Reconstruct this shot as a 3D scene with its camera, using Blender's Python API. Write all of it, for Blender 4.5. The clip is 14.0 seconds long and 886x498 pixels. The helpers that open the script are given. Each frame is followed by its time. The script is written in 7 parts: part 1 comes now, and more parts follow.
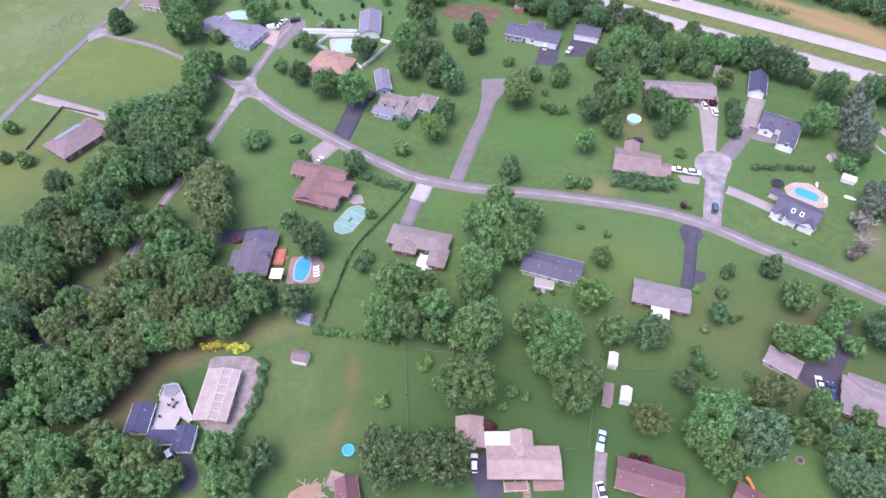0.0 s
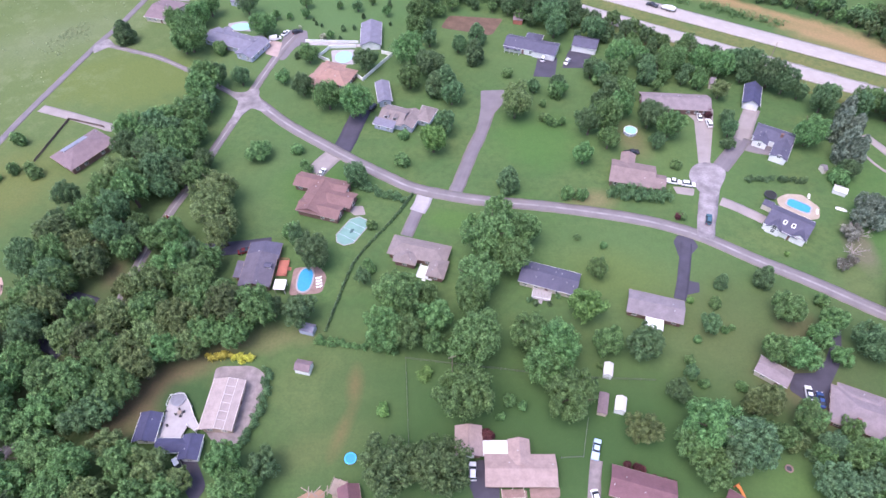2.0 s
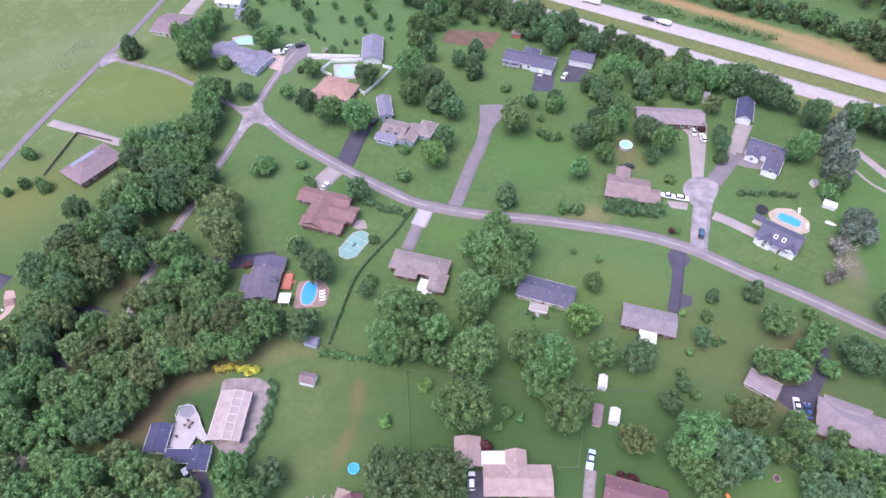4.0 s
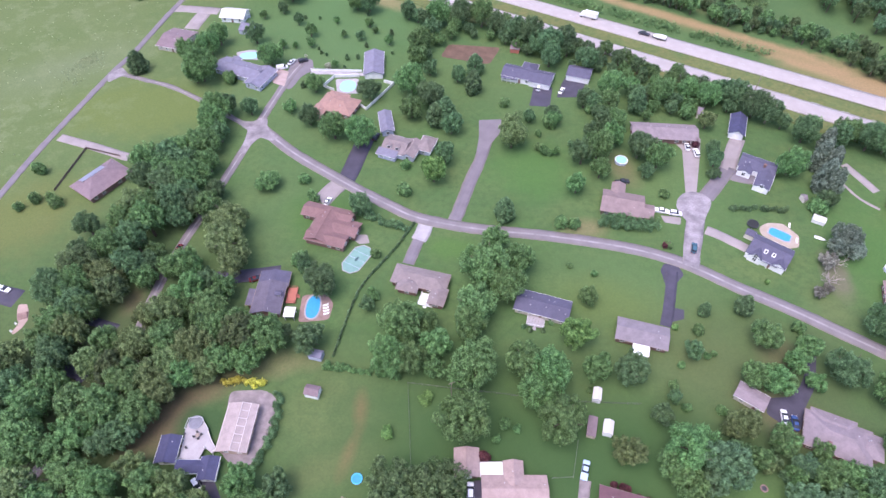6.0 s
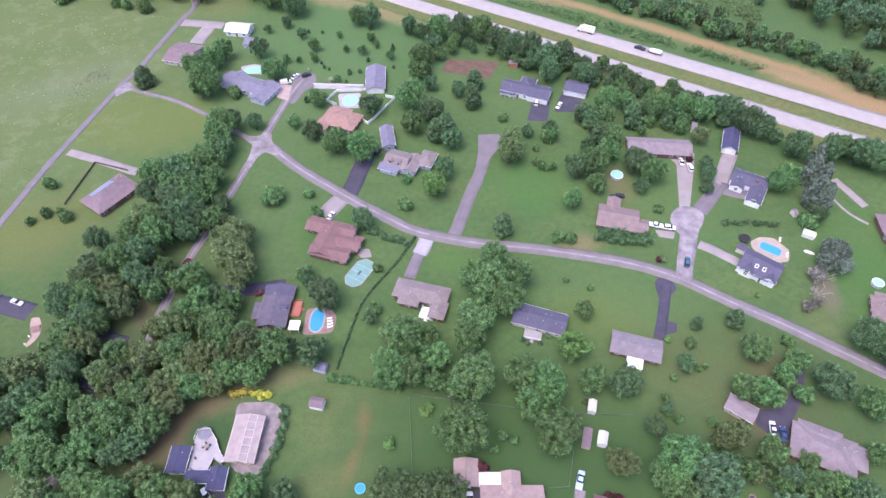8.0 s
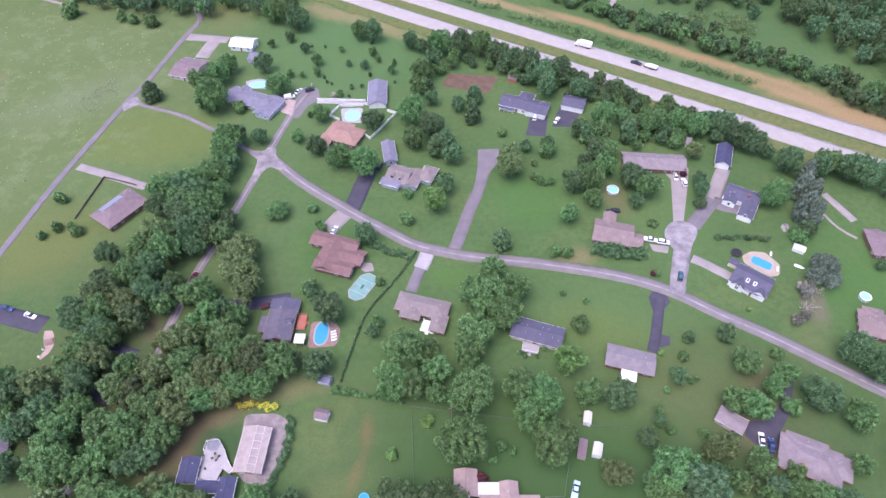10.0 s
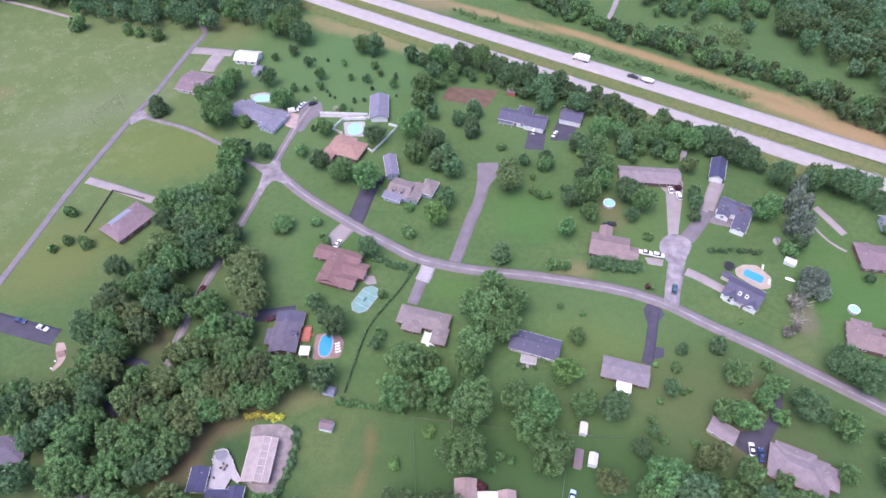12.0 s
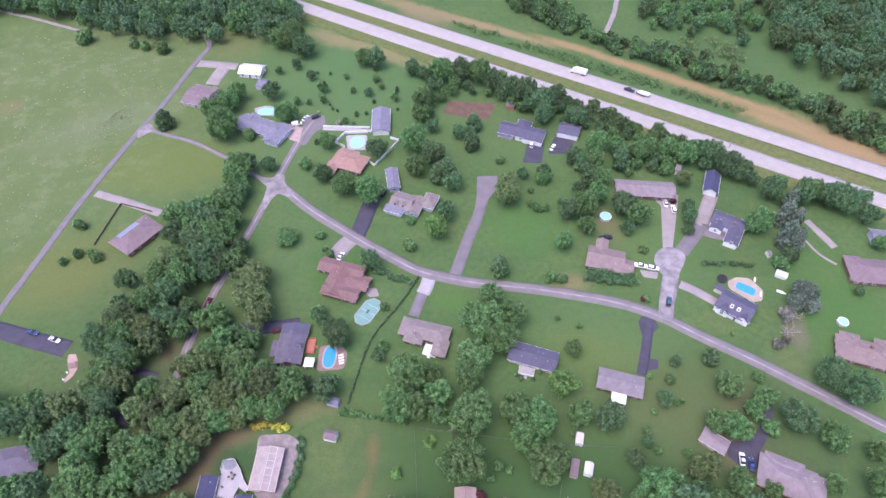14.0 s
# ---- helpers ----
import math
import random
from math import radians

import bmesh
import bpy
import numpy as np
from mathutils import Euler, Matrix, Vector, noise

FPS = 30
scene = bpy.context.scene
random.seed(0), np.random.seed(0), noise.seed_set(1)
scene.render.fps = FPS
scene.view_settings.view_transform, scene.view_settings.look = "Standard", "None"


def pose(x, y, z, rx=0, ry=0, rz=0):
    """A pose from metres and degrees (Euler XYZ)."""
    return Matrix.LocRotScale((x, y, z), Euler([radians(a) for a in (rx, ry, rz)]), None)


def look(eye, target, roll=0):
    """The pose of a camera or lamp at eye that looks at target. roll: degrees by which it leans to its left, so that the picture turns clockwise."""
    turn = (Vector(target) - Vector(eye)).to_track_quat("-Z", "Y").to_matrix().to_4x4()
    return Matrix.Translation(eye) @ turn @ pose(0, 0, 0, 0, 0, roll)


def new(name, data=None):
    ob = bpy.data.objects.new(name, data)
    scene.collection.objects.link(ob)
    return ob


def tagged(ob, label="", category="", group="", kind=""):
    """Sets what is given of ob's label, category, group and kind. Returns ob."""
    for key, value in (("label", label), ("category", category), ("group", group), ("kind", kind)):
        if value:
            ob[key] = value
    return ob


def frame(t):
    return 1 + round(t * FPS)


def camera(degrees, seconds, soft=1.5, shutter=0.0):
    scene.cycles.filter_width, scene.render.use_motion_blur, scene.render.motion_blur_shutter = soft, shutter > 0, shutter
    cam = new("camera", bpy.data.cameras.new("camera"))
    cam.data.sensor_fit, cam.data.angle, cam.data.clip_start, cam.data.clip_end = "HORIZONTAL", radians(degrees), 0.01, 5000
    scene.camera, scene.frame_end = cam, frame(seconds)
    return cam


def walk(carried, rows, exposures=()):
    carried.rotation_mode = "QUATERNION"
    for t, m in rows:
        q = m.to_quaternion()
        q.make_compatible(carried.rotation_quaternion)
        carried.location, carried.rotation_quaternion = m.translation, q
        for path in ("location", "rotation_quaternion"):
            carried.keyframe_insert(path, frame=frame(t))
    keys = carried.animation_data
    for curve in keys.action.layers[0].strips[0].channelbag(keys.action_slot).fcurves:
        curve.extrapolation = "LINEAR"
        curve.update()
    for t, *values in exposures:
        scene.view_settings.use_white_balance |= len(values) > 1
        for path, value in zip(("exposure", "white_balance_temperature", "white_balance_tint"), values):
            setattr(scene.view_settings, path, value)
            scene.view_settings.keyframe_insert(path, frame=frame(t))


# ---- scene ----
# ---- camera: a straight climb, looking ahead and down ----
cam = camera(72.04, 14.0, 1.5)
TILT, LEAN = 39.15, -0.77
CLIMB = [(0, 0.00, 145.00), (0.5, 0.07, 146.47), (1, 0.12, 147.74), (1.5, 0.13, 149.02), (2, 0.16, 150.48), (2.5, 0.18, 152.10), (3, 0.21, 153.88), (5.5, 0.30, 163.36), (6, 0.33, 165.37), (6.5, 0.37, 167.27), (7, 0.38, 169.20), (7.5, 0.38, 171.13), (8, 0.34, 173.33), (10.5, 0.22, 183.74), (11, 0.17, 185.76), (11.5, 0.13, 188.00), (12, 0.09, 189.93), (12.5, 0.06, 192.21), (13, 0.03, 194.21), (13.5, 0.00, 196.23), (14, -0.03, 198.30)]
walk(cam, [(t, pose(x, 0, z, TILT) @ pose(0, 0, 0, 0, 0, LEAN)) for t, x, z in CLIMB], [(0, 1.13, 6100, 25.5), (7, 1.05, 6080, 26.5), (14, 0.96, 6020, 27.5)])

# ---- light: a bright overcast day ----
world = bpy.data.worlds.new("sky")
scene.world = world
world.use_nodes = True
wn = world.node_tree.nodes
sky = wn.new("ShaderNodeTexSky")
sky.sky_type, sky.sun_disc = "NISHITA", False
sky.sun_elevation, sky.sun_rotation = radians(69), radians(225)
sky.dust_density, sky.air_density = 3.0, 1.0
wn["Background"].inputs["Strength"].default_value = 0.182
world.node_tree.links.new(sky.outputs[0], wn["Background"].inputs["Color"])
sun = new("sun", bpy.data.lights.new("sun", "SUN"))
sun.data.energy, sun.data.angle, sun.data.color = 1.08, radians(42), (1.0, 0.96, 0.9)
sun.matrix_world = look((-54, -54, 200), (0, 0, 0))

# ---- materials ----
MATS = {}


def nodes_of(name):
    m = bpy.data.materials.new(name)
    m.use_nodes = True
    n, l = m.node_tree.nodes, m.node_tree.links
    return m, n, l, n["Principled BSDF"]


def noise_node(n, l, vector, scale, detail=4.0, rough=0.55):
    a = n.new("ShaderNodeTexNoise")
    a.inputs["Scale"].default_value, a.inputs["Detail"].default_value, a.inputs["Roughness"].default_value = scale, detail, rough
    l.new(vector, a.inputs["Vector"])
    return a.outputs["Fac"]


def ramp(n, l, fac, lo, hi, a=0.0, b=1.0):
    r = n.new("ShaderNodeMapRange")
    for i, v in zip(("From Min", "From Max", "To Min", "To Max"), (lo, hi, a, b)):
        r.inputs[i].default_value = v
    l.new(fac, r.inputs["Value"])
    return r.outputs["Result"]


def mixed(n, l, fac, a, b, mode="MIX"):
    m = n.new("ShaderNodeMix")
    m.data_type, m.blend_type = "RGBA", mode
    for socket, v in ((m.inputs["Factor"], fac), (m.inputs["A"], a), (m.inputs["B"], b)):
        if isinstance(v, (int, float)):
            socket.default_value = v
        elif isinstance(v, tuple):
            socket.default_value = (*v[:3], 1)
        else:
            l.new(v, socket)
    return m.outputs["Result"]


def maths(n, l, op, a, b=0.0):
    m = n.new("ShaderNodeMath")
    m.operation = op
    for socket, v in zip(m.inputs, (a, b)):
        if isinstance(v, (int, float)):
            socket.default_value = v
        else:
            l.new(v, socket)
    return m.outputs[0]


def bump(n, l, bsdf, fac, strength=0.3, distance=0.05):
    b = n.new("ShaderNodeBump")
    b.inputs["Strength"].default_value, b.inputs["Distance"].default_value = strength, distance
    l.new(fac, b.inputs["Height"])
    l.new(b.outputs["Normal"], bsdf.inputs["Normal"])


def surface(name, colour, rough=0.8, spread=0.25, fine=3.0, coarse=0.35, metal=0.0, relief=0.2, tint=None):
    """A weathered surface: grain at two scales, a slightly different shade on every object."""
    if name in MATS:
        return MATS[name]
    m, n, l, bsdf = nodes_of(name)
    p = n.new("ShaderNodeNewGeometry").outputs["Position"]
    a, b = noise_node(n, l, p, fine, 5.0), noise_node(n, l, p, coarse, 3.0)
    dark = tuple(c * (1 - spread) for c in colour)
    light = tint or tuple(min(1, c * (1 + spread)) for c in colour)
    c = mixed(n, l, ramp(n, l, b, 0.3, 0.7), dark, light)
    c = mixed(n, l, ramp(n, l, a, 0.35, 0.7, 0, 0.5), c, tuple(x * (1 - 1.3 * spread) for x in colour))
    rnd = n.new("ShaderNodeObjectInfo").outputs["Random"]
    c = mixed(n, l, ramp(n, l, rnd, 0, 1, 0, 0.25), c, dark)
    l.new(c, bsdf.inputs["Base Color"])
    bsdf.inputs["Roughness"].default_value, bsdf.inputs["Metallic"].default_value = rough, metal
    bump(n, l, bsdf, a, relief, 0.03)
    MATS[name] = m
    return m


def shingles(name, colour):
    """Asphalt shingles: courses that follow the height, blotches and streaks."""
    m, n, l, bsdf = nodes_of(name)
    p = n.new("ShaderNodeNewGeometry").outputs["Position"]
    sep = n.new("ShaderNodeSeparateXYZ")
    l.new(p, sep.inputs[0])
    course = maths(n, l, "FRACT", maths(n, l, "MULTIPLY", sep.outputs["Z"], 7.0))
    blotch, grain, tabs = noise_node(n, l, p, 0.5, 4.0), noise_node(n, l, p, 5.0, 3.0), noise_node(n, l, p, 1.6, 2.0)
    c = mixed(n, l, ramp(n, l, blotch, 0.3, 0.7), tuple(x * 0.82 for x in colour), tuple(min(1, x * 1.15) for x in colour))
    c = mixed(n, l, ramp(n, l, grain, 0.3, 0.7, 0, 0.4), c, tuple(x * 0.6 for x in colour))
    c = mixed(n, l, ramp(n, l, tabs, 0.5, 0.75, 0, 0.3), c, tuple(min(1, x * 1.3) for x in colour))
    c = mixed(n, l, ramp(n, l, course, 0.0, 0.25, 0.22, 0.0), c, tuple(x * 0.4 for x in colour))
    l.new(c, bsdf.inputs["Base Color"])
    bsdf.inputs["Roughness"].default_value = 0.85
    bump(n, l, bsdf, grain, 0.3, 0.03)
    MATS[name] = m
    return m


def leaves(name, colour, light):
    m, n, l, bsdf = nodes_of(name)
    g = n.new("ShaderNodeNewGeometry")
    rnd = n.new("ShaderNodeObjectInfo").outputs["Random"]
    c = mixed(n, l, ramp(n, l, g.outputs["Random Per Island"], 0, 1, 0, 1), tuple(x * 0.62 for x in colour), light)
    c = mixed(n, l, ramp(n, l, g.outputs["Random Per Island"], 0.72, 0.95, 0, 0.9), c, tuple(min(1, x * 1.5) for x in light))
    drift = noise_node(n, l, g.outputs["Position"], 0.09, 2.0)
    c = mixed(n, l, ramp(n, l, drift, 0.35, 0.65, 0.0, 0.4), c, (light[0] * 0.95, light[1] * 0.88, light[2] * 0.75))
    big = noise_node(n, l, g.outputs["Position"], 0.75, 3.0, 0.6)
    c = mixed(n, l, ramp(n, l, big, 0.5, 0.62, 0, 0.6), c, tuple(x * 0.66 for x in colour))
    c = mixed(n, l, ramp(n, l, big, 0.36, 0.5, 0.65, 0), c, tuple(min(1, x * 1.45) for x in light))
    hsv = n.new("ShaderNodeHueSaturation")
    l.new(ramp(n, l, rnd, 0, 1, 0.482, 0.514), hsv.inputs["Hue"])
    l.new(ramp(n, l, rnd, 0, 1, 0.7, 1.04), hsv.inputs["Value"])
    l.new(c, hsv.inputs["Color"])
    l.new(hsv.outputs["Color"], bsdf.inputs["Base Color"])
    bsdf.inputs["Roughness"].default_value = 0.6
    bsdf.inputs["Specular IOR Level"].default_value = 0.25
    tr = n.new("ShaderNodeBsdfTranslucent")
    l.new(hsv.outputs["Color"], tr.inputs["Color"])
    mix = n.new("ShaderNodeMixShader")
    mix.inputs["Fac"].default_value = 0.34
    l.new(bsdf.outputs[0], mix.inputs[1])
    l.new(tr.outputs[0], mix.inputs[2])
    l.new(mix.outputs[0], n["Material Output"].inputs["Surface"])
    MATS[name] = m
    return m


LEAF = {
    "mid": leaves("leaf_mid", (0.078, 0.172, 0.06), (0.182, 0.335, 0.125)),
    "dark": leaves("leaf_dark", (0.07, 0.146, 0.068), (0.152, 0.268, 0.122)),
    "bright": leaves("leaf_bright", (0.1, 0.24, 0.066), (0.22, 0.42, 0.13)),
    "willow": leaves("leaf_willow", (0.092, 0.196, 0.07), (0.2, 0.37, 0.142)),
    "olive": leaves("leaf_olive", (0.105, 0.165, 0.062), (0.222, 0.315, 0.128)),
    "blue": leaves("leaf_blue", (0.07, 0.142, 0.076), (0.165, 0.278, 0.142)),
    "grey": leaves("leaf_grey", (0.2, 0.2, 0.165), (0.31, 0.31, 0.26)),
    "yellow": leaves("leaf_yellow", (0.56, 0.56, 0.07), (0.72, 0.7, 0.13)),
    "deep": leaves("leaf_deep", (0.058, 0.098, 0.042), (0.135, 0.195, 0.082)),
    "silver": leaves("leaf_silver", (0.12, 0.175, 0.125), (0.25, 0.325, 0.25)),
    "weed": leaves("leaf_weed", (0.31, 0.38, 0.2), (0.38, 0.44, 0.26)),
    "pale": leaves("leaf_pale", (0.42, 0.5, 0.32), (0.62, 0.66, 0.5)),
    "wine": leaves("leaf_wine", (0.08, 0.025, 0.035), (0.14, 0.05, 0.06)),
}
BARK = surface("bark", (0.12, 0.09, 0.07), 0.9, 0.3)
ROOF = {k: shingles("shingles_" + k, c) for k, c in {
    "redbrown": (0.2, 0.115, 0.11), "taupe": (0.228, 0.186, 0.184), "slate": (0.094, 0.089, 0.136), "gray": (0.215, 0.185, 0.205),
    "purple": (0.128, 0.112, 0.148), "pinktan": (0.34, 0.25, 0.235), "maroon": (0.17, 0.085, 0.1), "blush": (0.24, 0.195, 0.21),
    "orange": (0.33, 0.2, 0.165), "bluegray": (0.19, 0.182, 0.24), "navy": (0.06, 0.062, 0.125), "cream": (0.37, 0.305, 0.295),
    "rose": (0.205, 0.148, 0.162), "tanroof": (0.235, 0.172, 0.168)}.items()}
WHITE = surface("white_paint", (0.8, 0.8, 0.78), 0.5, 0.08)
METALROOF = surface("white_metal_roof", (0.6, 0.58, 0.57), 0.45, 0.08)
WALL = {k: surface("wall_" + k, c, 0.85, 0.12, 6.0) for k, c in {
    "white": (0.78, 0.78, 0.77), "brick": (0.2, 0.115, 0.1), "cream": (0.6, 0.55, 0.47), "blue": (0.42, 0.45, 0.55), "tan": (0.45, 0.36, 0.29),
    "redwood": (0.4, 0.14, 0.1)}.items()}
CONCRETE = surface("concrete", (0.29, 0.25, 0.245), 0.9, 0.18, 4.0, 0.2)
PATIO = surface("pale_patio", (0.37, 0.34, 0.35), 0.8, 0.16, 4.0, 0.4)
BRICKDECK = surface("brick_paving", (0.28, 0.185, 0.165), 0.9, 0.25, 5.0, 0.6)
WOOD = surface("weathered_wood", (0.3, 0.24, 0.2), 0.85, 0.25)
DARKMETAL = surface("dark_metal", (0.04, 0.04, 0.045), 0.5, 0.2)
CHROME = surface("galvanised_steel", (0.5, 0.5, 0.52), 0.4, 0.1, metal=0.8)
RUBBER = surface("rubber", (0.02, 0.02, 0.02), 0.8, 0.2)
GRAVEL = surface("gravel", (0.26, 0.22, 0.225), 0.95, 0.3, 9.0, 0.5, relief=0.6)
BLACKTOP = surface("fresh_asphalt", (0.06, 0.054, 0.078), 0.85, 0.25, 5.0, 0.25)
EARTH = surface("bare_earth", (0.34, 0.215, 0.145), 0.95, 0.3, 2.0, 0.25, relief=0.6)
SOIL = surface("tilled_soil", (0.135, 0.084, 0.058), 0.95, 0.25, 3.0, 0.3, relief=0.6)


def glassy(name, colour, rough=0.08):
    m, n, l, bsdf = nodes_of(name)
    p = n.new("ShaderNodeNewGeometry").outputs["Position"]
    f = noise_node(n, l, p, 1.2, 3.0)
    l.new(mixed(n, l, f, tuple(c * 0.8 for c in colour), tuple(min(1, c * 1.2) for c in colour)), bsdf.inputs["Base Color"])
    bsdf.inputs["Roughness"].default_value = rough
    bump(n, l, bsdf, f, 0.05, 0.02)
    return m


PANE = glassy("window_glass", (0.03, 0.035, 0.045))
WATER = glassy("pool_water", (0.05, 0.29, 0.52))
WATERPALE = glassy("pale_pool_water", (0.3, 0.6, 0.67))
POOLCOVER = surface("pale_green_pool_cover", (0.175, 0.315, 0.275), 0.85, 0.15, 2.0, 0.5)
CARPAINT = {k: surface("car_paint_" + k, c, 0.25, 0.05, relief=0.0) for k, c in {
    "white": (0.85, 0.85, 0.86), "silver": (0.5, 0.52, 0.55), "paleblue": (0.42, 0.55, 0.72), "red": (0.14, 0.025, 0.03), "dark": (0.04, 0.04, 0.05), "blue": (0.04, 0.075, 0.2), "teal": (0.05, 0.12, 0.16)}.items()}


def road_material(name, colour, worn, line=0.0, drift=0.15):
    """Old asphalt or concrete: v of the UV map runs across, from -1 to 1, and u along in metres."""
    m, n, l, bsdf = nodes_of(name)
    p = n.new("ShaderNodeNewGeometry").outputs["Position"]
    uv = n.new("ShaderNodeUVMap")
    sep = n.new("ShaderNodeSeparateXYZ")
    l.new(uv.outputs[0], sep.inputs[0])
    across = maths(n, l, "ABSOLUTE", sep.outputs["Y"])
    coarse, fine = noise_node(n, l, p, 0.22, 4.0), noise_node(n, l, p, 4.0, 4.0)
    c = mixed(n, l, ramp(n, l, coarse, 0.3, 0.7), tuple(x * (1 - drift) for x in colour), tuple(min(1, x * (1 + drift)) for x in colour))
    c = mixed(n, l, ramp(n, l, fine, 0.35, 0.7, 0, 0.4), c, tuple(x * 0.7 for x in colour))
    crown = maths(n, l, "MULTIPLY", ramp(n, l, across, 0.03, 0.26, 1, 0), ramp(n, l, noise_node(n, l, p, 0.16, 7.0, 0.75), 0.38, 0.62, 0.1, line))
    c = mixed(n, l, crown, c, worn)
    dirt = maths(n, l, "MULTIPLY", ramp(n, l, across, 0.7, 1.0, 0, 0.7), ramp(n, l, noise_node(n, l, p, 0.8, 3.0), 0.3, 0.6))
    c = mixed(n, l, dirt, c, (0.2, 0.18, 0.13))
    l.new(c, bsdf.inputs["Base Color"])
    bsdf.inputs["Roughness"].default_value = 0.9
    bump(n, l, bsdf, fine, 0.3, 0.02)
    MATS[name] = m
    return m


ASPHALT = road_material("old_asphalt", (0.185, 0.162, 0.168), (0.4, 0.362, 0.375), 0.75)
LANEASPHALT = road_material("lane_asphalt", (0.17, 0.148, 0.164), (0.22, 0.194, 0.21), 0.3)
HIGHWAY = road_material("highway_concrete", (0.37, 0.33, 0.318), (0.32, 0.287, 0.282), 0.4, 0.08)
PATCHED = surface("patched_asphalt", (0.185, 0.16, 0.176), 0.9, 0.2, 2.0, 0.22, tint=(0.39, 0.352, 0.365))
LINEPAINT = surface("worn_white_road_paint", (0.5, 0.49, 0.48), 0.8, 0.2)


def grass_material(name, patches, base_a, base_b, meadow=()):
    """Mown grass with broad tonal drift; patches: (x, y, rx, ry, degrees, softness, colour, weight) of dry, lush or
    bare ground; a few carry haze and shade in their colour.
    """
    m, n, l, bsdf = nodes_of(name)
    p = n.new("ShaderNodeNewGeometry").outputs["Position"]
    broad, middle, fine, tuft = noise_node(n, l, p, 0.02, 6.0, 0.65), noise_node(n, l, p, 0.12, 5.0, 0.65), noise_node(n, l, p, 1.3, 4.0, 0.7), noise_node(n, l, p, 6.0, 2.0)
    c = mixed(n, l, ramp(n, l, broad, 0.35, 0.65), base_a, base_b)
    c = mixed(n, l, ramp(n, l, middle, 0.38, 0.68, 0, 0.55), c, (0.13, 0.192, 0.069))
    stretch = n.new("ShaderNodeMapping")
    stretch.inputs["Scale"].default_value, stretch.inputs["Rotation"].default_value = (0.35, 1.0, 1.0), (0, 0, radians(-52))
    l.new(p, stretch.inputs["Vector"])
    swathe = noise_node(n, l, stretch.outputs[0], 0.07, 4.0, 0.6)
    c = mixed(n, l, ramp(n, l, swathe, 0.46, 0.7, 0, 0.45), c, (0.163, 0.228, 0.084))
    drift = noise_node(n, l, p, 0.045, 5.0, 0.6)
    c = mixed(n, l, ramp(n, l, drift, 0.5, 0.72, 0, 0.34), c, (0.195, 0.215, 0.078))
    c = mixed(n, l, ramp(n, l, drift, 0.3, 0.46, 0.45, 0), c, (0.085, 0.185, 0.052))
    clump = noise_node(n, l, p, 0.42, 3.0, 0.6)
    c = mixed(n, l, ramp(n, l, clump, 0.42, 0.66, 0, 0.5), c, (0.07, 0.118, 0.046))
    mottle = noise_node(n, l, p, 0.09, 7.0, 0.74)
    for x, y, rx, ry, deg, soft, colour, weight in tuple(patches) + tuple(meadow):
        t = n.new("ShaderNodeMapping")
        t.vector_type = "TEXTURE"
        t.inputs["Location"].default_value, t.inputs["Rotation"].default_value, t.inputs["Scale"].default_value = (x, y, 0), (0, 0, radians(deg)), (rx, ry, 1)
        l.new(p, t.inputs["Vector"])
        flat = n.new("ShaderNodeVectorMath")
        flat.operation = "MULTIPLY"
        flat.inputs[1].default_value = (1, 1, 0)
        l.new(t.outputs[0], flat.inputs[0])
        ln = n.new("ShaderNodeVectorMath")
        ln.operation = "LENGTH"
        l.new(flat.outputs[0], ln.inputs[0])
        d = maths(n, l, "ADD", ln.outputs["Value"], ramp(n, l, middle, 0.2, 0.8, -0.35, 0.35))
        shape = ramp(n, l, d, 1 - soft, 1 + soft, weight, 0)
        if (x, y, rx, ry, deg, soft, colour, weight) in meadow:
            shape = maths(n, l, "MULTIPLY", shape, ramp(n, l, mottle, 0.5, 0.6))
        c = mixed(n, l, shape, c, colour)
    c = mixed(n, l, ramp(n, l, fine, 0.32, 0.68, 0, 0.4), c, (0.056, 0.1, 0.04))
    c = mixed(n, l, ramp(n, l, tuft, 0.48, 0.75, 0, 0.25), c, (0.165, 0.235, 0.09))
    c = mixed(n, l, 1.0, c, (0.785, 0.8, 0.77), "MULTIPLY")
    l.new(c, bsdf.inputs["Base Color"])
    bsdf.inputs["Roughness"].default_value = 0.95
    bsdf.inputs["Specular IOR Level"].default_value = 0.1
    bump(n, l, bsdf, fine, 0.4, 0.12)
    MATS[name] = m
    return m


# ---- mesh helpers ----
def part(name, bm, material, parent, label=""):
    me = bpy.data.meshes.new(name)
    bm.to_mesh(me)
    bm.free()
    me.materials.append(material)
    ob = new(name, me)
    ob.parent = parent
    if label:
        ob["label"] = label
    return ob


def shared(name, me, parent, m=None, material=None):
    ob = new(name, me)
    ob.parent = parent
    if m is not None:
        ob.matrix_basis = m
    if material:
        ob.material_slots[0].link = "OBJECT"
        ob.material_slots[0].material = material
    return ob


def thing(name, x, y, heading, label, category, group="", z=0.0):
    ob = new(name)
    ob.empty_display_size = 0.3
    ob.matrix_basis = pose(x, y, z, 0, 0, heading)
    return tagged(ob, label, category, group)


def box(bm, x0, x1, y0, y1, z0, z1, m=None):
    vs = [bm.verts.new(Vector((x, y, z)) if m is None else m @ Vector((x, y, z))) for z in (z0, z1) for x, y in ((x0, y0), (x1, y0), (x1, y1), (x0, y1))]
    for f in ((3, 2, 1, 0), (4, 5, 6, 7), (0, 1, 5, 4), (1, 2, 6, 5), (2, 3, 7, 6), (3, 0, 4, 7)):
        bm.faces.new([vs[i] for i in f])
    return vs


def a_box(*a):
    bm = bmesh.new()
    box(bm, *a)
    return bm


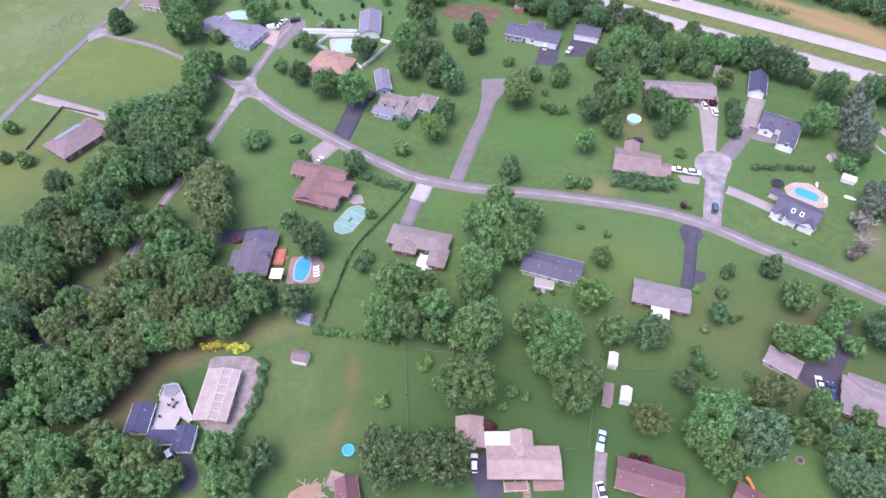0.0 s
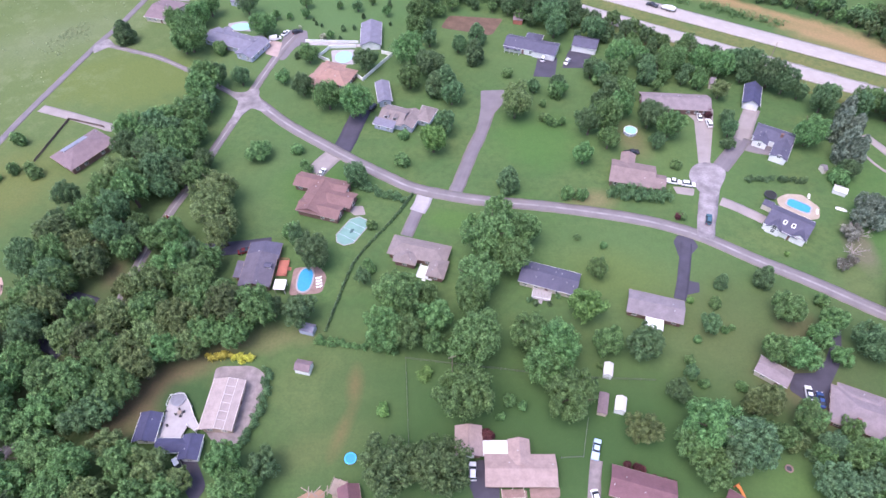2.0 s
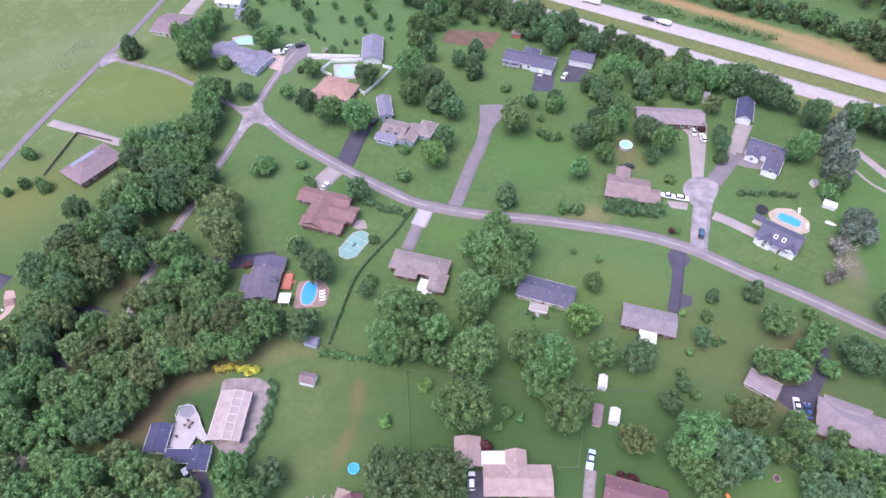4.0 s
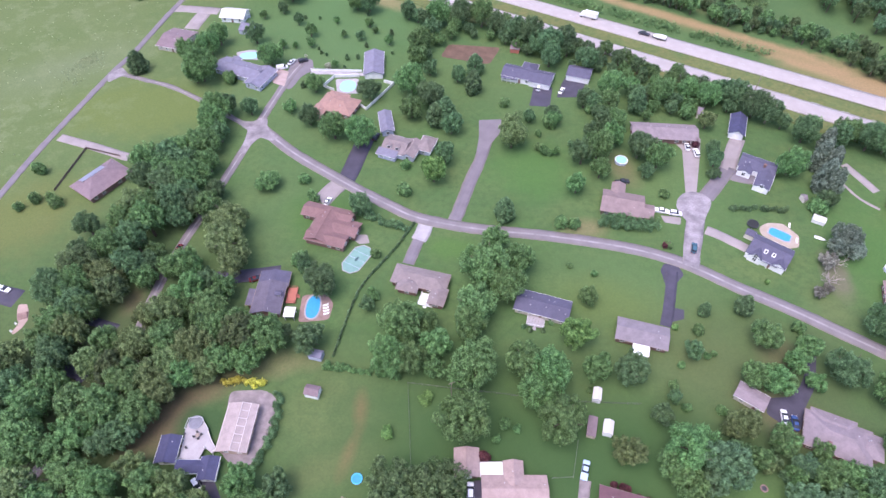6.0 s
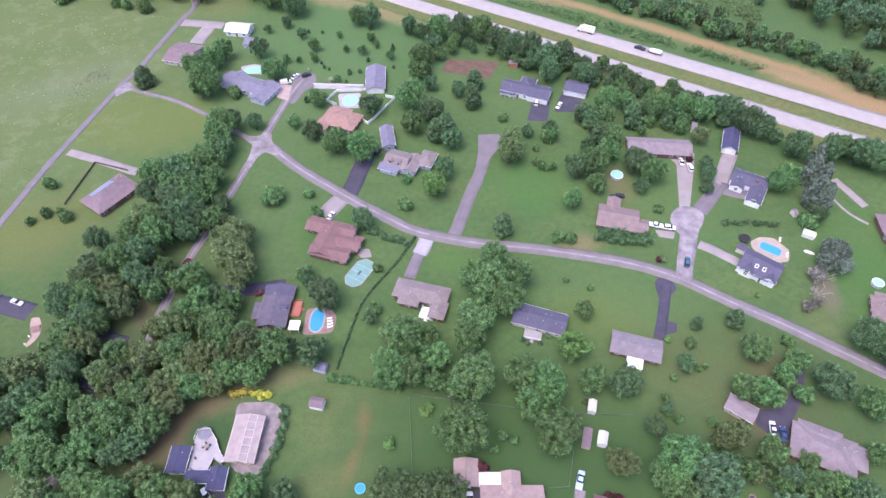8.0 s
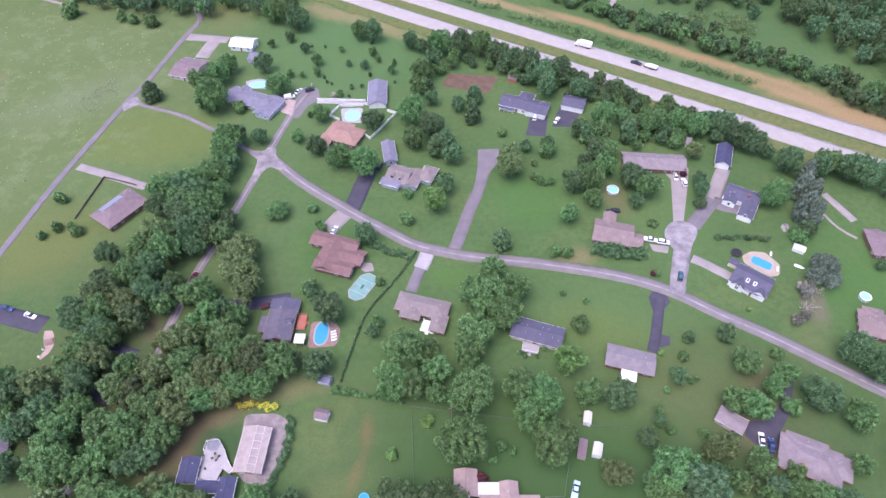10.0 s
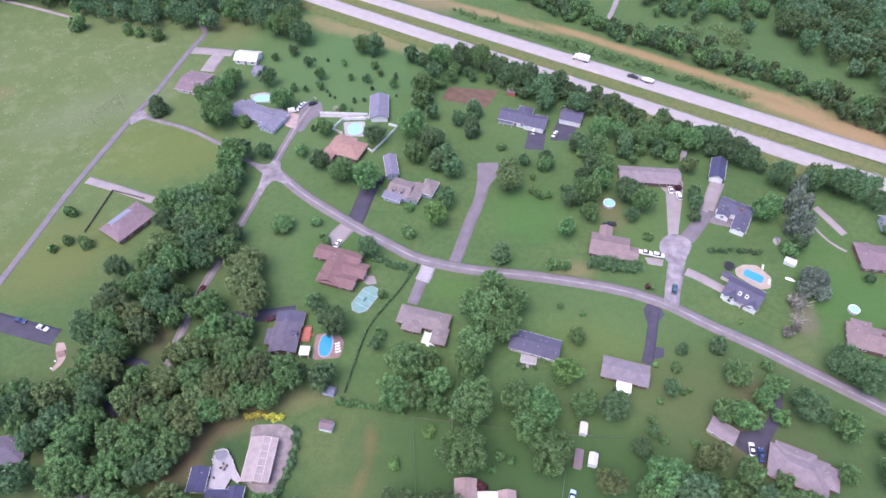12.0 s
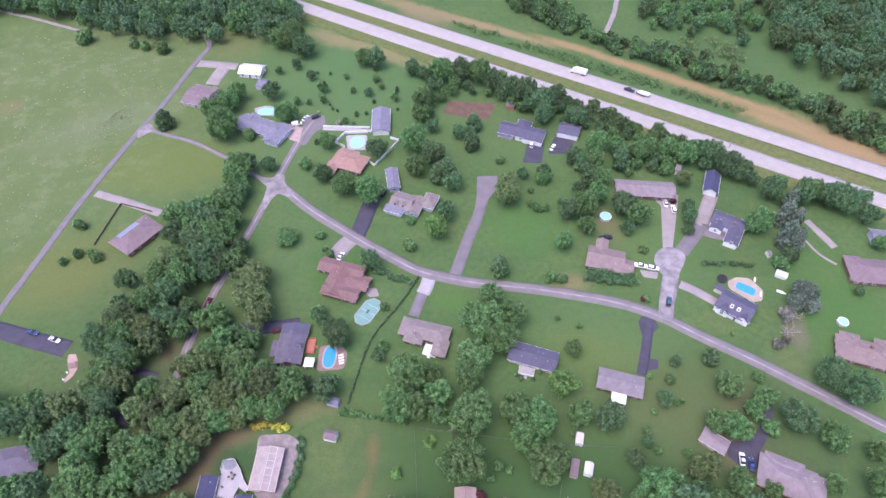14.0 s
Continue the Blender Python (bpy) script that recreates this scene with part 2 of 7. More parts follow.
def prism(bm, outline, z0, z1):
    """A slab over an outline that runs anticlockwise."""
    lo, hi = [bm.verts.new((x, y, z0)) for x, y in outline], [bm.verts.new((x, y, z1)) for x, y in outline]
    bm.faces.new(hi)
    bm.faces.new(lo[::-1])
    for i in range(len(lo)):
        j = (i + 1) % len(lo)
        bm.faces.new((lo[i], lo[j], hi[j], hi[i]))


def a_prism(outline, z0, z1):
    bm = bmesh.new()
    prism(bm, outline, z0, z1)
    return bm


def tube(bm, x, y, z0, z1, r0, r1, n=8):
    a = [bm.verts.new((x + r0 * math.cos(6.2832 * i / n), y + r0 * math.sin(6.2832 * i / n), z0)) for i in range(n)]
    b = [bm.verts.new((x + r1 * math.cos(6.2832 * i / n), y + r1 * math.sin(6.2832 * i / n), z1)) for i in range(n)]
    bm.faces.new(b)
    bm.faces.new(a[::-1])
    for i in range(n):
        bm.faces.new((a[i], a[(i + 1) % n], b[(i + 1) % n], b[i]))


def a_tube(*a):
    bm = bmesh.new()
    tube(bm, *a)
    return bm


def ring(bm, outer, inner, z0, z1):
    n = len(outer)
    v = [[bm.verts.new((x, y, z)) for x, y in o] for o in (outer, inner) for z in (z0, z1)]
    for i in range(n):
        j = (i + 1) % n
        bm.faces.new((v[0][i], v[0][j], v[1][j], v[1][i]))
        bm.faces.new((v[2][j], v[2][i], v[3][i], v[3][j]))
        bm.faces.new((v[1][i], v[1][j], v[3][j], v[3][i]))
        bm.faces.new((v[0][j], v[0][i], v[2][i], v[2][j]))


def oval(rx, ry, n=28, power=2.0):
    out = []
    for i in range(n):
        c, s = math.cos(6.2832 * i / n), math.sin(6.2832 * i / n)
        out.append((rx * math.copysign(abs(c) ** (2 / power), c), ry * math.copysign(abs(s) ** (2 / power), s)))
    return out


def curve_points(pts, step=3.0):
    """A smooth line through the points."""
    p = [Vector((*q, 0)) for q in pts]
    p = [2 * p[0] - p[1]] + p + [2 * p[-1] - p[-2]]
    out = []
    for a, b, c, d in zip(p, p[1:], p[2:], p[3:]):
        k = max(1, int((c - b).length / step))
        for i in range(k):
            t = i / k
            out.append(0.5 * (2 * b + (c - a) * t + (2 * a - 5 * b + 4 * c - d) * t * t + (3 * b - a - 3 * c + d) * t ** 3))
    return out + [p[-2]]


def strip(name, pts, width, material, top=0.06, ragged=0.12, label="", kind="structure", smooth=True, end_width=None, category="road"):
    """A slab along a line, with uneven edges: roads, drives, verges."""
    line = curve_points(pts, 2.5) if smooth else [Vector((*q, 0)) for q in pts]
    bm = bmesh.new()
    uv = bm.loops.layers.uv.new("UVMap")
    rows, run = [], 0.0
    for i, q in enumerate(line):
        d = (line[min(i + 1, len(line) - 1)] - line[max(i - 1, 0)]).normalized()
        side = Vector((-d.y, d.x, 0))
        run += (q - line[i - 1]).length if i else 0
        w = width / 2 + ((end_width or width) - width) / 2 * i / (len(line) - 1)
        cells = []
        for k in (-1, -0.5, 0, 0.5, 1):
            e = ragged * noise.noise((q.x * 0.35 + 9 * k, q.y * 0.35, top * 50)) if abs(k) == 1 else 0
            cells.append((bm.verts.new((q + side * (w + e) * k) + Vector((0, 0, top))), run, k))
        lo = [bm.verts.new((c[0].co.x, c[0].co.y, -0.1)) for c in (cells[0], cells[-1])]
        rows.append((cells, lo))
    for (a, la), (b, lb) in zip(rows, rows[1:]):
        for k in range(4):
            f = bm.faces.new((a[k + 1][0], a[k][0], b[k][0], b[k + 1][0]))
            f.smooth = True
            for loop, c in zip(f.loops, (a[k + 1], a[k], b[k], b[k + 1])):
                loop[uv].uv = (c[1], c[2])
        bm.faces.new((a[0][0], la[0], lb[0], b[0][0]))
        bm.faces.new((la[1], a[4][0], b[4][0], lb[1]))
    bm.normal_update()
    if sum(f.normal.z for f in bm.faces) < 0:
        bmesh.ops.reverse_faces(bm, faces=bm.faces[:])
    ob = part(name, bm, material, None)
    return tagged(ob, label, category, "", kind)


def slab(name, outline, material, top, label, category="pavement", bottom=-0.1):
    """A paved area over an outline."""
    o = [Vector((*p, 0)) for p in outline]
    if sum(a.x * b.y - b.x * a.y for a, b in zip(o, o[1:] + o[:1])) < 0:
        outline = outline[::-1]
    return tagged(part(name, a_prism(outline, bottom, top), material, None), label, category, "", "structure")


def rounded(pts, r=1.2, n=4):
    """The outline with its corners rounded."""
    out, p = [], [Vector(q) for q in pts]
    for a, b, c in zip(p[-1:] + p[:-1], p, p[1:] + p[:1]):
        k = min(r, (a - b).length / 2.2, (c - b).length / 2.2)
        s, e = b + (a - b).normalized() * k, b + (c - b).normalized() * k
        for i in range(n + 1):
            t = i / n
            q = s * (1 - t) ** 2 + b * 2 * t * (1 - t) + e * t * t
            out.append((q.x, q.y))
    return out


# ---- plants ----
def leaf_cloud(rng, clumps, per, leaf, droop=0.8):
    """Leaf sprays, one triangle each, that hang on the skins of many small clumps: (centre, radius) each."""
    pos, nor = [], []
    for (cx, cy, cz), r in clumps:
        d = rng.normal(size=(per, 3))
        d[:, 2] += 0.35
        d /= np.linalg.norm(d, axis=1)[:, None]
        k = rng.uniform(0.6, 1.2, (per, 1))
        at = d * k * np.array((1, 1, 1.5)) * r
        fall = np.clip(-at[:, 2:3] / (1.5 * r), 0, 1)
        at[:, :2] *= 1 - 0.45 * fall
        at[:, 2:3] -= 0.7 * r * fall
        pos.append(np.array((cx, cy, cz)) + at)
        nor.append(d * 0.8 + rng.normal(size=(per, 3)) * 0.42)
    pos, nor = np.concatenate(pos), np.concatenate(nor)
    nor[:, 2] += 0.25
    nor /= np.linalg.norm(nor, axis=1)[:, None]
    hang = rng.normal(size=nor.shape) * 0.7 - np.array((0, 0, 1.5 * droop))
    a = hang - nor * np.sum(hang * nor, axis=1)[:, None]
    a /= np.linalg.norm(a, axis=1)[:, None]
    b = np.cross(nor, a)
    s = rng.uniform(0.6, 1.3, (len(pos), 1)) * leaf
    tri = np.stack([pos - a * s * 0.5 - b * s * 0.36, pos - a * s * 0.4 + b * s * 0.36, pos + a * s * 1.05], 1)
    return tri.reshape(-1, 3)


def faces_mesh(name, verts, material, k=3):
    """A mesh of loose faces with k corners each."""
    n = len(verts) // k
    me = bpy.data.meshes.new(name)
    me.vertices.add(k * n)
    me.vertices.foreach_set("co", verts.astype(np.float32).ravel())
    me.loops.add(k * n)
    me.loops.foreach_set("vertex_index", np.arange(k * n, dtype=np.int32))
    me.polygons.add(n)
    me.polygons.foreach_set("loop_start", np.arange(0, k * n, k, dtype=np.int32))
    me.update()
    me.materials.append(material)
    return me


def broad_clumps(rng, r, h, count, droop=0.0):
    """Clumps on limbs of unequal length: a lumpy crown with bays and gaps between its boughs."""
    out = []
    limbs = [(rng.uniform(0, 6.28), rng.uniform(-0.25, 1.0), rng.uniform(0.62, 1.05)) for _ in range(13)]
    z0 = 0.2 * h
    mid, tall = z0 + (h - z0) * 0.45, (h - z0) * 0.47
    for i in range(count):
        u = (i + rng.uniform(0.1, 0.9)) / count
        phi = 2.39996 * i + rng.uniform(-0.3, 0.3)
        cz = 1 - 1.7 * u
        flat = math.sqrt(max(0.0, 1 - cz * cz))
        d = np.array((math.cos(phi) * flat, math.sin(phi) * flat, cz))
        near = max((d @ np.array((math.cos(a) * math.sqrt(1 - e * e), math.sin(a) * math.sqrt(1 - e * e), e))) ** 5 * k for a, e, k in limbs)
        q = 0.36 + 0.58 * max(near, 0) + rng.uniform(-0.1, 0.12)
        out.append(((d[0] * q * r, d[1] * q * r, mid + d[2] * q * 1.12 * tall - droop * flat * r), r * rng.uniform(0.1, 0.22)))
    return out


def trunk_mesh(rng, r, h, reach=0.7):
    bm = bmesh.new()
    t = 0.035 * h + 0.05
    tube(bm, 0, 0, -0.2, 0.5 * h, t, t * 0.55, 8)
    for i in range(5):
        a = 1.2566 * i + rng.uniform(-0.4, 0.4)
        z = h * rng.uniform(0.25, 0.45)
        end = Vector((math.cos(a) * r * reach, math.sin(a) * r * reach, z + h * rng.uniform(0.2, 0.35)))
        base = Vector((0, 0, z))
        m = Matrix.Translation(base) @ (end - base).to_track_quat("Z", "Y").to_matrix().to_4x4()
        before = len(bm.verts)
        tube(bm, 0, 0, 0, (end - base).length, t * 0.45, t * 0.12, 6)
        bm.verts.ensure_lookup_table()
        for v in bm.verts[before:]:
            v.co = m @ v.co
    me = bpy.data.meshes.new("trunk")
    bm.to_mesh(me)
    bm.free()
    me.materials.append(BARK)
    return me


RNG = np.random.default_rng(7)
BROAD = {}
for size, (r, h, count, per, leaf) in {"large": (6.5, 12.5, 82, 100, 0.46), "medium": (4.2, 8.4, 62, 84, 0.38), "small": (2.2, 4.2, 34, 60, 0.3)}.items():
    BROAD[size] = []
    for v in range(5):
        clumps = broad_clumps(RNG, r, h, count, 0.12 * (v % 2))
        clumps += [((RNG.uniform(-0.28, 0.28) * r, RNG.uniform(-0.28, 0.28) * r, h * RNG.uniform(0.4, 0.62)), r * 0.3) for _ in range(count // 8)]
        BROAD[size].append((r, h, faces_mesh("crown", leaf_cloud(RNG, clumps, per, leaf), LEAF["mid"]), trunk_mesh(RNG, r, h)))
CONE = []
for v in range(4):
    r, h, clumps = 2.4, 8.5, []
    for i in range(60):
        u = (i + 0.5) / 60
        z = 0.5 + (h - 1.0) * u
        q = r * min(1.0, 0.62 + 1.6 * u) * (1 - u ** 2.2) ** 0.7 * RNG.uniform(0.55, 0.95)
        a = 2.4 * i + RNG.uniform(-0.3, 0.3)
        clumps.append(((q * math.cos(a), q * math.sin(a), z), RNG.uniform(0.38, 0.72) * (1.1 - 0.4 * u)))
    CONE.append((r, h, faces_mesh("crown", leaf_cloud(RNG, clumps, 90, 0.4), LEAF["dark"]), trunk_mesh(RNG, r * 0.4, h)))
BUSH = []
for v in range(4):
    clumps = [((RNG.uniform(-0.6, 0.6), RNG.uniform(-0.6, 0.6), RNG.uniform(0.35, 1.0)), RNG.uniform(0.35, 0.6)) for _ in range(12)]
    BUSH.append((1.1, 1.6, faces_mesh("foliage", leaf_cloud(RNG, clumps, 90, 0.27), LEAF["mid"]), None))
WORDS = {"mid": "green", "dark": "dark green", "bright": "bright yellow-green", "olive": "olive-green", "blue": "bluish-green", "grey": "grey, half-bare",
         "yellow": "yellow", "wine": "wine-red", "pale": "pale green", "weed": "pale green", "silver": "silvery grey-green", "deep": "deep olive-green", "willow": "fresh light green"}
PICK = random.Random(3)
PLANTED, CLEARINGS = [], []


def planted(name, x, y, r, h, tone, stock, label, category):
    r *= 1.09 if stock is not CONE else 1.0
    r0, h0, crown, trunk = stock[PICK.randrange(len(stock))]
    ob = thing(name, x, y, PICK.uniform(0, 360), label, category)
    PLANTED.append((x, y))
    ob.scale = (r / r0 * PICK.uniform(0.94, 1.06), r / r0 * PICK.uniform(0.94, 1.06), h / h0 * PICK.uniform(0.94, 1.06))
    shared("foliage" if trunk is None else "crown", crown, ob, None, LEAF[tone])
    if trunk is not None:
        shared("trunk", trunk, ob)
    return ob


def tree(x, y, r, h, tone="mid"):
    size = "large" if r > 5.2 else "medium" if r > 3 else "small"
    return planted("tree", x, y, r, h, tone, BROAD[size], f"{size} {WORDS[tone]} broadleaf tree standing in grass", "tree")


def cedar(x, y, r, h, tone="dark"):
    return planted("conifer", x, y, r * 0.92, h * 1.12, tone, CONE, f"{WORDS[tone]} rounded evergreen tree standing in grass", "tree")


def bush(x, y, r, h, tone="mid"):
    return planted("shrub", x, y, r, h * 0.75, tone, BUSH, f"low rounded {WORDS[tone]} garden shrub", "shrub")


def hedge(name, pts, width, height, tone, label, leaf=0.34):
    line = curve_points(pts, 0.9)
    clumps = []
    for q in line:
        for k in range(max(1, int(width / 0.8))):
            clumps.append(((q.x + PICK.uniform(-0.5, 0.5) * width, q.y + PICK.uniform(-0.5, 0.5) * width, PICK.uniform(0.3, 0.75) * height), PICK.uniform(0.42, 0.66) * min(height, 1.6)))
    return tagged(new(name, faces_mesh(name, leaf_cloud(RNG, clumps, 90, leaf), LEAF[tone])), label, "hedge")


def inside(x, y, poly):
    hit = False
    for (ax, ay), (bx, by) in zip(poly, poly[1:] + poly[:1]):
        if (ay > y) != (by > y) and x < (bx - ax) * (y - ay) / (by - ay) + ax:
            hit = not hit
    return hit


def joined(name, pieces, tones, label):
    """One object out of many trees; pieces: (tone, quads)."""
    me = faces_mesh(name, np.concatenate([q for _, q in pieces]), LEAF[tones[0]])
    for t in tones[1:]:
        me.materials.append(LEAF[t])
    me.materials.append(BARK)
    slots = [*tones, "bark"]
    me.polygons.foreach_set("material_index", np.concatenate([np.full(len(q) // 3, slots.index(t), dtype=np.int32) for t, q in pieces]))
    return tagged(new(name, me), label, "woods", "", "stuff")


def post_quads(x, y, r, h):
    c = [(x - r, y - r), (x + r, y - r), (x + r, y + r), (x - r, y + r)]
    return np.array([v for (ax, ay), (bx, by) in zip(c, c[1:] + c[:1]) for v in ((ax, ay, -0.2), (bx, by, -0.2), (bx, by, h), (ax, ay, -0.2), (bx, by, h), (ax, ay, h))])


def grove(poly, spacing, tones, label, r=(4.2, 6.2), ratio=2.3, leaf=0.62):
    """Fills the gaps of a stand of trees inside an outline: too many to count, one object."""
    xs, ys = [p[0] for p in poly], [p[1] for p in poly]
    pieces = []
    for _ in range(1200):
        x, y = PICK.uniform(min(xs), max(xs)), PICK.uniform(min(ys), max(ys))
        if inside(x, y, poly) and not any(inside(x, y, c) for c in CLEARINGS) and all((x - a) ** 2 + (y - b) ** 2 > spacing * spacing for a, b in PLANTED):
            q = PICK.uniform(*r) * 1.1
            h = q * PICK.uniform(ratio - 0.3, ratio + 0.3)
            PLANTED.append((x, y))
            clumps = [((x + cx, y + cy, cz), cr) for (cx, cy, cz), cr in broad_clumps(RNG, q, h, int(30 + 9 * q))]
            clumps += [((x, y, h * 0.5), q * 0.4), ((x + q * 0.3, y, h * 0.55), q * 0.32), ((x - q * 0.3, y, h * 0.5), q * 0.32)]
            pieces += [(PICK.choice(tones), leaf_cloud(RNG, clumps, 38, 1.04 * leaf * (0.6 + q / 13))), ("bark", post_quads(x, y, 0.04 * h * 0.6, h * 0.5))]
    if pieces:
        joined("woods", pieces, tuple(dict.fromkeys(tones)), label)


def scatter(name, poly, count, size, tone, label, category, leaf=0.25, per=20):
    """Low weeds or scrub over an outline: one object."""
    xs, ys = [p[0] for p in poly], [p[1] for p in poly]
    clumps = []
    while len(clumps) < count:
        x, y = PICK.uniform(min(xs), max(xs)), PICK.uniform(min(ys), max(ys))
        if inside(x, y, poly) and noise.noise((x * 0.09, y * 0.09, 3)) > PICK.uniform(-0.5, 0.5):
            q = size * PICK.uniform(0.5, 1.4)
            clumps.append(((x, y, q * 0.4), q))
    return tagged(new(name, faces_mesh(name, leaf_cloud(RNG, clumps, per, leaf), LEAF[tone])), label, category, "", "stuff")


def woods(poly, spacing, tones, label, r=(4.0, 6.5)):
    """Far woods, too many to count: one object."""
    xs, ys = [p[0] for p in poly], [p[1] for p in poly]
    pieces = []
    y, row = min(ys), 0
    while y < max(ys):
        x = min(xs) + (row % 2) * spacing / 2
        while x < max(xs):
            px, py = x + PICK.uniform(-0.45, 0.45) * spacing, y + PICK.uniform(-0.45, 0.45) * spacing
            if inside(px, py, poly):
                q = PICK.uniform(*r)
                h = q * PICK.uniform(1.9, 2.7)
                clumps = [((px + cx, py + cy, cz), cr) for (cx, cy, cz), cr in broad_clumps(RNG, q, h, 28)]
                clumps += [((px, py, h * 0.5), q * 0.5)]
                pieces += [(PICK.choice(tones), leaf_cloud(RNG, clumps, 40, 0.74 if q > 3 else 0.54)), ("bark", post_quads(px, py, 0.2, h * 0.5))]
            x += spacing
        y += spacing * 0.87
        row += 1
    joined("woods", pieces, tuple(dict.fromkeys(tones)), label)



# ---- builders: houses ----
def roof_mesh(L, W, e, rise, kind, t=0.16):
    """A roof over an L by W outline, its ridge along x; returns the bmesh."""
    bm = bmesh.new()
    a, b = L / 2, W / 2
    if kind == "gable":
        sec = [(-b, e), (0, e + rise), (b, e), (b, e + t), (0, e + rise + t), (-b, e + t)]
        p, q = [bm.verts.new((-a, y, z)) for y, z in sec], [bm.verts.new((a, y, z)) for y, z in sec]
        for i in range(6):
            j = (i + 1) % 6
            bm.faces.new((p[i], p[j], q[j], q[i]))
        for s in (p, q):
            bm.faces.new((s[0], s[1], s[4], s[5]))
            bm.faces.new((s[1], s[2], s[3], s[4]))
    elif kind == "hip":
        k = max(0.05, a - b)
        lo = [bm.verts.new((x, y, e)) for x, y in ((-a, -b), (a, -b), (a, b), (-a, b))]
        hi = [bm.verts.new((x, y, e + t)) for x, y in ((-a, -b), (a, -b), (a, b), (-a, b))]
        r = [bm.verts.new((s * k, 0, e + rise + t)) for s in (-1, 1)]
        bm.faces.new(lo[::-1])
        for i in range(4):
            bm.faces.new((lo[i], lo[(i + 1) % 4], hi[(i + 1) % 4], hi[i]))
        bm.faces.new((hi[0], hi[1], r[1], r[0]))
        bm.faces.new((hi[2], hi[3], r[0], r[1]))
        bm.faces.new((hi[1], hi[2], r[1]))
        bm.faces.new((hi[3], hi[0], r[0]))
    else:
        vs = box(bm, -a, a, -b, b, e, e + t)
        if kind == "shed":
            for v in vs:
                v.co.z += rise * (v.co.y + b) / W
    bmesh.ops.recalc_face_normals(bm, faces=bm.faces[:])
    return bm


def wall_mesh(L, W, e, rise, kind, inset):
    bm = bmesh.new()
    a, b = L / 2 - inset, W / 2 - inset
    if kind != "gable":
        box(bm, -a, a, -b, b, -0.2, e + 0.02)
        return bm
    top = e + rise - 0.03
    z = e + rise * inset / (W / 2)
    sec = [(-b, -0.2), (b, -0.2), (b, z), (0, top), (-b, z)]
    p, q = [bm.verts.new((-a, y, s)) for y, s in sec], [bm.verts.new((a, y, s)) for y, s in sec]
    for i in range(5):
        bm.faces.new((p[i], p[(i + 1) % 5], q[(i + 1) % 5], q[i]))
    bm.faces.new(p[::-1])
    bm.faces.new(q)
    bmesh.ops.recalc_face_normals(bm, faces=bm.faces[:])
    return bm


def mesh_of(name, bm, material):
    me = bpy.data.meshes.new(name)
    bm.to_mesh(me)
    bm.free()
    me.materials.append(material)
    return me


def frame_bm(w, h, t=0.12, d=0.1):
    """A window's surround and glazing bars in one piece."""
    bm = bmesh.new()
    xs, zs = (-w / 2 - t, -w / 2, -0.03, 0.03, w / 2, w / 2 + t), (-t, 0, h / 2 - 0.03, h / 2 + 0.03, h, h + t)
    v = {(i, k, s): bm.verts.new((x, -d if s else 0.02, z)) for i, x in enumerate(xs) for k, z in enumerate(zs) for s in (0, 1)}
    solid = {(i, k) for i in range(5) for k in range(5) if i % 2 == 0 or k % 2 == 0}
    for i, k in solid:
        bm.faces.new((v[i, k, 1], v[i + 1, k, 1], v[i + 1, k + 1, 1], v[i, k + 1, 1]))
        for di, dk, p, q in ((-1, 0, (i, k + 1), (i, k)), (1, 0, (i + 1, k), (i + 1, k + 1)), (0, -1, (i, k), (i + 1, k)), (0, 1, (i + 1, k + 1), (i, k + 1))):
            if (i + di, k + dk) not in solid:
                bm.faces.new((v[(*p, 0)], v[(*q, 0)], v[(*q, 1)], v[(*p, 1)]))
    for u in [u for u in bm.verts if not u.link_faces]:
        bm.verts.remove(u)
    return bm


WINDOW = mesh_of("window", frame_bm(1.1, 1.3), WHITE)
WINDOWPANE = mesh_of("pane", a_box(-0.55, 0.55, -0.05, 0.0, 0.0, 1.3), PANE)
DOORMESH = mesh_of("door", a_box(-0.48, 0.48, -0.07, 0.02, 0.0, 2.05), WALL["brick"])
KNOB = mesh_of("door_handle", a_tube(0.36, -0.11, 0.95, 1.05, 0.04, 0.04, 6), CHROME)
gd = bmesh.new()
for i in range(4):
    box(gd, -1.35, 1.35, -0.08 + 0.01 * (i % 2), 0.02, 0.54 * i, 0.54 * i + 0.52)
GARAGEDOOR = mesh_of("garage_door", gd, WHITE)
VENT = mesh_of("roof_vent", a_tube(0, 0, -0.25, 0.35, 0.11, 0.11, 8), CHROME)
ch = bmesh.new()
box(ch, -0.45, 0.45, -0.4, 0.4, -1.6, 1.1)
box(ch, -0.52, 0.52, -0.47, 0.47, 1.1, 1.22)
CHIMNEY = mesh_of("chimney", ch, WALL["brick"])


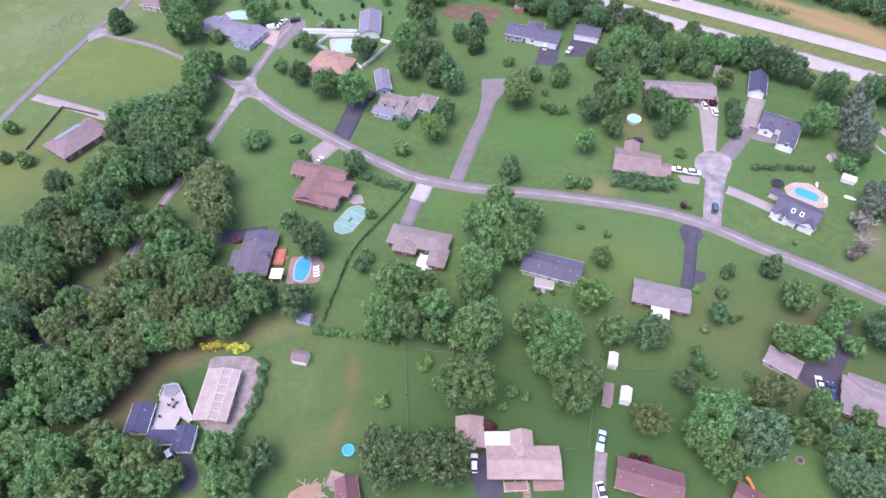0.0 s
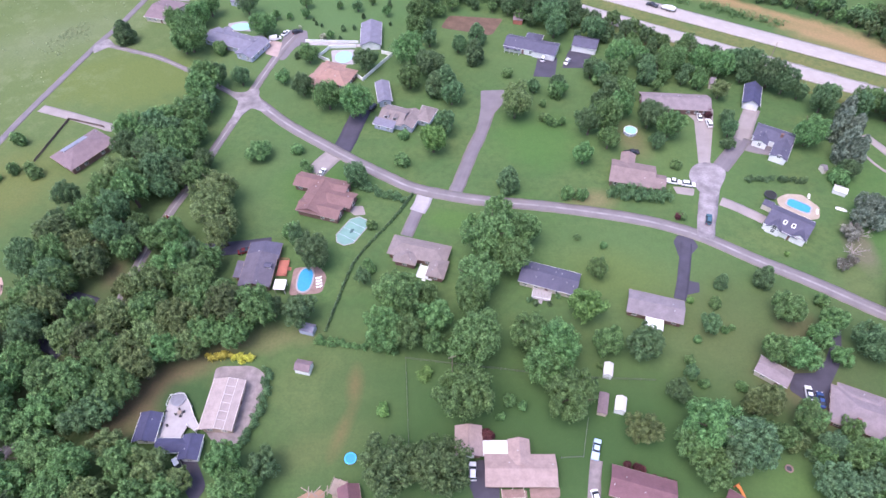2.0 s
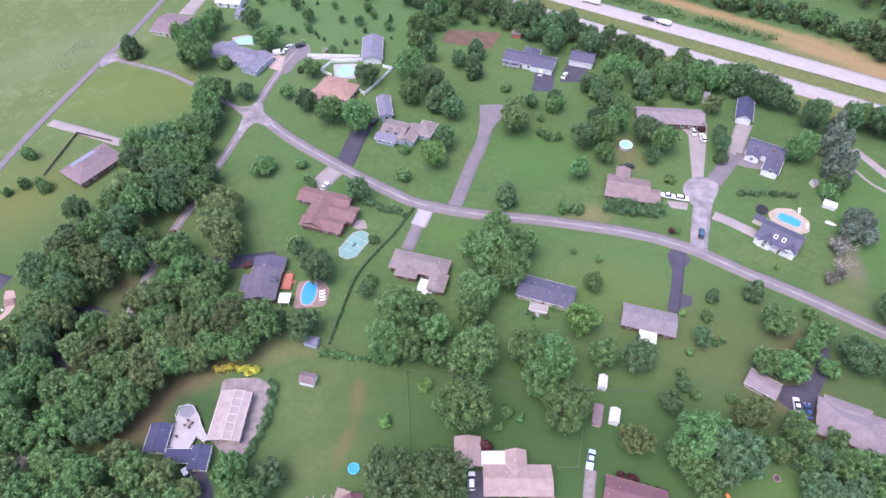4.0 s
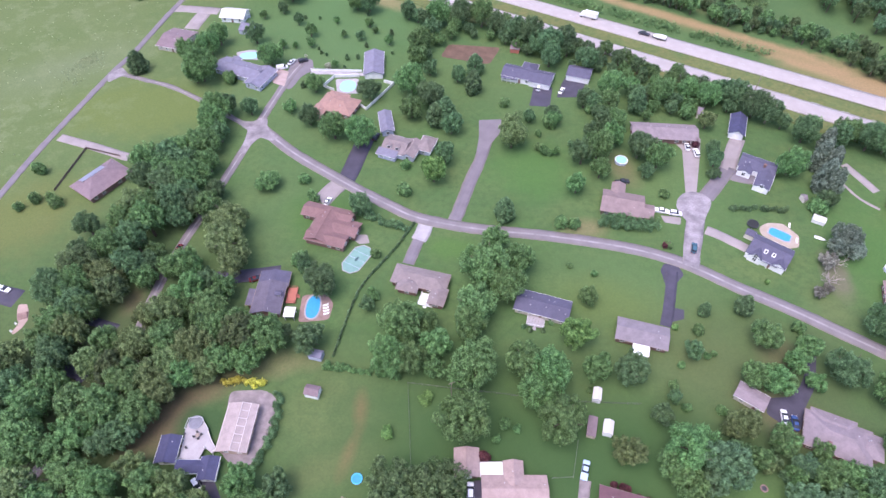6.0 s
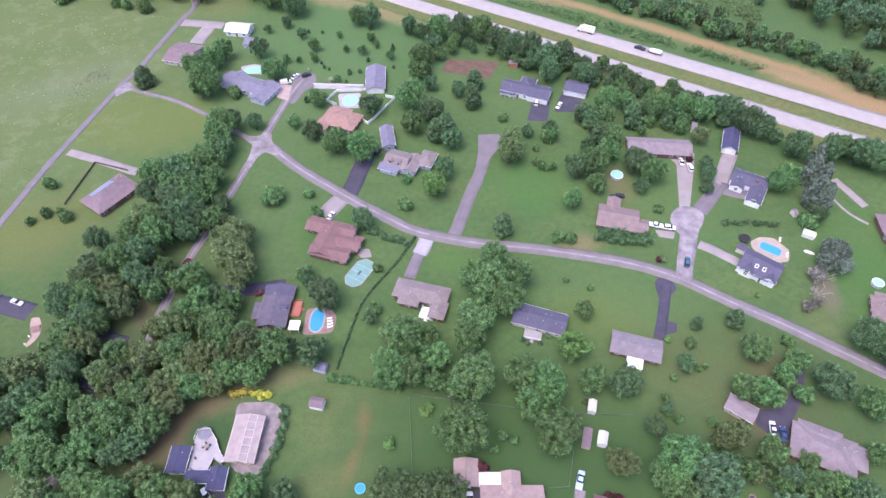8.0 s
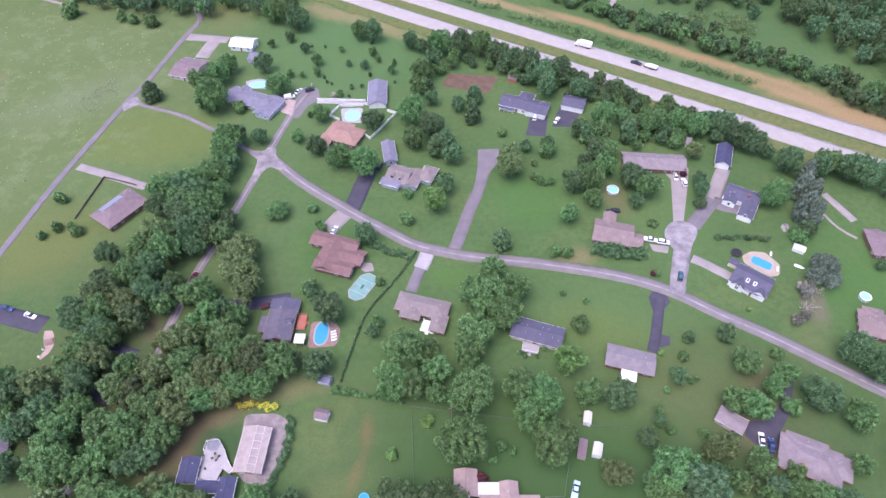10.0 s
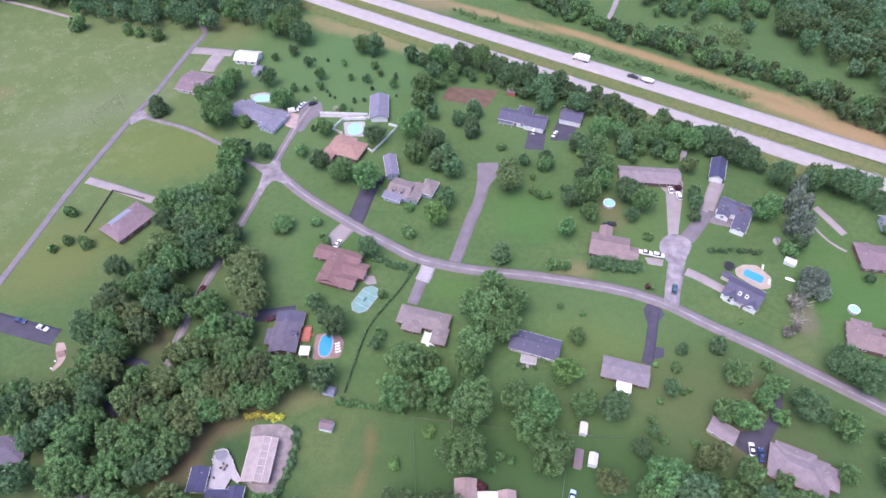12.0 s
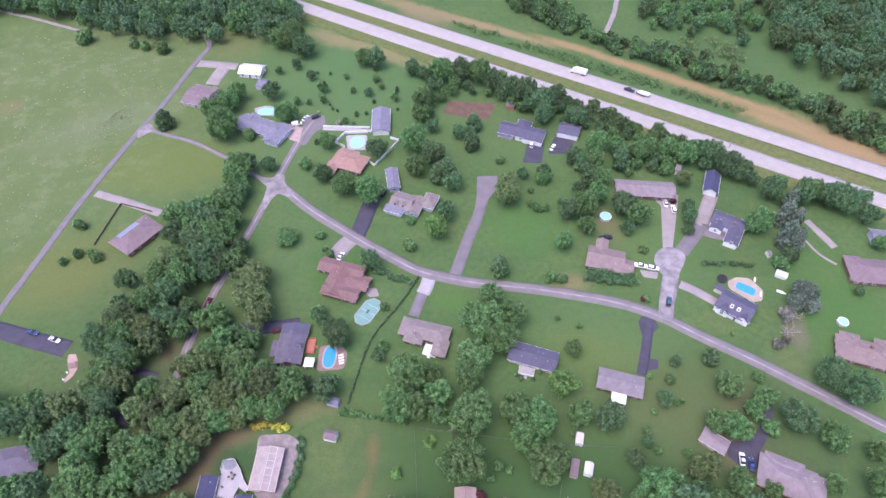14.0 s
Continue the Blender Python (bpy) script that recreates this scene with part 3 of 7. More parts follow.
def house(label, wings, wall, roof, eave=2.5, pitch=0.4, garage=(), chimney=(), vents=4, windows=True, category="house", name="house", inset=0.6, trim="auto", door=True, group="", attic=False):
    """wings: (x, y, heading, length, width, roof kind) in the world; the first one sets the house's own axes."""
    x0, y0, head = wings[0][:3]
    ob = thing(name, x0, y0, head, label, category, group)
    back = pose(x0, y0, 0, 0, 0, head).inverted()
    spans = []
    for i, (x, y, hd, L, W, kind, *more) in enumerate(wings):
        q = back @ Vector((x, y, 0))
        turn = 90 * round((hd - head) / 90)
        e = more[0] if more else eave
        rise = pitch * W / 2 if kind in ("gable", "hip") else 0.4 if kind == "shed" else 0.0
        if len(more) > 1:
            rise = more[1]
        spans.append((pose(q.x, q.y, 0, 0, 0, turn), L, W, e, rise, kind, more[2] if len(more) > 2 else roof, more[3] if len(more) > 3 else wall))
    rng = random.Random(int(abs(x0 * 13 + y0 * 7)))
    for i, (m, L, W, e, rise, kind, rf, wl) in enumerate(spans):
        if wl is not None:
            part("wall", wall_mesh(L, W, e, rise, kind, inset), WALL[wl], ob).matrix_basis = m
        else:
            for sx in (-1, 1):
                for sy in (-1, 1):
                    part("post", a_box(sx * (L / 2 - 0.3) - 0.08, sx * (L / 2 - 0.3) + 0.08, sy * (W / 2 - 0.3) - 0.08, sy * (W / 2 - 0.3) + 0.08, -0.1, e + 0.03), WHITE, ob).matrix_basis = m
        rmat = ROOF[rf] if rf in ROOF else {"metal": METALROOF, "white": WHITE, "steel": CHROME}[rf]
        part("roof", roof_mesh(L, W, e, rise, kind), rmat, ob).matrix_basis = m
        if trim:
            gut = WHITE if wl in ("white", "cream", "blue") or trim == "white" else WOOD
            for q in (-1, 1):
                part("gutter", a_box(-L / 2 - 0.05, L / 2 + 0.05, q * (W / 2 + 0.05) - 0.045, q * (W / 2 + 0.05) + 0.045, e + 0.0, e + 0.12), gut, ob).matrix_basis = m
                if kind != "gable":
                    part("gutter", a_box(q * (L / 2 + 0.05) - 0.045, q * (L / 2 + 0.05) + 0.045, -W / 2, W / 2, e + 0.0, e + 0.12), gut, ob).matrix_basis = m
        if rise > 0.3 and kind in ("gable", "hip"):
            k = L / 2 if kind == "gable" else max(0.1, L / 2 - W / 2)
            part("ridge_cap", a_box(-k, k, -0.14, 0.14, e + rise + 0.1, e + rise + 0.2), rmat, ob).matrix_basis = m
        a, b = L / 2 - inset, W / 2 - inset
        if windows and wl is not None:
            for side, (length, mm) in enumerate(((2 * a, pose(0, -b, 0)), (2 * b, pose(a, 0, 0, 0, 0, 90)), (2 * a, pose(0, b, 0, 0, 0, 180)), (2 * b, pose(-a, 0, 0, 0, 0, -90)))):
                n = int(length / 3.1)
                for k in range(n):
                    u = (k + 0.5) / n * length - length / 2
                    at = m @ mm @ pose(u, 0, 0)
                    c = at.translation
                    if any(j != i and abs((o[0].inverted() @ c).x) < o[1] / 2 and abs((o[0].inverted() @ c).y) < o[2] / 2 for j, o in enumerate(spans)):
                        continue
                    if (i, side) in garage:
                        if length > 3.2 and k % 1 == 0:
                            shared("garage_door", GARAGEDOOR, ob, at)
                        continue
                    if door and i == 0 and side in (0, 2) and k == n // 2:
                        d = shared("door", DOORMESH, ob, at)
                        shared("door_handle", KNOB, d)
                        continue
                    w = shared("window", WINDOW, ob, at @ pose(0, 0, 0.85))
                    shared("pane", WINDOWPANE, w)
        if attic and kind == "gable" and rise > 1.2:
            for q, turned in ((1, 90), (-1, -90)):
                for s in ((-0.9, 0.9) if rise > 2 else (0.0,)):
                    at = m @ pose(q * a, 0, e + 0.05, 0, 0, turned) @ pose(s, 0, 0)
                    c = at.translation
                    if not any(j != i and abs((o[0].inverted() @ c).x) < o[1] / 2 and abs((o[0].inverted() @ c).y) < o[2] / 2 for j, o in enumerate(spans)):
                        shared("pane", WINDOWPANE, shared("window", WINDOW, ob, at))
    for u, v in chimney:
        m, L, W, e, rise = spans[0][:5]
        shared("chimney", CHIMNEY, ob, m @ pose(u * L / 2, v * W / 2, e + rise * (1 - abs(v)) + 0.1))
    for k in range(vents):
        m, L, W, e, rise, kind = spans[k % len(spans)][:6]
        if kind not in ("gable", "hip"):
            continue
        u, v = rng.uniform(-0.45, 0.45), rng.choice((-1, 1)) * rng.uniform(0.15, 0.5)
        shared("roof_vent", VENT, ob, m @ pose(u * L, v * W / 2, e + rise * (1 - abs(v)) + 0.16))
    return ob


# ---- builders: vehicles ----
def loft(rows):
    """A hull through cross sections (x, z low, z high, half width low, half width high)."""
    bm = bmesh.new()
    loops = []
    for x, z0, z1, w0, w1 in rows:
        zs = z0 + (z1 - z0) * 0.55
        loops.append([bm.verts.new((x, y, z)) for y, z in ((-w0 * 0.92, z0), (w0 * 0.92, z0), (w0, zs), (w1, z1 - 0.02), (w1 * 0.6, z1), (-w1 * 0.6, z1), (-w1, z1 - 0.02), (-w0, zs))])
    for a, b in zip(loops, loops[1:]):
        for i in range(8):
            bm.faces.new((a[i], a[(i + 1) % 8], b[(i + 1) % 8], b[i]))
    bm.faces.new(loops[0])
    bm.faces.new(loops[-1][::-1])
    bmesh.ops.recalc_face_normals(bm, faces=bm.faces[:])
    return bm


HULLS = {
    "sedan": (((-2.35, 0.35, 0.8, 0.8, 0.7), (-2.2, 0.25, 0.98, 0.9, 0.8), (-1.3, 0.22, 1.0, 0.92, 0.84), (0.9, 0.22, 0.98, 0.92, 0.84), (2.0, 0.25, 0.82, 0.9, 0.78), (2.35, 0.35, 0.65, 0.78, 0.65)),
              ((-1.75, 0.97, 1.0, 0.8, 0.76), (-1.0, 0.97, 1.43, 0.84, 0.62), (0.1, 0.97, 1.46, 0.84, 0.63), (1.1, 0.95, 0.99, 0.82, 0.76)), (-0.95, 0.05, 1.44, 0.56)),
    "suv": (((-2.3, 0.4, 1.0, 0.85, 0.8), (-2.2, 0.3, 1.12, 0.94, 0.86), (0.9, 0.28, 1.12, 0.95, 0.88), (2.1, 0.3, 1.0, 0.92, 0.82), (2.35, 0.4, 0.8, 0.82, 0.7)),
            ((-2.2, 1.1, 1.2, 0.85, 0.8), (-1.95, 1.1, 1.72, 0.88, 0.7), (0.2, 1.1, 1.74, 0.88, 0.7), (1.05, 1.08, 1.15, 0.86, 0.8)), (-1.9, 0.15, 1.71, 0.66)),
    "pickup": (((-2.8, 0.45, 1.0, 0.9, 0.88), (-2.7, 0.35, 1.05, 0.97, 0.95), (-0.8, 0.32, 1.05, 0.97, 0.95), (1.3, 0.32, 1.1, 0.97, 0.9), (2.6, 0.35, 1.02, 0.94, 0.84), (2.8, 0.45, 0.8, 0.85, 0.75)),
               ((-0.85, 1.03, 1.1, 0.88, 0.84), (-0.6, 1.03, 1.74, 0.9, 0.7), (0.75, 1.03, 1.76, 0.9, 0.7), (1.5, 1.06, 1.12, 0.88, 0.82)), (-0.55, 0.7, 1.73, 0.66)),
    "van": (((-2.6, 0.4, 1.5, 0.9, 0.85), (-2.5, 0.3, 1.95, 0.97, 0.85), (0.9, 0.3, 2.0, 0.97, 0.85), (1.7, 0.3, 1.25, 0.96, 0.88), (2.5, 0.32, 1.05, 0.92, 0.82), (2.65, 0.4, 0.8, 0.85, 0.75)),
            ((0.7, 1.2, 1.75, 0.985, 0.9), (0.95, 1.2, 1.98, 0.985, 0.8), (1.75, 1.15, 1.28, 0.97, 0.88)), (-2.3, 0.8, 1.97, 0.7)),
}
whl = bmesh.new()
tube(whl, 0, 0, -0.11, 0.11, 0.34, 0.34, 14)
TYRE = mesh_of("tyre", whl, RUBBER)
RIM = mesh_of("rim", a_tube(0, 0, -0.125, 0.125, 0.2, 0.2, 10), CHROME)
LAMPGLASS = glassy("lamp_lens", (0.7, 0.7, 0.68))
TAILGLASS = glassy("tail_lamp_lens", (0.4, 0.02, 0.02))
CARMESH = {}


def car(x, y, heading, colour="white", kind="suv", label=""):
    hull, cabin, (r0, r1, rz, rw) = HULLS[kind]
    ob = thing("car" if kind in ("sedan", "suv") else kind, x, y, heading, label or f"parked {colour} {kind} on a paved drive", "car" if kind != "pickup" else "pickup truck", z=0.07)
    if kind not in CARMESH:
        CARMESH[kind] = (mesh_of("body", loft(hull), CARPAINT["white"]), mesh_of("windows", loft(cabin), PANE), mesh_of("roof_panel", a_box(r0, r1, -rw, rw, rz, rz + 0.05), CARPAINT["white"]))
    b, c, r = CARMESH[kind]
    shared("body", b, ob, None, CARPAINT[colour])
    shared("cabin_glass", c, ob)
    shared("roof_panel", r, ob, None, CARPAINT[colour])
    lng = hull[-1][0]
    for sx in (-0.62, 0.62):
        for sy in (-0.86, 0.86):
            w = shared("wheel", TYRE, ob, pose(sx * lng, sy, 0.34, 90))
            shared("rim", RIM, w)
    for sy in (-0.6, 0.6):
        part("headlight", a_box(lng - 0.12, lng + 0.03, sy - 0.16, sy + 0.16, 0.6, 0.74), LAMPGLASS, ob)
        part("tail_light", a_box(-lng - 0.03, -lng + 0.12, sy - 0.14, sy + 0.14, 0.66, 0.82), TAILGLASS, ob)
    return ob


def fire_pit(x, y):
    ob = thing("fire_pit", x, y, 0, "ring of reddish stones on the lawn", "fire pit")
    for i in range(11):
        a = 0.571 * i
        part("stone", a_box(-0.22, 0.22, -0.16, 0.16, -0.05, 0.3), BRICKDECK, ob).matrix_basis = pose(0.85 * math.cos(a), 0.85 * math.sin(a), 0, 0, 0, math.degrees(a) + 90)
    part("ash_bed", a_prism(oval(0.68, 0.68, 14), -0.05, 0.06), DARKMETAL, ob)
    return ob


def play_slide(x, y, heading):
    ob = thing("play_slide", x, y, heading, "orange plastic garden slide with a red ladder", "slide")
    orange, red = surface("orange_plastic", (0.6, 0.21, 0.05), 0.5, 0.1), surface("red_plastic", (0.5, 0.06, 0.05), 0.5, 0.1)
    part("chute", a_box(-0.35, 0.35, -1.3, 1.3, -0.05, 0.12), orange, ob).matrix_basis = pose(0, 0, 0.8, 32)
    part("platform", a_box(-0.45, 0.45, 1.0, 1.9, 1.4, 1.5), orange, ob)
    for sx in (-0.4, 0.4):
        part("upright", a_box(sx - 0.05, sx + 0.05, 1.8, 1.9, -0.05, 2.2), red, ob)
    for k in range(4):
        part("rung", a_box(-0.4, 0.4, 1.9, 1.97, 0.3 * k + 0.2, 0.3 * k + 0.27), red, ob)
    return ob


def lorry(x, y, heading, label, length=9.0, cargo=WHITE):
    ob = thing("truck", x, y, heading, label, "truck", z=0.1)
    a = length / 2
    part("cab", loft(((a - 2.2, 0.5, 2.6, 1.15, 1.1), (a - 1.2, 0.5, 2.7, 1.2, 1.05), (a - 0.3, 0.5, 1.9, 1.2, 1.1), (a, 0.6, 1.3, 1.1, 1.0))), CARPAINT["white"], ob)
    part("windscreen", a_box(a - 0.95, a - 0.3, -0.95, 0.95, 1.95, 2.4), PANE, ob)
    part("cargo_box", a_box(-a, a - 2.5, -1.25, 1.25, 0.9, 3.3), cargo, ob)
    part("chassis", a_box(-a, a - 0.4, -0.5, 0.5, 0.5, 0.9), DARKMETAL, ob)
    for sx in (-a + 0.9, -a + 2.0, a - 1.1):
        for sy in (-1.05, 1.05):
            shared("wheel", TYRE, ob, pose(sx, sy, 0.45, 90) @ Matrix.Scale(1.3, 4))
    return ob


# ---- builders: garden things ----
def clipped(rx, ry):
    """A long octagon."""
    return [(rx, -0.42 * ry), (rx, 0.42 * ry), (0.62 * rx, ry), (-0.62 * rx, ry), (-rx, 0.42 * ry), (-rx, -0.42 * ry), (-0.62 * rx, -ry), (0.62 * rx, -ry)]


def sunk_pool(x, y, heading, rx, ry, water, label, power=2.6, coping=0.5, ladder=True, octagon=False):
    ob = thing("swimming_pool", x, y, heading, label, "swimming pool")
    shape = (lambda a, b: clipped(a, b)) if octagon else (lambda a, b: oval(a, b, 32, power))
    part("water", a_prism(shape(rx, ry), -0.1, 0.1), water, ob)
    bm = bmesh.new()
    ring(bm, shape(rx + coping, ry + coping), shape(rx, ry), -0.1, 0.2)
    part("coping", bm, PATIO, ob, "pale concrete coping")
    if ladder:
        for s in (-0.25, 0.25):
            part("ladder_rail", a_tube(rx - 0.1, s, 0.1, 0.95, 0.04, 0.04, 6), CHROME, ob)
    return ob


def round_pool(x, y, r, water, label, height=1.2, rim=None):
    ob = thing("above_ground_pool", x, y, 0, label, "swimming pool")
    bm = bmesh.new()
    ring(bm, oval(r, r, 28), oval(r - 0.08, r - 0.08, 28), -0.1, height)
    part("pool_wall", bm, WALL["blue"], ob, "pale blue steel side wall")
    bm = bmesh.new()
    ring(bm, oval(r + 0.12, r + 0.12, 28), oval(r - 0.16, r - 0.16, 28), height, height + 0.06)
    part("rim", bm, rim or WHITE, ob)
    part("water", a_prism(oval(r - 0.1, r - 0.1, 28), 0, height - 0.15), water, ob)
    for i in range(10):
        a = 0.628 * i
        part("upright", a_tube(r * math.cos(a) * 1.02, r * math.sin(a) * 1.02, -0.1, height, 0.06, 0.06, 5), rim or WHITE, ob)
    return ob


def trampoline(x, y, r=2.1):
    ob = thing("trampoline", x, y, 0, "round black trampoline on a steel frame, on the lawn", "trampoline")
    part("mat", a_prism(oval(r - 0.3, r - 0.3, 24), 0.86, 0.89), RUBBER, ob)
    bm = bmesh.new()
    ring(bm, oval(r, r, 24), oval(r - 0.28, r - 0.28, 24), 0.85, 0.95)
    part("pad", bm, DARKMETAL, ob)
    for i in range(6):
        part("leg", a_tube(math.cos(1.047 * i) * (r - 0.1), math.sin(1.047 * i) * (r - 0.1), -0.05, 0.86, 0.04, 0.04, 6), CHROME, ob)
    return ob


def fence(pts, label, material, height=1.5, gap=2.6, panel=True, rails=2, post=0.07, cap=0.0):
    """Posts with panels or rails between them along straight runs."""
    ob = thing("fence", *pts[0], 0, label, "fence")
    ox, oy = pts[0]
    for (ax, ay), (bx, by) in zip(pts, pts[1:]):
        d = Vector((bx - ax, by - ay, 0))
        n = max(1, round(d.length / gap))
        turn = math.degrees(math.atan2(d.y, d.x))
        for i in range(n):
            c = Vector((ax - ox, ay - oy, 0)) + d * (i / n)
            part("post", a_box(-post, post, -post, post, -0.2, height + 0.08), material, ob).matrix_basis = pose(c.x, c.y, 0, 0, 0, turn)
            w = d.length / n
            if panel:
                part("panel", a_box(post, w - post, -0.03, 0.03, 0.08, height), material, ob).matrix_basis = pose(c.x, c.y, 0, 0, 0, turn)
                if cap:
                    part("top_rail", a_box(post, w - post, -cap, cap, height, height + 0.08), material, ob).matrix_basis = pose(c.x, c.y, 0, 0, 0, turn)
            else:
                for k in range(rails):
                    z = height * (k + 1) / rails - 0.08
                    part("rail", a_box(post, w - post, -0.025, 0.025, z - 0.05, z + 0.05), material, ob).matrix_basis = pose(c.x, c.y, 0, 0, 0, turn)
    return ob


def deck(x, y, heading, L, W, material, label, height=0.7, rail=WHITE, stairs=True):
    ob = thing("deck", x, y, heading, label, "deck")
    n = max(3, int(L / 0.9))
    for i in range(n):
        part("board", a_box(-L / 2 + i * L / n, -L / 2 + (i + 1) * L / n - 0.03, -W / 2, W / 2, height - 0.08, height), material, ob)
    for sx in (-1, 0, 1):
        for sy in (-1, 1):
            part("post", a_box(sx * (L / 2 - 0.1) - 0.07, sx * (L / 2 - 0.1) + 0.07, sy * (W / 2 - 0.1) - 0.07, sy * (W / 2 - 0.1) + 0.07, -0.1, height + 1.0), rail, ob)
    for sx in (-1, 1):
        part("railing", a_box(sx * (L / 2 - 0.05) - 0.04, sx * (L / 2 - 0.05) + 0.04, -W / 2, W / 2, height + 0.85, height + 0.95), rail, ob)
    part("railing", a_box(-L / 2, L / 2, -W / 2, -W / 2 + 0.08, height + 0.85, height + 0.95), rail, ob)
    if stairs:
        for k in range(3):
            part("stair", a_box(-0.6, 0.6, -W / 2 - 0.3 * (k + 1), -W / 2 - 0.3 * k, -0.05, height - 0.2 * (k + 1)), material, ob)
    return ob


def bare_tree(x, y, r, h, label):
    """A leafless tree: forking grey boughs and twigs."""
    ob = thing("bare_tree", x, y, 0, label, "tree")
    rng = random.Random(int(x * 10))
    twig = surface("grey_dead_wood", (0.36, 0.31, 0.29), 0.9, 0.2)
    part("trunk", a_tube(0, 0, -0.2, h * 0.4, 0.16, 0.1, 7), twig, ob)
    for i in range(9):
        bm = bmesh.new()
        a = 0.7 * i + rng.uniform(-0.3, 0.3)
        base = Vector((0, 0, h * rng.uniform(0.15, 0.4)))
        end = Vector((math.cos(a) * r * rng.uniform(0.7, 1.1), math.sin(a) * r * rng.uniform(0.7, 1.1), h * rng.uniform(0.5, 1.0)))
        runs = [(base, end, 0.09, 0.03)]
        for k in range(7):
            f = base.lerp(end, rng.uniform(0.3, 0.95))
            runs.append((f, f + Vector((rng.uniform(-1, 1), rng.uniform(-1, 1), rng.uniform(0.1, 0.9))) * r * 0.35, 0.04, 0.015))
        for p, q, r0, r1 in runs:
            m = Matrix.Translation(p) @ (q - p).to_track_quat("Z", "Y").to_matrix().to_4x4()
            before = len(bm.verts)
            tube(bm, 0, 0, 0, (q - p).length, r0, r1, 5)
            bm.verts.ensure_lookup_table()
            for v in bm.verts[before:]:
                v.co = m @ v.co
        part("bough", bm, twig, ob)
    return ob


def furniture_table(x, y, z, label):
    ob = thing("patio_table", x, y, 0, label, "table", z=z)
    part("tabletop", a_prism(oval(0.6, 0.6, 16), 0.7, 0.74), WOOD, ob)
    part("pedestal", a_tube(0, 0, 0, 0.7, 0.06, 0.06, 8), DARKMETAL, ob)
    part("foot", a_prism(oval(0.3, 0.3, 12), 0.0, 0.04), DARKMETAL, ob)
    return ob


def patio_chair(x, y, z, heading, label, material):
    ob = thing("patio_chair", x, y, heading, label, "chair", "patio chairs", z)
    part("seat", a_box(-0.27, 0.27, -0.27, 0.27, 0.4, 0.46), material, ob)
    part("backrest", a_box(-0.27, 0.27, 0.23, 0.29, 0.46, 0.95), material, ob)
    for sx in (-0.23, 0.23):
        for sy in (-0.23, 0.23):
            part("leg", a_box(sx - 0.025, sx + 0.025, sy - 0.025, sy + 0.025, 0, 0.4), material, ob)
    return ob


def lounger(x, y, heading, label):
    ob = thing("sun_lounger", x, y, heading, label, "lounger", "loungers by the pool", 0.05)
    part("seat", a_box(-0.95, 0.35, -0.32, 0.32, 0.28, 0.36), WHITE, ob)
    back = a_box(0.0, 0.75, -0.32, 0.32, 0.0, 0.07)
    part("backrest", back, WHITE, ob).matrix_basis = pose(0.36, 0, 0.3, 0, -32, 0)
    for sx in (-0.85, 0.25):
        for sy in (-0.28, 0.28):
            part("leg", a_box(sx - 0.03, sx + 0.03, sy - 0.03, sy + 0.03, 0, 0.28), WHITE, ob)
    return ob


def pole(x, y, h, label, arm=False):
    ob = thing("utility_pole", x, y, 20, label, "pole")
    part("shaft", a_tube(0, 0, -0.3, h, 0.16, 0.1, 8), WOOD, ob)
    if arm:
        part("crossarm", a_box(-1.1, 1.1, -0.06, 0.06, h - 0.7, h - 0.55), WOOD, ob)
        for u in (-1, 0, 1):
            part("insulator", a_tube(u, 0, h - 0.55, h - 0.35, 0.05, 0.05, 6), CHROME, ob)
    return ob



# ---- the land ----
DRY, LUSH, TAN, BROWN, LITTER, MEADOW = (0.2, 0.2, 0.085), (0.07, 0.17, 0.035), (0.3, 0.235, 0.13), (0.24, 0.15, 0.1), (0.09, 0.075, 0.045), (0.166, 0.21, 0.084)
EARTHY = (0.42, 0.272, 0.15)
BARE = (0.27, 0.15, 0.085)
PALEGRASS = (0.225, 0.265, 0.125)
PASTURE = [
    (-204.9, 255.9, 95, 110, 20, 0.35, MEADOW, 0.85),
    (-129.7, 216.1, 32, 18, 0, 0.3, (0.168, 0.208, 0.064), 0.9),
    (-156.4, 152.5, 24, 18, 20, 0.5, (0.178, 0.196, 0.066), 0.85),
    (-24.0, 75.1, 1.8, 5, 0, 0.7, BARE, 0.75),
    (-26.5, 62.1, 1.6, 5.5, -18, 0.7, BARE, 0.8),
    (-31.6, 58.1, 13, 4, 20, 0.6, DRY, 0.4),
    (-33.4, 73.3, 16, 20, 0, 0.6, DRY, 0.25),
    (-72.6, 80.0, 17, 4, 35, 0.5, BROWN, 0.65),
    (-78.8, 73.3, 6, 11, -30, 0.5, BROWN, 0.6),
    (-106.0, 107.2, 45, 40, 60, 0.6, LITTER, 0.28),
    (-95.9, 79.1, 28, 26, 60, 0.6, LITTER, 0.28),
    (-101.2, 130.6, 2.6, 6, 15, 0.6, (0.25, 0.16, 0.11), 0.7),
    (-102.0, 115.0, 3, 5, 0, 0.6, (0.24, 0.16, 0.105), 0.6),
    (-89.0, 108.6, 4, 3, 0, 0.6, (0.22, 0.15, 0.09), 0.6),
    (-84.0, 68.6, 5, 8, -40, 0.6, BROWN, 0.6),
]
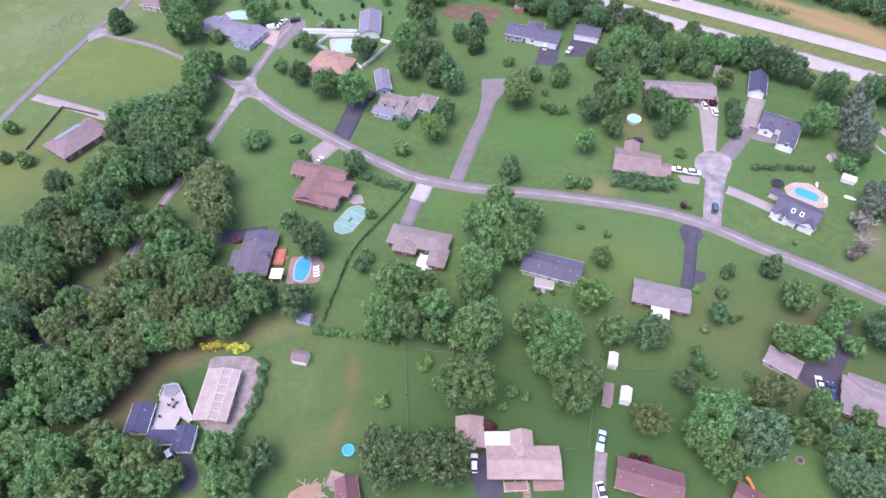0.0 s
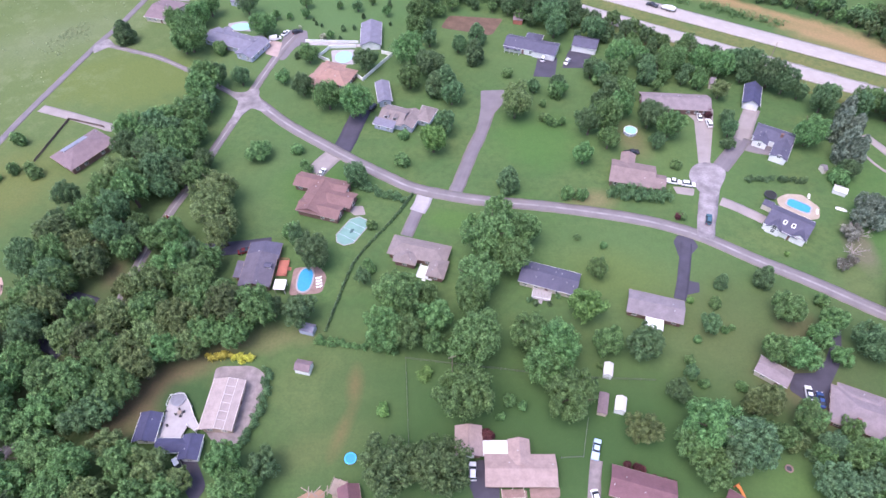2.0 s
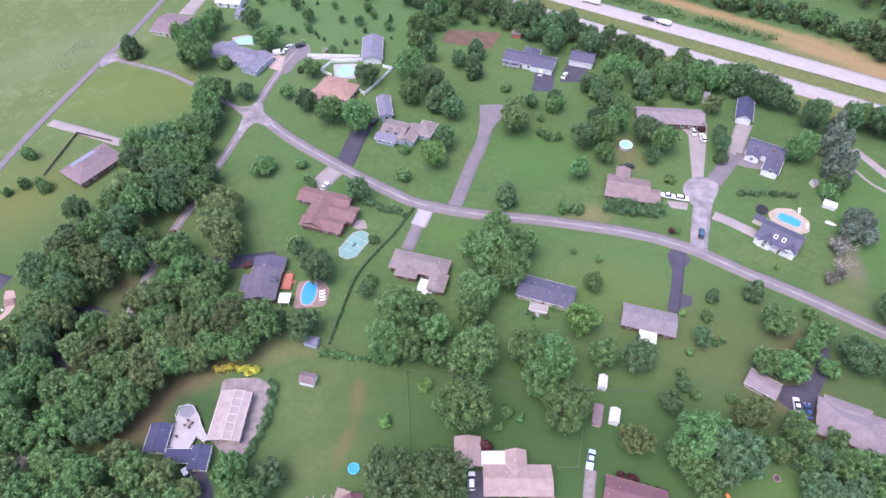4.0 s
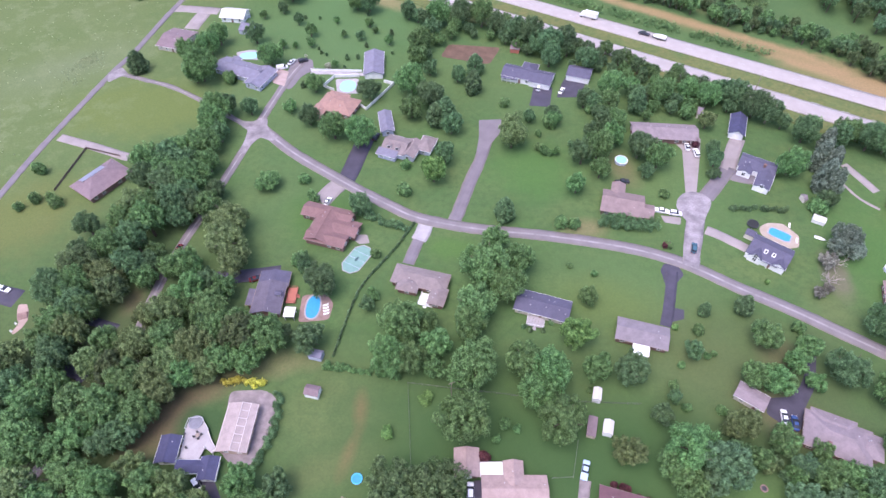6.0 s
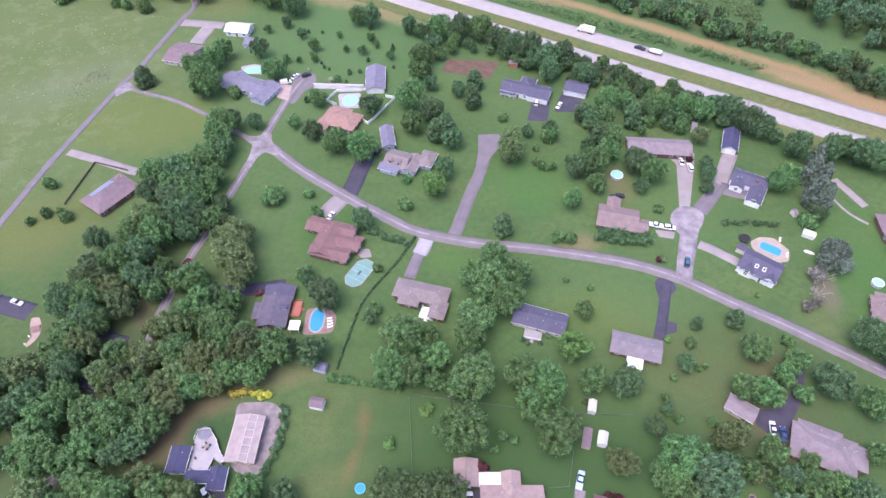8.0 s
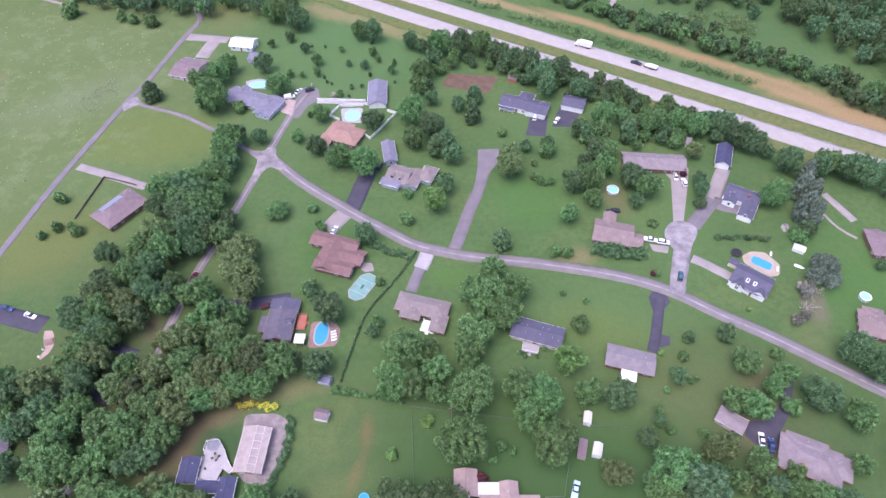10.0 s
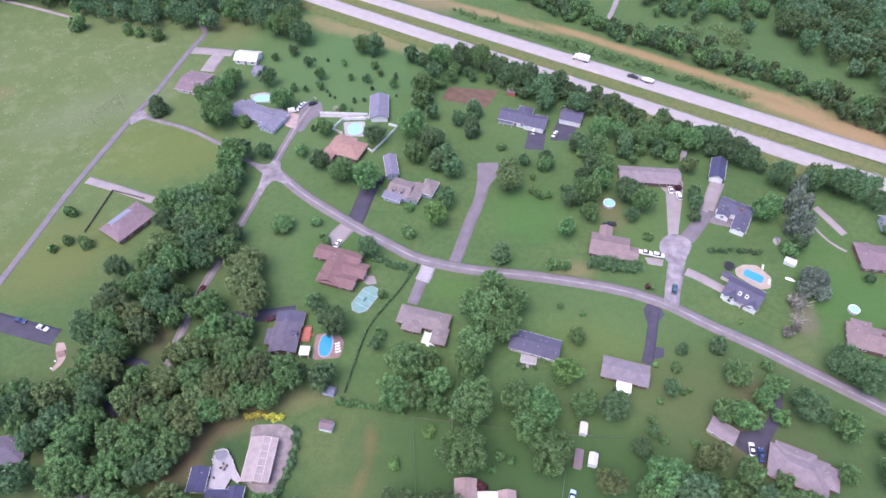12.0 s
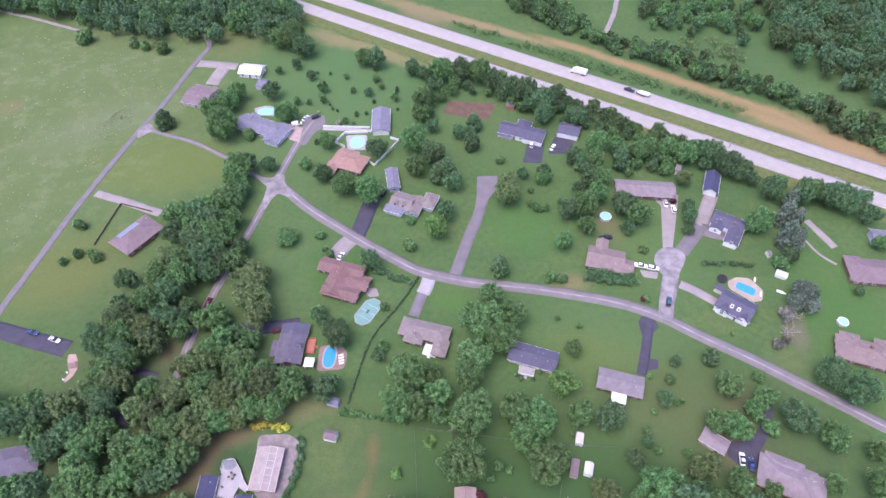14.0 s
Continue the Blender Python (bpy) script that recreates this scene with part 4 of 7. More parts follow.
FIELDS = [
    (-115.5, 80.5, 16, 30, 0, 0.6, LITTER, 0.5),
    (-50.3, 90.2, 12, 4, 10, 0.5, TAN, 0.45),
    (83.8, 85.0, 26, 18, -30, 0.6, DRY, 0.22),
    (96.8, 71.4, 10, 6, -30, 0.6, BROWN, 0.5),
    (51.0, 143.3, 7, 4, 0, 0.6, TAN, 0.7),
    (35.8, 173.7, 16, 14, 0, 0.5, (0.09, 0.2, 0.05), 0.6),
    (154.4, 125.6, 17, 30, 0, 0.5, (0.086, 0.19, 0.05), 0.7),
    (-44.9, 150.6, 12, 12, 0, 0.5, LUSH, 0.5),
    # foreground lawns, a darker green than the rest
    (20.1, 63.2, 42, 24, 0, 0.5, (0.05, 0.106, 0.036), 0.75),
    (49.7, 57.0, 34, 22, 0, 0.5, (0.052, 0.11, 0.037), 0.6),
    (48.4, 85.6, 30, 12, 0, 0.5, DRY, 0.12),
    (71.0, 174.0, 5, 9, 10, 0.6, BROWN, 0.5),
    (102.0, 91.0, 5, 6, 0, 0.6, BROWN, 0.35),
    (84.0, 47.6, 10, 5, 0, 0.5, (0.12, 0.21, 0.06), 0.6),
]
GARDENS = [
    (125.7, 106.6, 8, 10, -30, 0.6, TAN, 0.15),
    (-224.7, 261.0, 6, 6, 0, 0.4, TAN, 0.5),
    (-172.3, 246.1, 30, 12, 30, 0.7, (0.25, 0.28, 0.17), 0.5),
    (-118.3, 318.9, 14, 16, 0, 0.5, DRY, 0.6),
    (-8.1, 345.2, 16, 8, -31, 0.5, (0.3, 0.23, 0.14), 0.75),
]
BANK = [
    (-16.9, 354.6, 24, 5, -31, 0.5, (0.36, 0.26, 0.15), 0.85),
    (10.7, 340.8, 26, 3.5, -31, 0.45, (0.36, 0.26, 0.15), 0.85),
    (40.3, 325.2, 28, 3.4, -31, 0.45, (0.38, 0.265, 0.15), 0.9),
    (77.8, 308.5, 24, 3.2, -31, 0.45, EARTHY, 0.9),
    (109.5, 288.0, 24, 3.6, -31, 0.45, EARTHY, 0.9),
    (135.4, 270.0, 22, 4.0, -31, 0.45, EARTHY, 0.95),
    (158.0, 253.0, 18, 6.0, -31, 0.4, EARTHY, 0.95),
    (172.0, 240.0, 18, 9.0, -31, 0.4, EARTHY, 0.95),
    (190.0, 224.0, 20, 8.0, -31, 0.4, EARTHY, 0.95),
    (214.0, 209.0, 26, 7.0, -31, 0.4, EARTHY, 0.95),
    (166.0, 234.0, 14, 3.0, -31, 0.6, DRY, 0.7),
    (140.0, 262.5, 30, 3.0, -31, 0.6, DRY, 0.45),
]
VERGES = [
    (-32.0, 305.4, 30, 5, -31, 0.5, (0.34, 0.27, 0.14), 0.8),
    (-62.5, 320.5, 16, 6, -31, 0.5, (0.32, 0.26, 0.14), 0.8),
    (120.0, 299.0, 22, 4, -31, 0.6, (0.25, 0.19, 0.11), 0.5),
    # dark green lawn with the round pool's crescent of shade painted in
    (-69.2, 72.2, 7, 5.5, 0, 0.3, (0.045, 0.1, 0.04), 0.8),
    (132.1, 120.9, 4, 9, 0, 0.4, (0.22, 0.18, 0.14), 0.8),
    (162.8, 206.5, 10, 4, -31, 0.5, DRY, 0.8),
    (53.4, 110.8, 16, 9, -15, 0.5, (0.15, 0.2, 0.06), 0.6),
    (3.1, 134.8, 8, 5, 0, 0.4, (0.1, 0.2, 0.05), 0.7),
]
# lawn tones; far lawns also lightened in colour to stand for distance haze
LAWNS = [(160.0, 300.0, 60, 46, -31, 0.6, (0.09, 0.165, 0.066), 0.6), (-55.9, 277.0, 60, 50, 0, 0.5, (0.115, 0.215, 0.085), 0.75), (-60.5, 222.7, 30, 24, 0, 0.5, (0.135, 0.2, 0.075), 0.45), (87.9, 166.4, 22, 26, 0, 0.5, (0.125, 0.205, 0.07), 0.5),
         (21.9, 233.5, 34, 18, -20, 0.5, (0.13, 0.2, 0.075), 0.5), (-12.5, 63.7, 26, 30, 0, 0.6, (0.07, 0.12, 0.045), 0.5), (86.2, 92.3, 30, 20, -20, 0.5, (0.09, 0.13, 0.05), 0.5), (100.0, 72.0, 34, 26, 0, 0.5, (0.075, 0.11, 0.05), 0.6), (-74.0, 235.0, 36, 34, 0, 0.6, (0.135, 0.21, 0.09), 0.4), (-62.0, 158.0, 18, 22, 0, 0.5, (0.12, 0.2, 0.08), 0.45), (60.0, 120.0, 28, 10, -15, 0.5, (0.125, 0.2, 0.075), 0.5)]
STREAKS = [(-193.2, 213.4, 40, 7, 40, 0.6, PALEGRASS, 0.55), (-196.8, 290.2, 55, 10, 20, 0.6, PALEGRASS, 0.5), (-233.8, 296.4, 40, 8, 35, 0.6, PALEGRASS, 0.55),
           (-172.7, 264.6, 30, 6, 25, 0.6, PALEGRASS, 0.5), (-188.3, 177.7, 26, 6, 50, 0.6, PALEGRASS, 0.45), (-189.2, 237.8, 34, 5, 48, 0.6, (0.1, 0.165, 0.06), 0.5)]
MOTTLED = ((-205.0, 255.0, 70, 95, 0, 0.35, (0.25, 0.285, 0.15), 0.6),)
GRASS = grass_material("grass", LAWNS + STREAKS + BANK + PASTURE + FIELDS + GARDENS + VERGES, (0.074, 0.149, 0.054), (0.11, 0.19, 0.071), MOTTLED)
DRYGRASS = grass_material("dry_verge_grass", [], (0.2, 0.2, 0.075), (0.24, 0.21, 0.09))
bm = bmesh.new()
bmesh.ops.create_grid(bm, x_segments=120, y_segments=120, size=300)
for v in bm.verts:
    v.co.y += 200
    k = 1 - min(1, max(abs(v.co.x), abs(v.co.y - 200)) / 280)
    v.co.z = -0.02
edge = [e for e in bm.edges if e.is_boundary]
far = bmesh.ops.extrude_edge_only(bm, edges=edge)["geom"]
for v in far:
    if isinstance(v, bmesh.types.BMVert):
        v.co.x, v.co.y = v.co.x * 12, 200 + (v.co.y - 200) * 12
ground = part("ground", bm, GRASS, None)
tagged(ground, "mown green lawns and rough pasture with dry patches", "ground", "", "structure")

# motorway: two carriageways, dry verges, an earth bank
def along(a, b, before, after):
    a, b = Vector(a), Vector(b)
    d = (b - a).normalized()
    return [tuple(a - d * before), tuple(b + d * after)]


FAR_LANE = along((-55.9, 359.6), (191.2, 211.4), 350, 350)
NEAR_LANE = along((-76.2, 352.1), (140.5, 219.5), 350, 350)
LANE = Vector(FAR_LANE[1]) - Vector(FAR_LANE[0])
LANE.normalize()
ASIDE = Vector((-LANE.y, LANE.x))


def beside(line, d):
    return [tuple(Vector(p) + ASIDE * d) for p in line]


def dense(line, n=120):
    a, b = Vector(line[0]), Vector(line[1])
    return [tuple(a.lerp(b, i / n)) for i in range(n + 1)]


strip("verge", dense(beside(NEAR_LANE, -8)), 10, DRYGRASS, 0.01, 2.5, "dry yellowish grass verge beside the motorway", smooth=False, category="verge")
strip("verge", dense(beside(NEAR_LANE, 9)), 12, DRYGRASS, 0.012, 0.5, "dry grass median between two carriageways", smooth=False, category="verge")
strip("carriageway", dense(FAR_LANE), 10.2, HIGHWAY, 0.1, 0.1, "pale concrete motorway carriageway", smooth=False)
strip("carriageway", dense(NEAR_LANE), 10.2, HIGHWAY, 0.1, 0.1, "pale concrete motorway carriageway", smooth=False)

for lane in (FAR_LANE, NEAR_LANE):
    for d in (-4.3, 3.9):
        strip("edge_line", dense(beside(lane, d), 40), 0.2, LINEPAINT, 0.108, 0.0, "worn painted motorway edge line", smooth=False, category="road marking")
    a, b = Vector(beside(lane, -0.2)[0]), Vector(beside(lane, -0.2)[1])
    dashes = []
    for i in range(int((b - a).length / 12)):
        p, q = a + LANE * 12 * i, a + LANE * (12 * i + 3.2)
        n = ASIDE * 0.09
        dashes += [(*(p - n), 0.108), (*(q - n), 0.108), (*(q + n), 0.108), (*(p + n), 0.108)]
    tagged(new("lane_dashes", faces_mesh("lane_dashes", np.array(dashes), LINEPAINT, 4)), "dashed white motorway lane markings", "road marking", "", "stuff")

# streets
strip("road", [(-76.5, 202.9), (-59.9, 186.2), (-44.9, 174.2), (-33.3, 165.4), (-19.7, 156.1), (-9.8, 150.0), (3.5, 145.8), (17.0, 143.0), (34.8, 140.5), (56.6, 136.1), (71.3, 131.9), (84.2, 125.9), (97.8, 116.5), (111.7, 107.8), (123.1, 99.7), (135.5, 90.9), (148.4, 81.5), (166.7, 69.1)], 5.0, ASPHALT, 0.06, 0.25, "worn grey asphalt residential street")
strip("road", [(-76.5, 202.9), (-79.7, 188.6), (-83.6, 172.0), (-87.7, 154.2), (-92.2, 137.4), (-94.7, 123.2), (-96.2, 110.0), (-96.5, 98.8), (-98.5, 82.2), (-104.0, 69.4), (-109.1, 62.0), (-117.1, 45.7)], 3.5, ASPHALT, 0.065, 0.3, "worn grey asphalt lane beside the woods")
strip("road", [(-77.1, 201.8), (-74.3, 214.2), (-71.4, 226.2), (-68.1, 238.7), (-64.7, 247.5)], 3.8, ASPHALT, 0.055, 0.3, "worn grey asphalt side road")
strip("road", [(-176.4, 112.4), (-173.4, 133.4), (-169.3, 155.6), (-164.2, 185.7), (-158.2, 212.8), (-151.1, 242.2), (-145.9, 259.3), (-140.0, 287.9), (-136.6, 302.3), (-133.5, 316.4), (-140.0, 327.2)], 3.0, LANEASPHALT, 0.06, 0.3, "narrow straight grey asphalt lane beside pasture")
slab("road", rounded([(-152.6, 240.2), (-148.0, 246.4), (-143.0, 240.8), (-146.0, 239.2), (-150.6, 234.6)], 1.2), PATCHED, 0.07, "pale worn asphalt lane junction")
strip("road", [(-148.8, 242.1), (-135.3, 236.7), (-121.3, 230.9), (-105.2, 220.8), (-94.0, 212.3), (-81.7, 203.0)], 2.5, ASPHALT, 0.052, 0.4, "narrow worn asphalt link lane")
strip("road", [(4.2, 146.3), (7.1, 155.0), (11.1, 167.8), (15.2, 179.0), (18.6, 191.0), (21.2, 201.0)], 5.0, LANEASPHALT, 0.05, 0.3, "dead-end grey asphalt lane")
slab("road", rounded([(16.0, 199.0), (16.2, 204.6), (25.8, 204.9), (24.6, 196.0), (20.8, 190.2), (17.8, 184.7), (14.3, 184.8), (15.6, 192.8)], 1.0), LANEASPHALT, 0.055, "grey asphalt turning head")
strip("road", [(84.6, 125.7), (87.2, 133.2), (90.6, 142.2), (93.4, 150.0), (94.4, 154.0)], 5.4, PATCHED, 0.07, 0.5, "worn patched asphalt turning road", end_width=6.8)
slab("road", rounded([(87.2, 149.5), (86.6, 153.5), (88.2, 157.5), (91.2, 160.3), (94.6, 161.0), (98.2, 159.8), (100.6, 156.8), (99.4, 153.0), (96.4, 148.6), (94.0, 143.5), (89.5, 144.2)], 2.2), PATCHED, 0.075, "worn asphalt turning circle")
slab("road", rounded([(-87.0, 207.6), (-82.4, 205.6), (-78.6, 205.6), (-76.6, 208.4), (-73.4, 207.6), (-72.9, 202.6), (-70.6, 198.6), (-66.6, 195.4), (-69.0, 192.6), (-74.6, 195.6), (-77.4, 191.0), (-78.8, 185.4), (-81.8, 185.6), (-80.6, 193.4), (-80.4, 200.0), (-83.6, 202.6)], 1.6), PATCHED, 0.075, "worn patched asphalt crossroads")

strip("road", [(-216.0, 333.6), (-224.0, 337.2), (-246.0, 346.8), (-268.0, 355.4), (-291.9, 365.7)], 2.4, CONCRETE, 0.048, 0.4, "narrow pale lane along the wood's edge")

# drives
strip("driveway", [(-37.1, 168.6), (-35.2, 175.0), (-33.3, 183.3), (-30.7, 193.7)], 7.2, BLACKTOP, 0.045, 0.1, "dark fresh asphalt driveway", category="driveway")
strip("driveway", [(-37.2, 169.3), (-41.1, 164.9), (-45.2, 158.0)], 7.5, CONCRETE, 0.045, 0.2, "pale concrete driveway", category="driveway")
strip("driveway", [(-5.7, 146.5), (-6.8, 142.1), (-8.3, 138.8)], 5.6, PATIO, 0.045, 0.1, "pale concrete drive apron", category="driveway")
strip("driveway", [(-7.9, 140.1), (-9.6, 134.8), (-11.7, 128.2)], 4.2, LANEASPHALT, 0.04, 0.2, "grey asphalt driveway", category="driveway")
strip("driveway", [(77.9, 123.6), (75.9, 117.1), (73.2, 109.2), (70.4, 101.9)], 3.6, BLACKTOP, 0.045, 0.1, "dark asphalt driveway", category="driveway")
slab("driveway", rounded([(74.0, 124.4), (76.0, 127.0), (80.4, 125.8), (81.4, 122.0), (77.6, 118.2), (74.2, 117.4)], 0.8), BLACKTOP, 0.041, "dark asphalt driveway mouth", "driveway")
slab("driveway", rounded([(73.0, 109.4), (77.8, 107.9), (76.9, 104.5), (71.4, 103.2)], 0.4), BLACKTOP, 0.04, "dark asphalt parking pad", "driveway")
slab("driveway", rounded([(91.9, 160.2), (96.9, 184.3), (93.5, 191.3), (106.2, 191.1), (103.0, 180.8), (95.8, 159.5)], 1), CONCRETE, 0.045, "pale concrete driveway", "driveway")
strip("driveway", [(98.8, 157.6), (104.7, 164.6), (111.1, 172.4)], 6.0, LANEASPHALT, 0.05, 0.2, "grey asphalt driveway", category="driveway")
strip("driveway", [(111.0, 171.7), (116.4, 182.3), (121.3, 190.8)], 6.0, CONCRETE, 0.045, 0.1, "pale concrete driveway", category="driveway")
strip("driveway", [(110.7, 170.8), (115.4, 168.5), (120.6, 167.4)], 7.0, LANEASPHALT, 0.047, 0.2, "grey asphalt driveway", category="driveway")
strip("driveway", [(94.4, 141.8), (99.6, 138.3), (106.2, 133.0)], 4.2, CONCRETE, 0.045, 0.3, "pale pinkish concrete driveway", category="driveway")
strip("driveway", [(-158.1, 197.1), (-142.0, 191.1), (-124.7, 183.9)], 4.2, CONCRETE, 0.045, 0.2, "pale concrete driveway", category="driveway")
strip("driveway", [(-137.9, 298.5), (-124.8, 296.6), (-113.4, 294.7)], 6.5, CONCRETE, 0.045, 0.3, "pale gravel driveway", category="driveway")
strip("driveway", [(-120.8, 292.7), (-122.4, 285.9), (-123.8, 278.2)], 7.5, CONCRETE, 0.04, 0.3, "pale gravel forecourt", category="driveway")
slab("driveway", rounded([(-67.8, 227.4), (-70.6, 231.0), (-70.0, 241.3), (-69.4, 248.4), (-66.4, 252.0), (-59.8, 250.6), (-58.2, 242.4), (-63.5, 236.8), (-66.0, 229.0)], 1.5), LANEASPHALT, 0.045, "grey asphalt parking area", "driveway")
slab("driveway", rounded([(-77.5, 244.4), (-69.6, 241.3), (-69.8, 230.0), (-75.6, 232.8)], 0.5), surface("pink_pad_concrete", (0.4, 0.3, 0.28), 0.9, 0.2), 0.06, "pinkish concrete pad", "driveway")
slab("driveway", rounded([(38.3, 213.8), (40.2, 220.6), (42.1, 229.5), (50.0, 226.6), (48.6, 219.7), (47.2, 212.9)], 0.8), BLACKTOP, 0.045, "dark asphalt driveway", "driveway")
slab("driveway", rounded([(51.0, 219.4), (54.6, 229.6), (57.0, 234.4), (65.4, 229.6), (62.6, 223.6), (60.1, 219.2)], 0.8), BLACKTOP, 0.045, "dark asphalt driveway", "driveway")
strip("path", [(-59.3, 240.3), (-48.4, 239.6), (-34.2, 238.0)], 2.4, PATIO, 0.045, 0.1, "pale concrete garden path", category="path")
strip("driveway", [(-184.2, 128.4), (-169.3, 124.4), (-154.6, 119.9), (-140.2, 115.8)], 7.0, BLACKTOP, 0.045, 0.1, "dark asphalt driveway", category="driveway")
strip("driveway", [(157.6, 174.6), (161.0, 166.0), (163.6, 159.4)], 3.4, CONCRETE, 0.045, 0.3, "pale concrete driveway", category="driveway")
strip("driveway", [(152.3, 165.3), (155.7, 156.0), (160.6, 150.4)], 1.2, CONCRETE, 0.04, 0.3, "pale gravel track", category="driveway")
strip("track", [(122.0, 388.0), (111.0, 360.8), (107.1, 347.5), (102.0, 334.8), (96.0, 321.0)], 3.0, CONCRETE, 0.045, 0.2, "pale gravel track", category="track")
slab("driveway", rounded([(94.4, 77.2), (101.0, 77.4), (105.0, 81.0), (108.2, 85.4), (111.4, 92.0), (113.6, 91.0), (110.8, 84.0), (108.0, 79.0), (103.8, 74.1), (100.8, 67.6), (96.2, 68.4), (92.0, 72.5)], 1), BLACKTOP, 0.045, "dark asphalt driveway", "driveway")
slab("driveway", rounded([(5.2, 50.1), (7.0, 54.8), (13.1, 54.7), (12.9, 42.9), (7.8, 43.0)], 2), BLACKTOP, 0.045, "dark asphalt driveway", "driveway")
slab("driveway", rounded([(-66.9, 55.8), (-62.3, 56.4), (-57.8, 48.9), (-60.1, 45.1), (-63.8, 49.0)], 2), BLACKTOP, 0.045, "dark asphalt driveway", "driveway")
strip("track", [(37.7, 54.4), (36.5, 50.3), (35.0, 43.2)], 3.0, GRAVEL, 0.03, 0.3, "worn gravel track in grass", category="track")
slab("forecourt", rounded([(-63.0, 81.7), (-52.7, 81.9), (-48.8, 79.3), (-48.6, 71.9), (-50.8, 64.2), (-52.6, 59.4), (-59.1, 60.2), (-63.1, 65.1), (-62.6, 72.1)], 2), GRAVEL, 0.03, "grey gravel yard round a long building", "yard")
slab("soil_bed", rounded([(4.3, 261.7), (29.2, 258.3), (23.1, 244.7), (0.3, 251.5)], 2), SOIL, 0.04, "tilled reddish-brown garden plot", "garden plot")
strip("driveway", [(-80.0, 123.0), (-74.0, 123.4), (-62.5, 124.6), (-55.0, 125.6)], 5.6, BLACKTOP, 0.04, 0.2, "dark asphalt driveway under trees", category="driveway")
strip("driveway", [(-122.5, 94.0), (-114.6, 90.0), (-107.4, 86.4)], 3.6, BLACKTOP, 0.045, 0.2, "dark asphalt driveway under trees", category="driveway")
strip("driveway", [(-119.9, 108.5), (-110.0, 105.9), (-103.6, 103.8)], 3.0, BLACKTOP, 0.04, 0.2, "dark asphalt driveway under trees", category="driveway")



# ---- houses, gable or hip roofed ----
house("brick ranch house with a reddish-brown gable roof", [(-40.9, 150.0, -18, 19.4, 6.8, "gable"), (-40.4, 138.5, -18, 15.2, 6.2, "gable"), (-41.9, 143.6, 72, 14.4, 9.4, "gable"), (-34.0, 143.0, -18, 9.8, 7.0, "gable", 2.5, 1.15)], "brick", "redbrown", vents=6)
house("brick house with a taupe hip roof and pale rear patio", [(-7.2, 120.2, -16, 18.9, 7.8, "hip"), (-1.6, 112.8, 77, 7.0, 5.6, "hip"), (-11.2, 117.7, 79, 5.6, 7.3, "hip")], "brick", "taupe", vents=6)
house("long ranch house with a dark slate-blue gable roof", [(32.1, 108.8, -19, 17.6, 8.4, "gable")], "cream", "slate", vents=8, pitch=0.34)
house("long ranch house with a plain grey gable roof", [(61.6, 98.0, -17, 16.0, 8.3, "gable"), (60.0, 92.5, -17, 5.0, 4.4, "flat", 2.3, 0, "white", None)], "brick", "gray", vents=3, pitch=0.3, eave=2.35)
terrace_house = house("house with a dark purple-grey roof beside a pool", [(-56.4, 113.0, 87, 12.4, 9.8, "gable"), (-55.8, 120.9, 87, 6.2, 10.2, "gable", 2.3, 1.1, "slate"), (-61.8, 113.6, 87, 6.4, 3.4, "shed", 2.2, 0.35), (-48.9, 107.6, -3, 3.5, 3.7, "flat", 2.4, 0, "white", None)], "brick", "purple", pitch=0.36)
house("brick house with a pinkish-tan gable roof", [(18.2, 51.2, -1, 17.4, 7.8, "gable"), (18.2, 55.5, 87, 6.8, 5.3, "gable", 2.7, 1.3), (12.3, 56.8, 4, 6.5, 3.9, "flat", 2.4, 0, "metal"), (5.9, 58.7, 85, 7.9, 6.8, "gable", 2.6, 1.2)], "brick", "pinktan", garage=((3, 3),), vents=5, pitch=0.34)
house("ranch house with a maroon gable roof", [(46.7, 46.6, -17, 15.3, 7.5, "gable")], "brick", "maroon")
house("house with a maroon gable roof", [(67.6, 41.8, -36, 6.3, 6.7, "gable")], "brick", "maroon")
house("house with a steep maroon gable roof", [(-22.4, 44.1, 102, 8.1, 5.3, "gable")], "redwood", "maroon", pitch=0.8)
house("large brick house with a blush-grey hip roof", [(107.6, 64.0, -25, 17.4, 11.2, "hip"), (108.0, 67.8, -25, 12.0, 6.4, "hip"), (115.6, 61.6, -25, 6.4, 7.4, "hip")], "brick", "blush", vents=6, chimney=((-0.3, -0.62),))
house("detached garage with a grey gable roof", [(88.3, 76.6, -38, 8.8, 5.6, "gable")], "cream", "blush", garage=((0, 1),), category="garage", vents=0, pitch=0.26)
house("white house with dark navy gable roofs", [(-75.4, 63.4, 89, 7.8, 5.8, "gable"), (-63.2, 58.0, 91, 6.5, 5.1, "gable"), (-67.6, 58.6, -8, 9.1, 3.7, "gable", 2.4)], "white", "navy", vents=2)
pasture = house("house with a rose-grey hip roof beside the pasture lane", [(-130.2, 169.6, 55, 18.8, 12.8, "hip")], "brick", "rose")
house("low house with a rosy gable roof", [(-126.5, 265.9, -17, 14.1, 16.1, "gable")], "cream", "rose", eave=2.3, pitch=0.22)
house("white barn with a metal roof", [(-103.3, 288.0, -10, 13.0, 9.6, "gable")], "white", "metal", category="barn", garage=((0, 3),), vents=0)
house("house with blue-grey roofs and a pool behind", [(-91.0, 240.6, -25, 23.0, 10.4, "gable"), (-80.6, 234.0, 65, 14.4, 8.8, "gable"), (-95.2, 246.0, 65, 7.0, 5.0, "gable", 2.5, 0.9)], "blue", "bluegray", pitch=0.28)
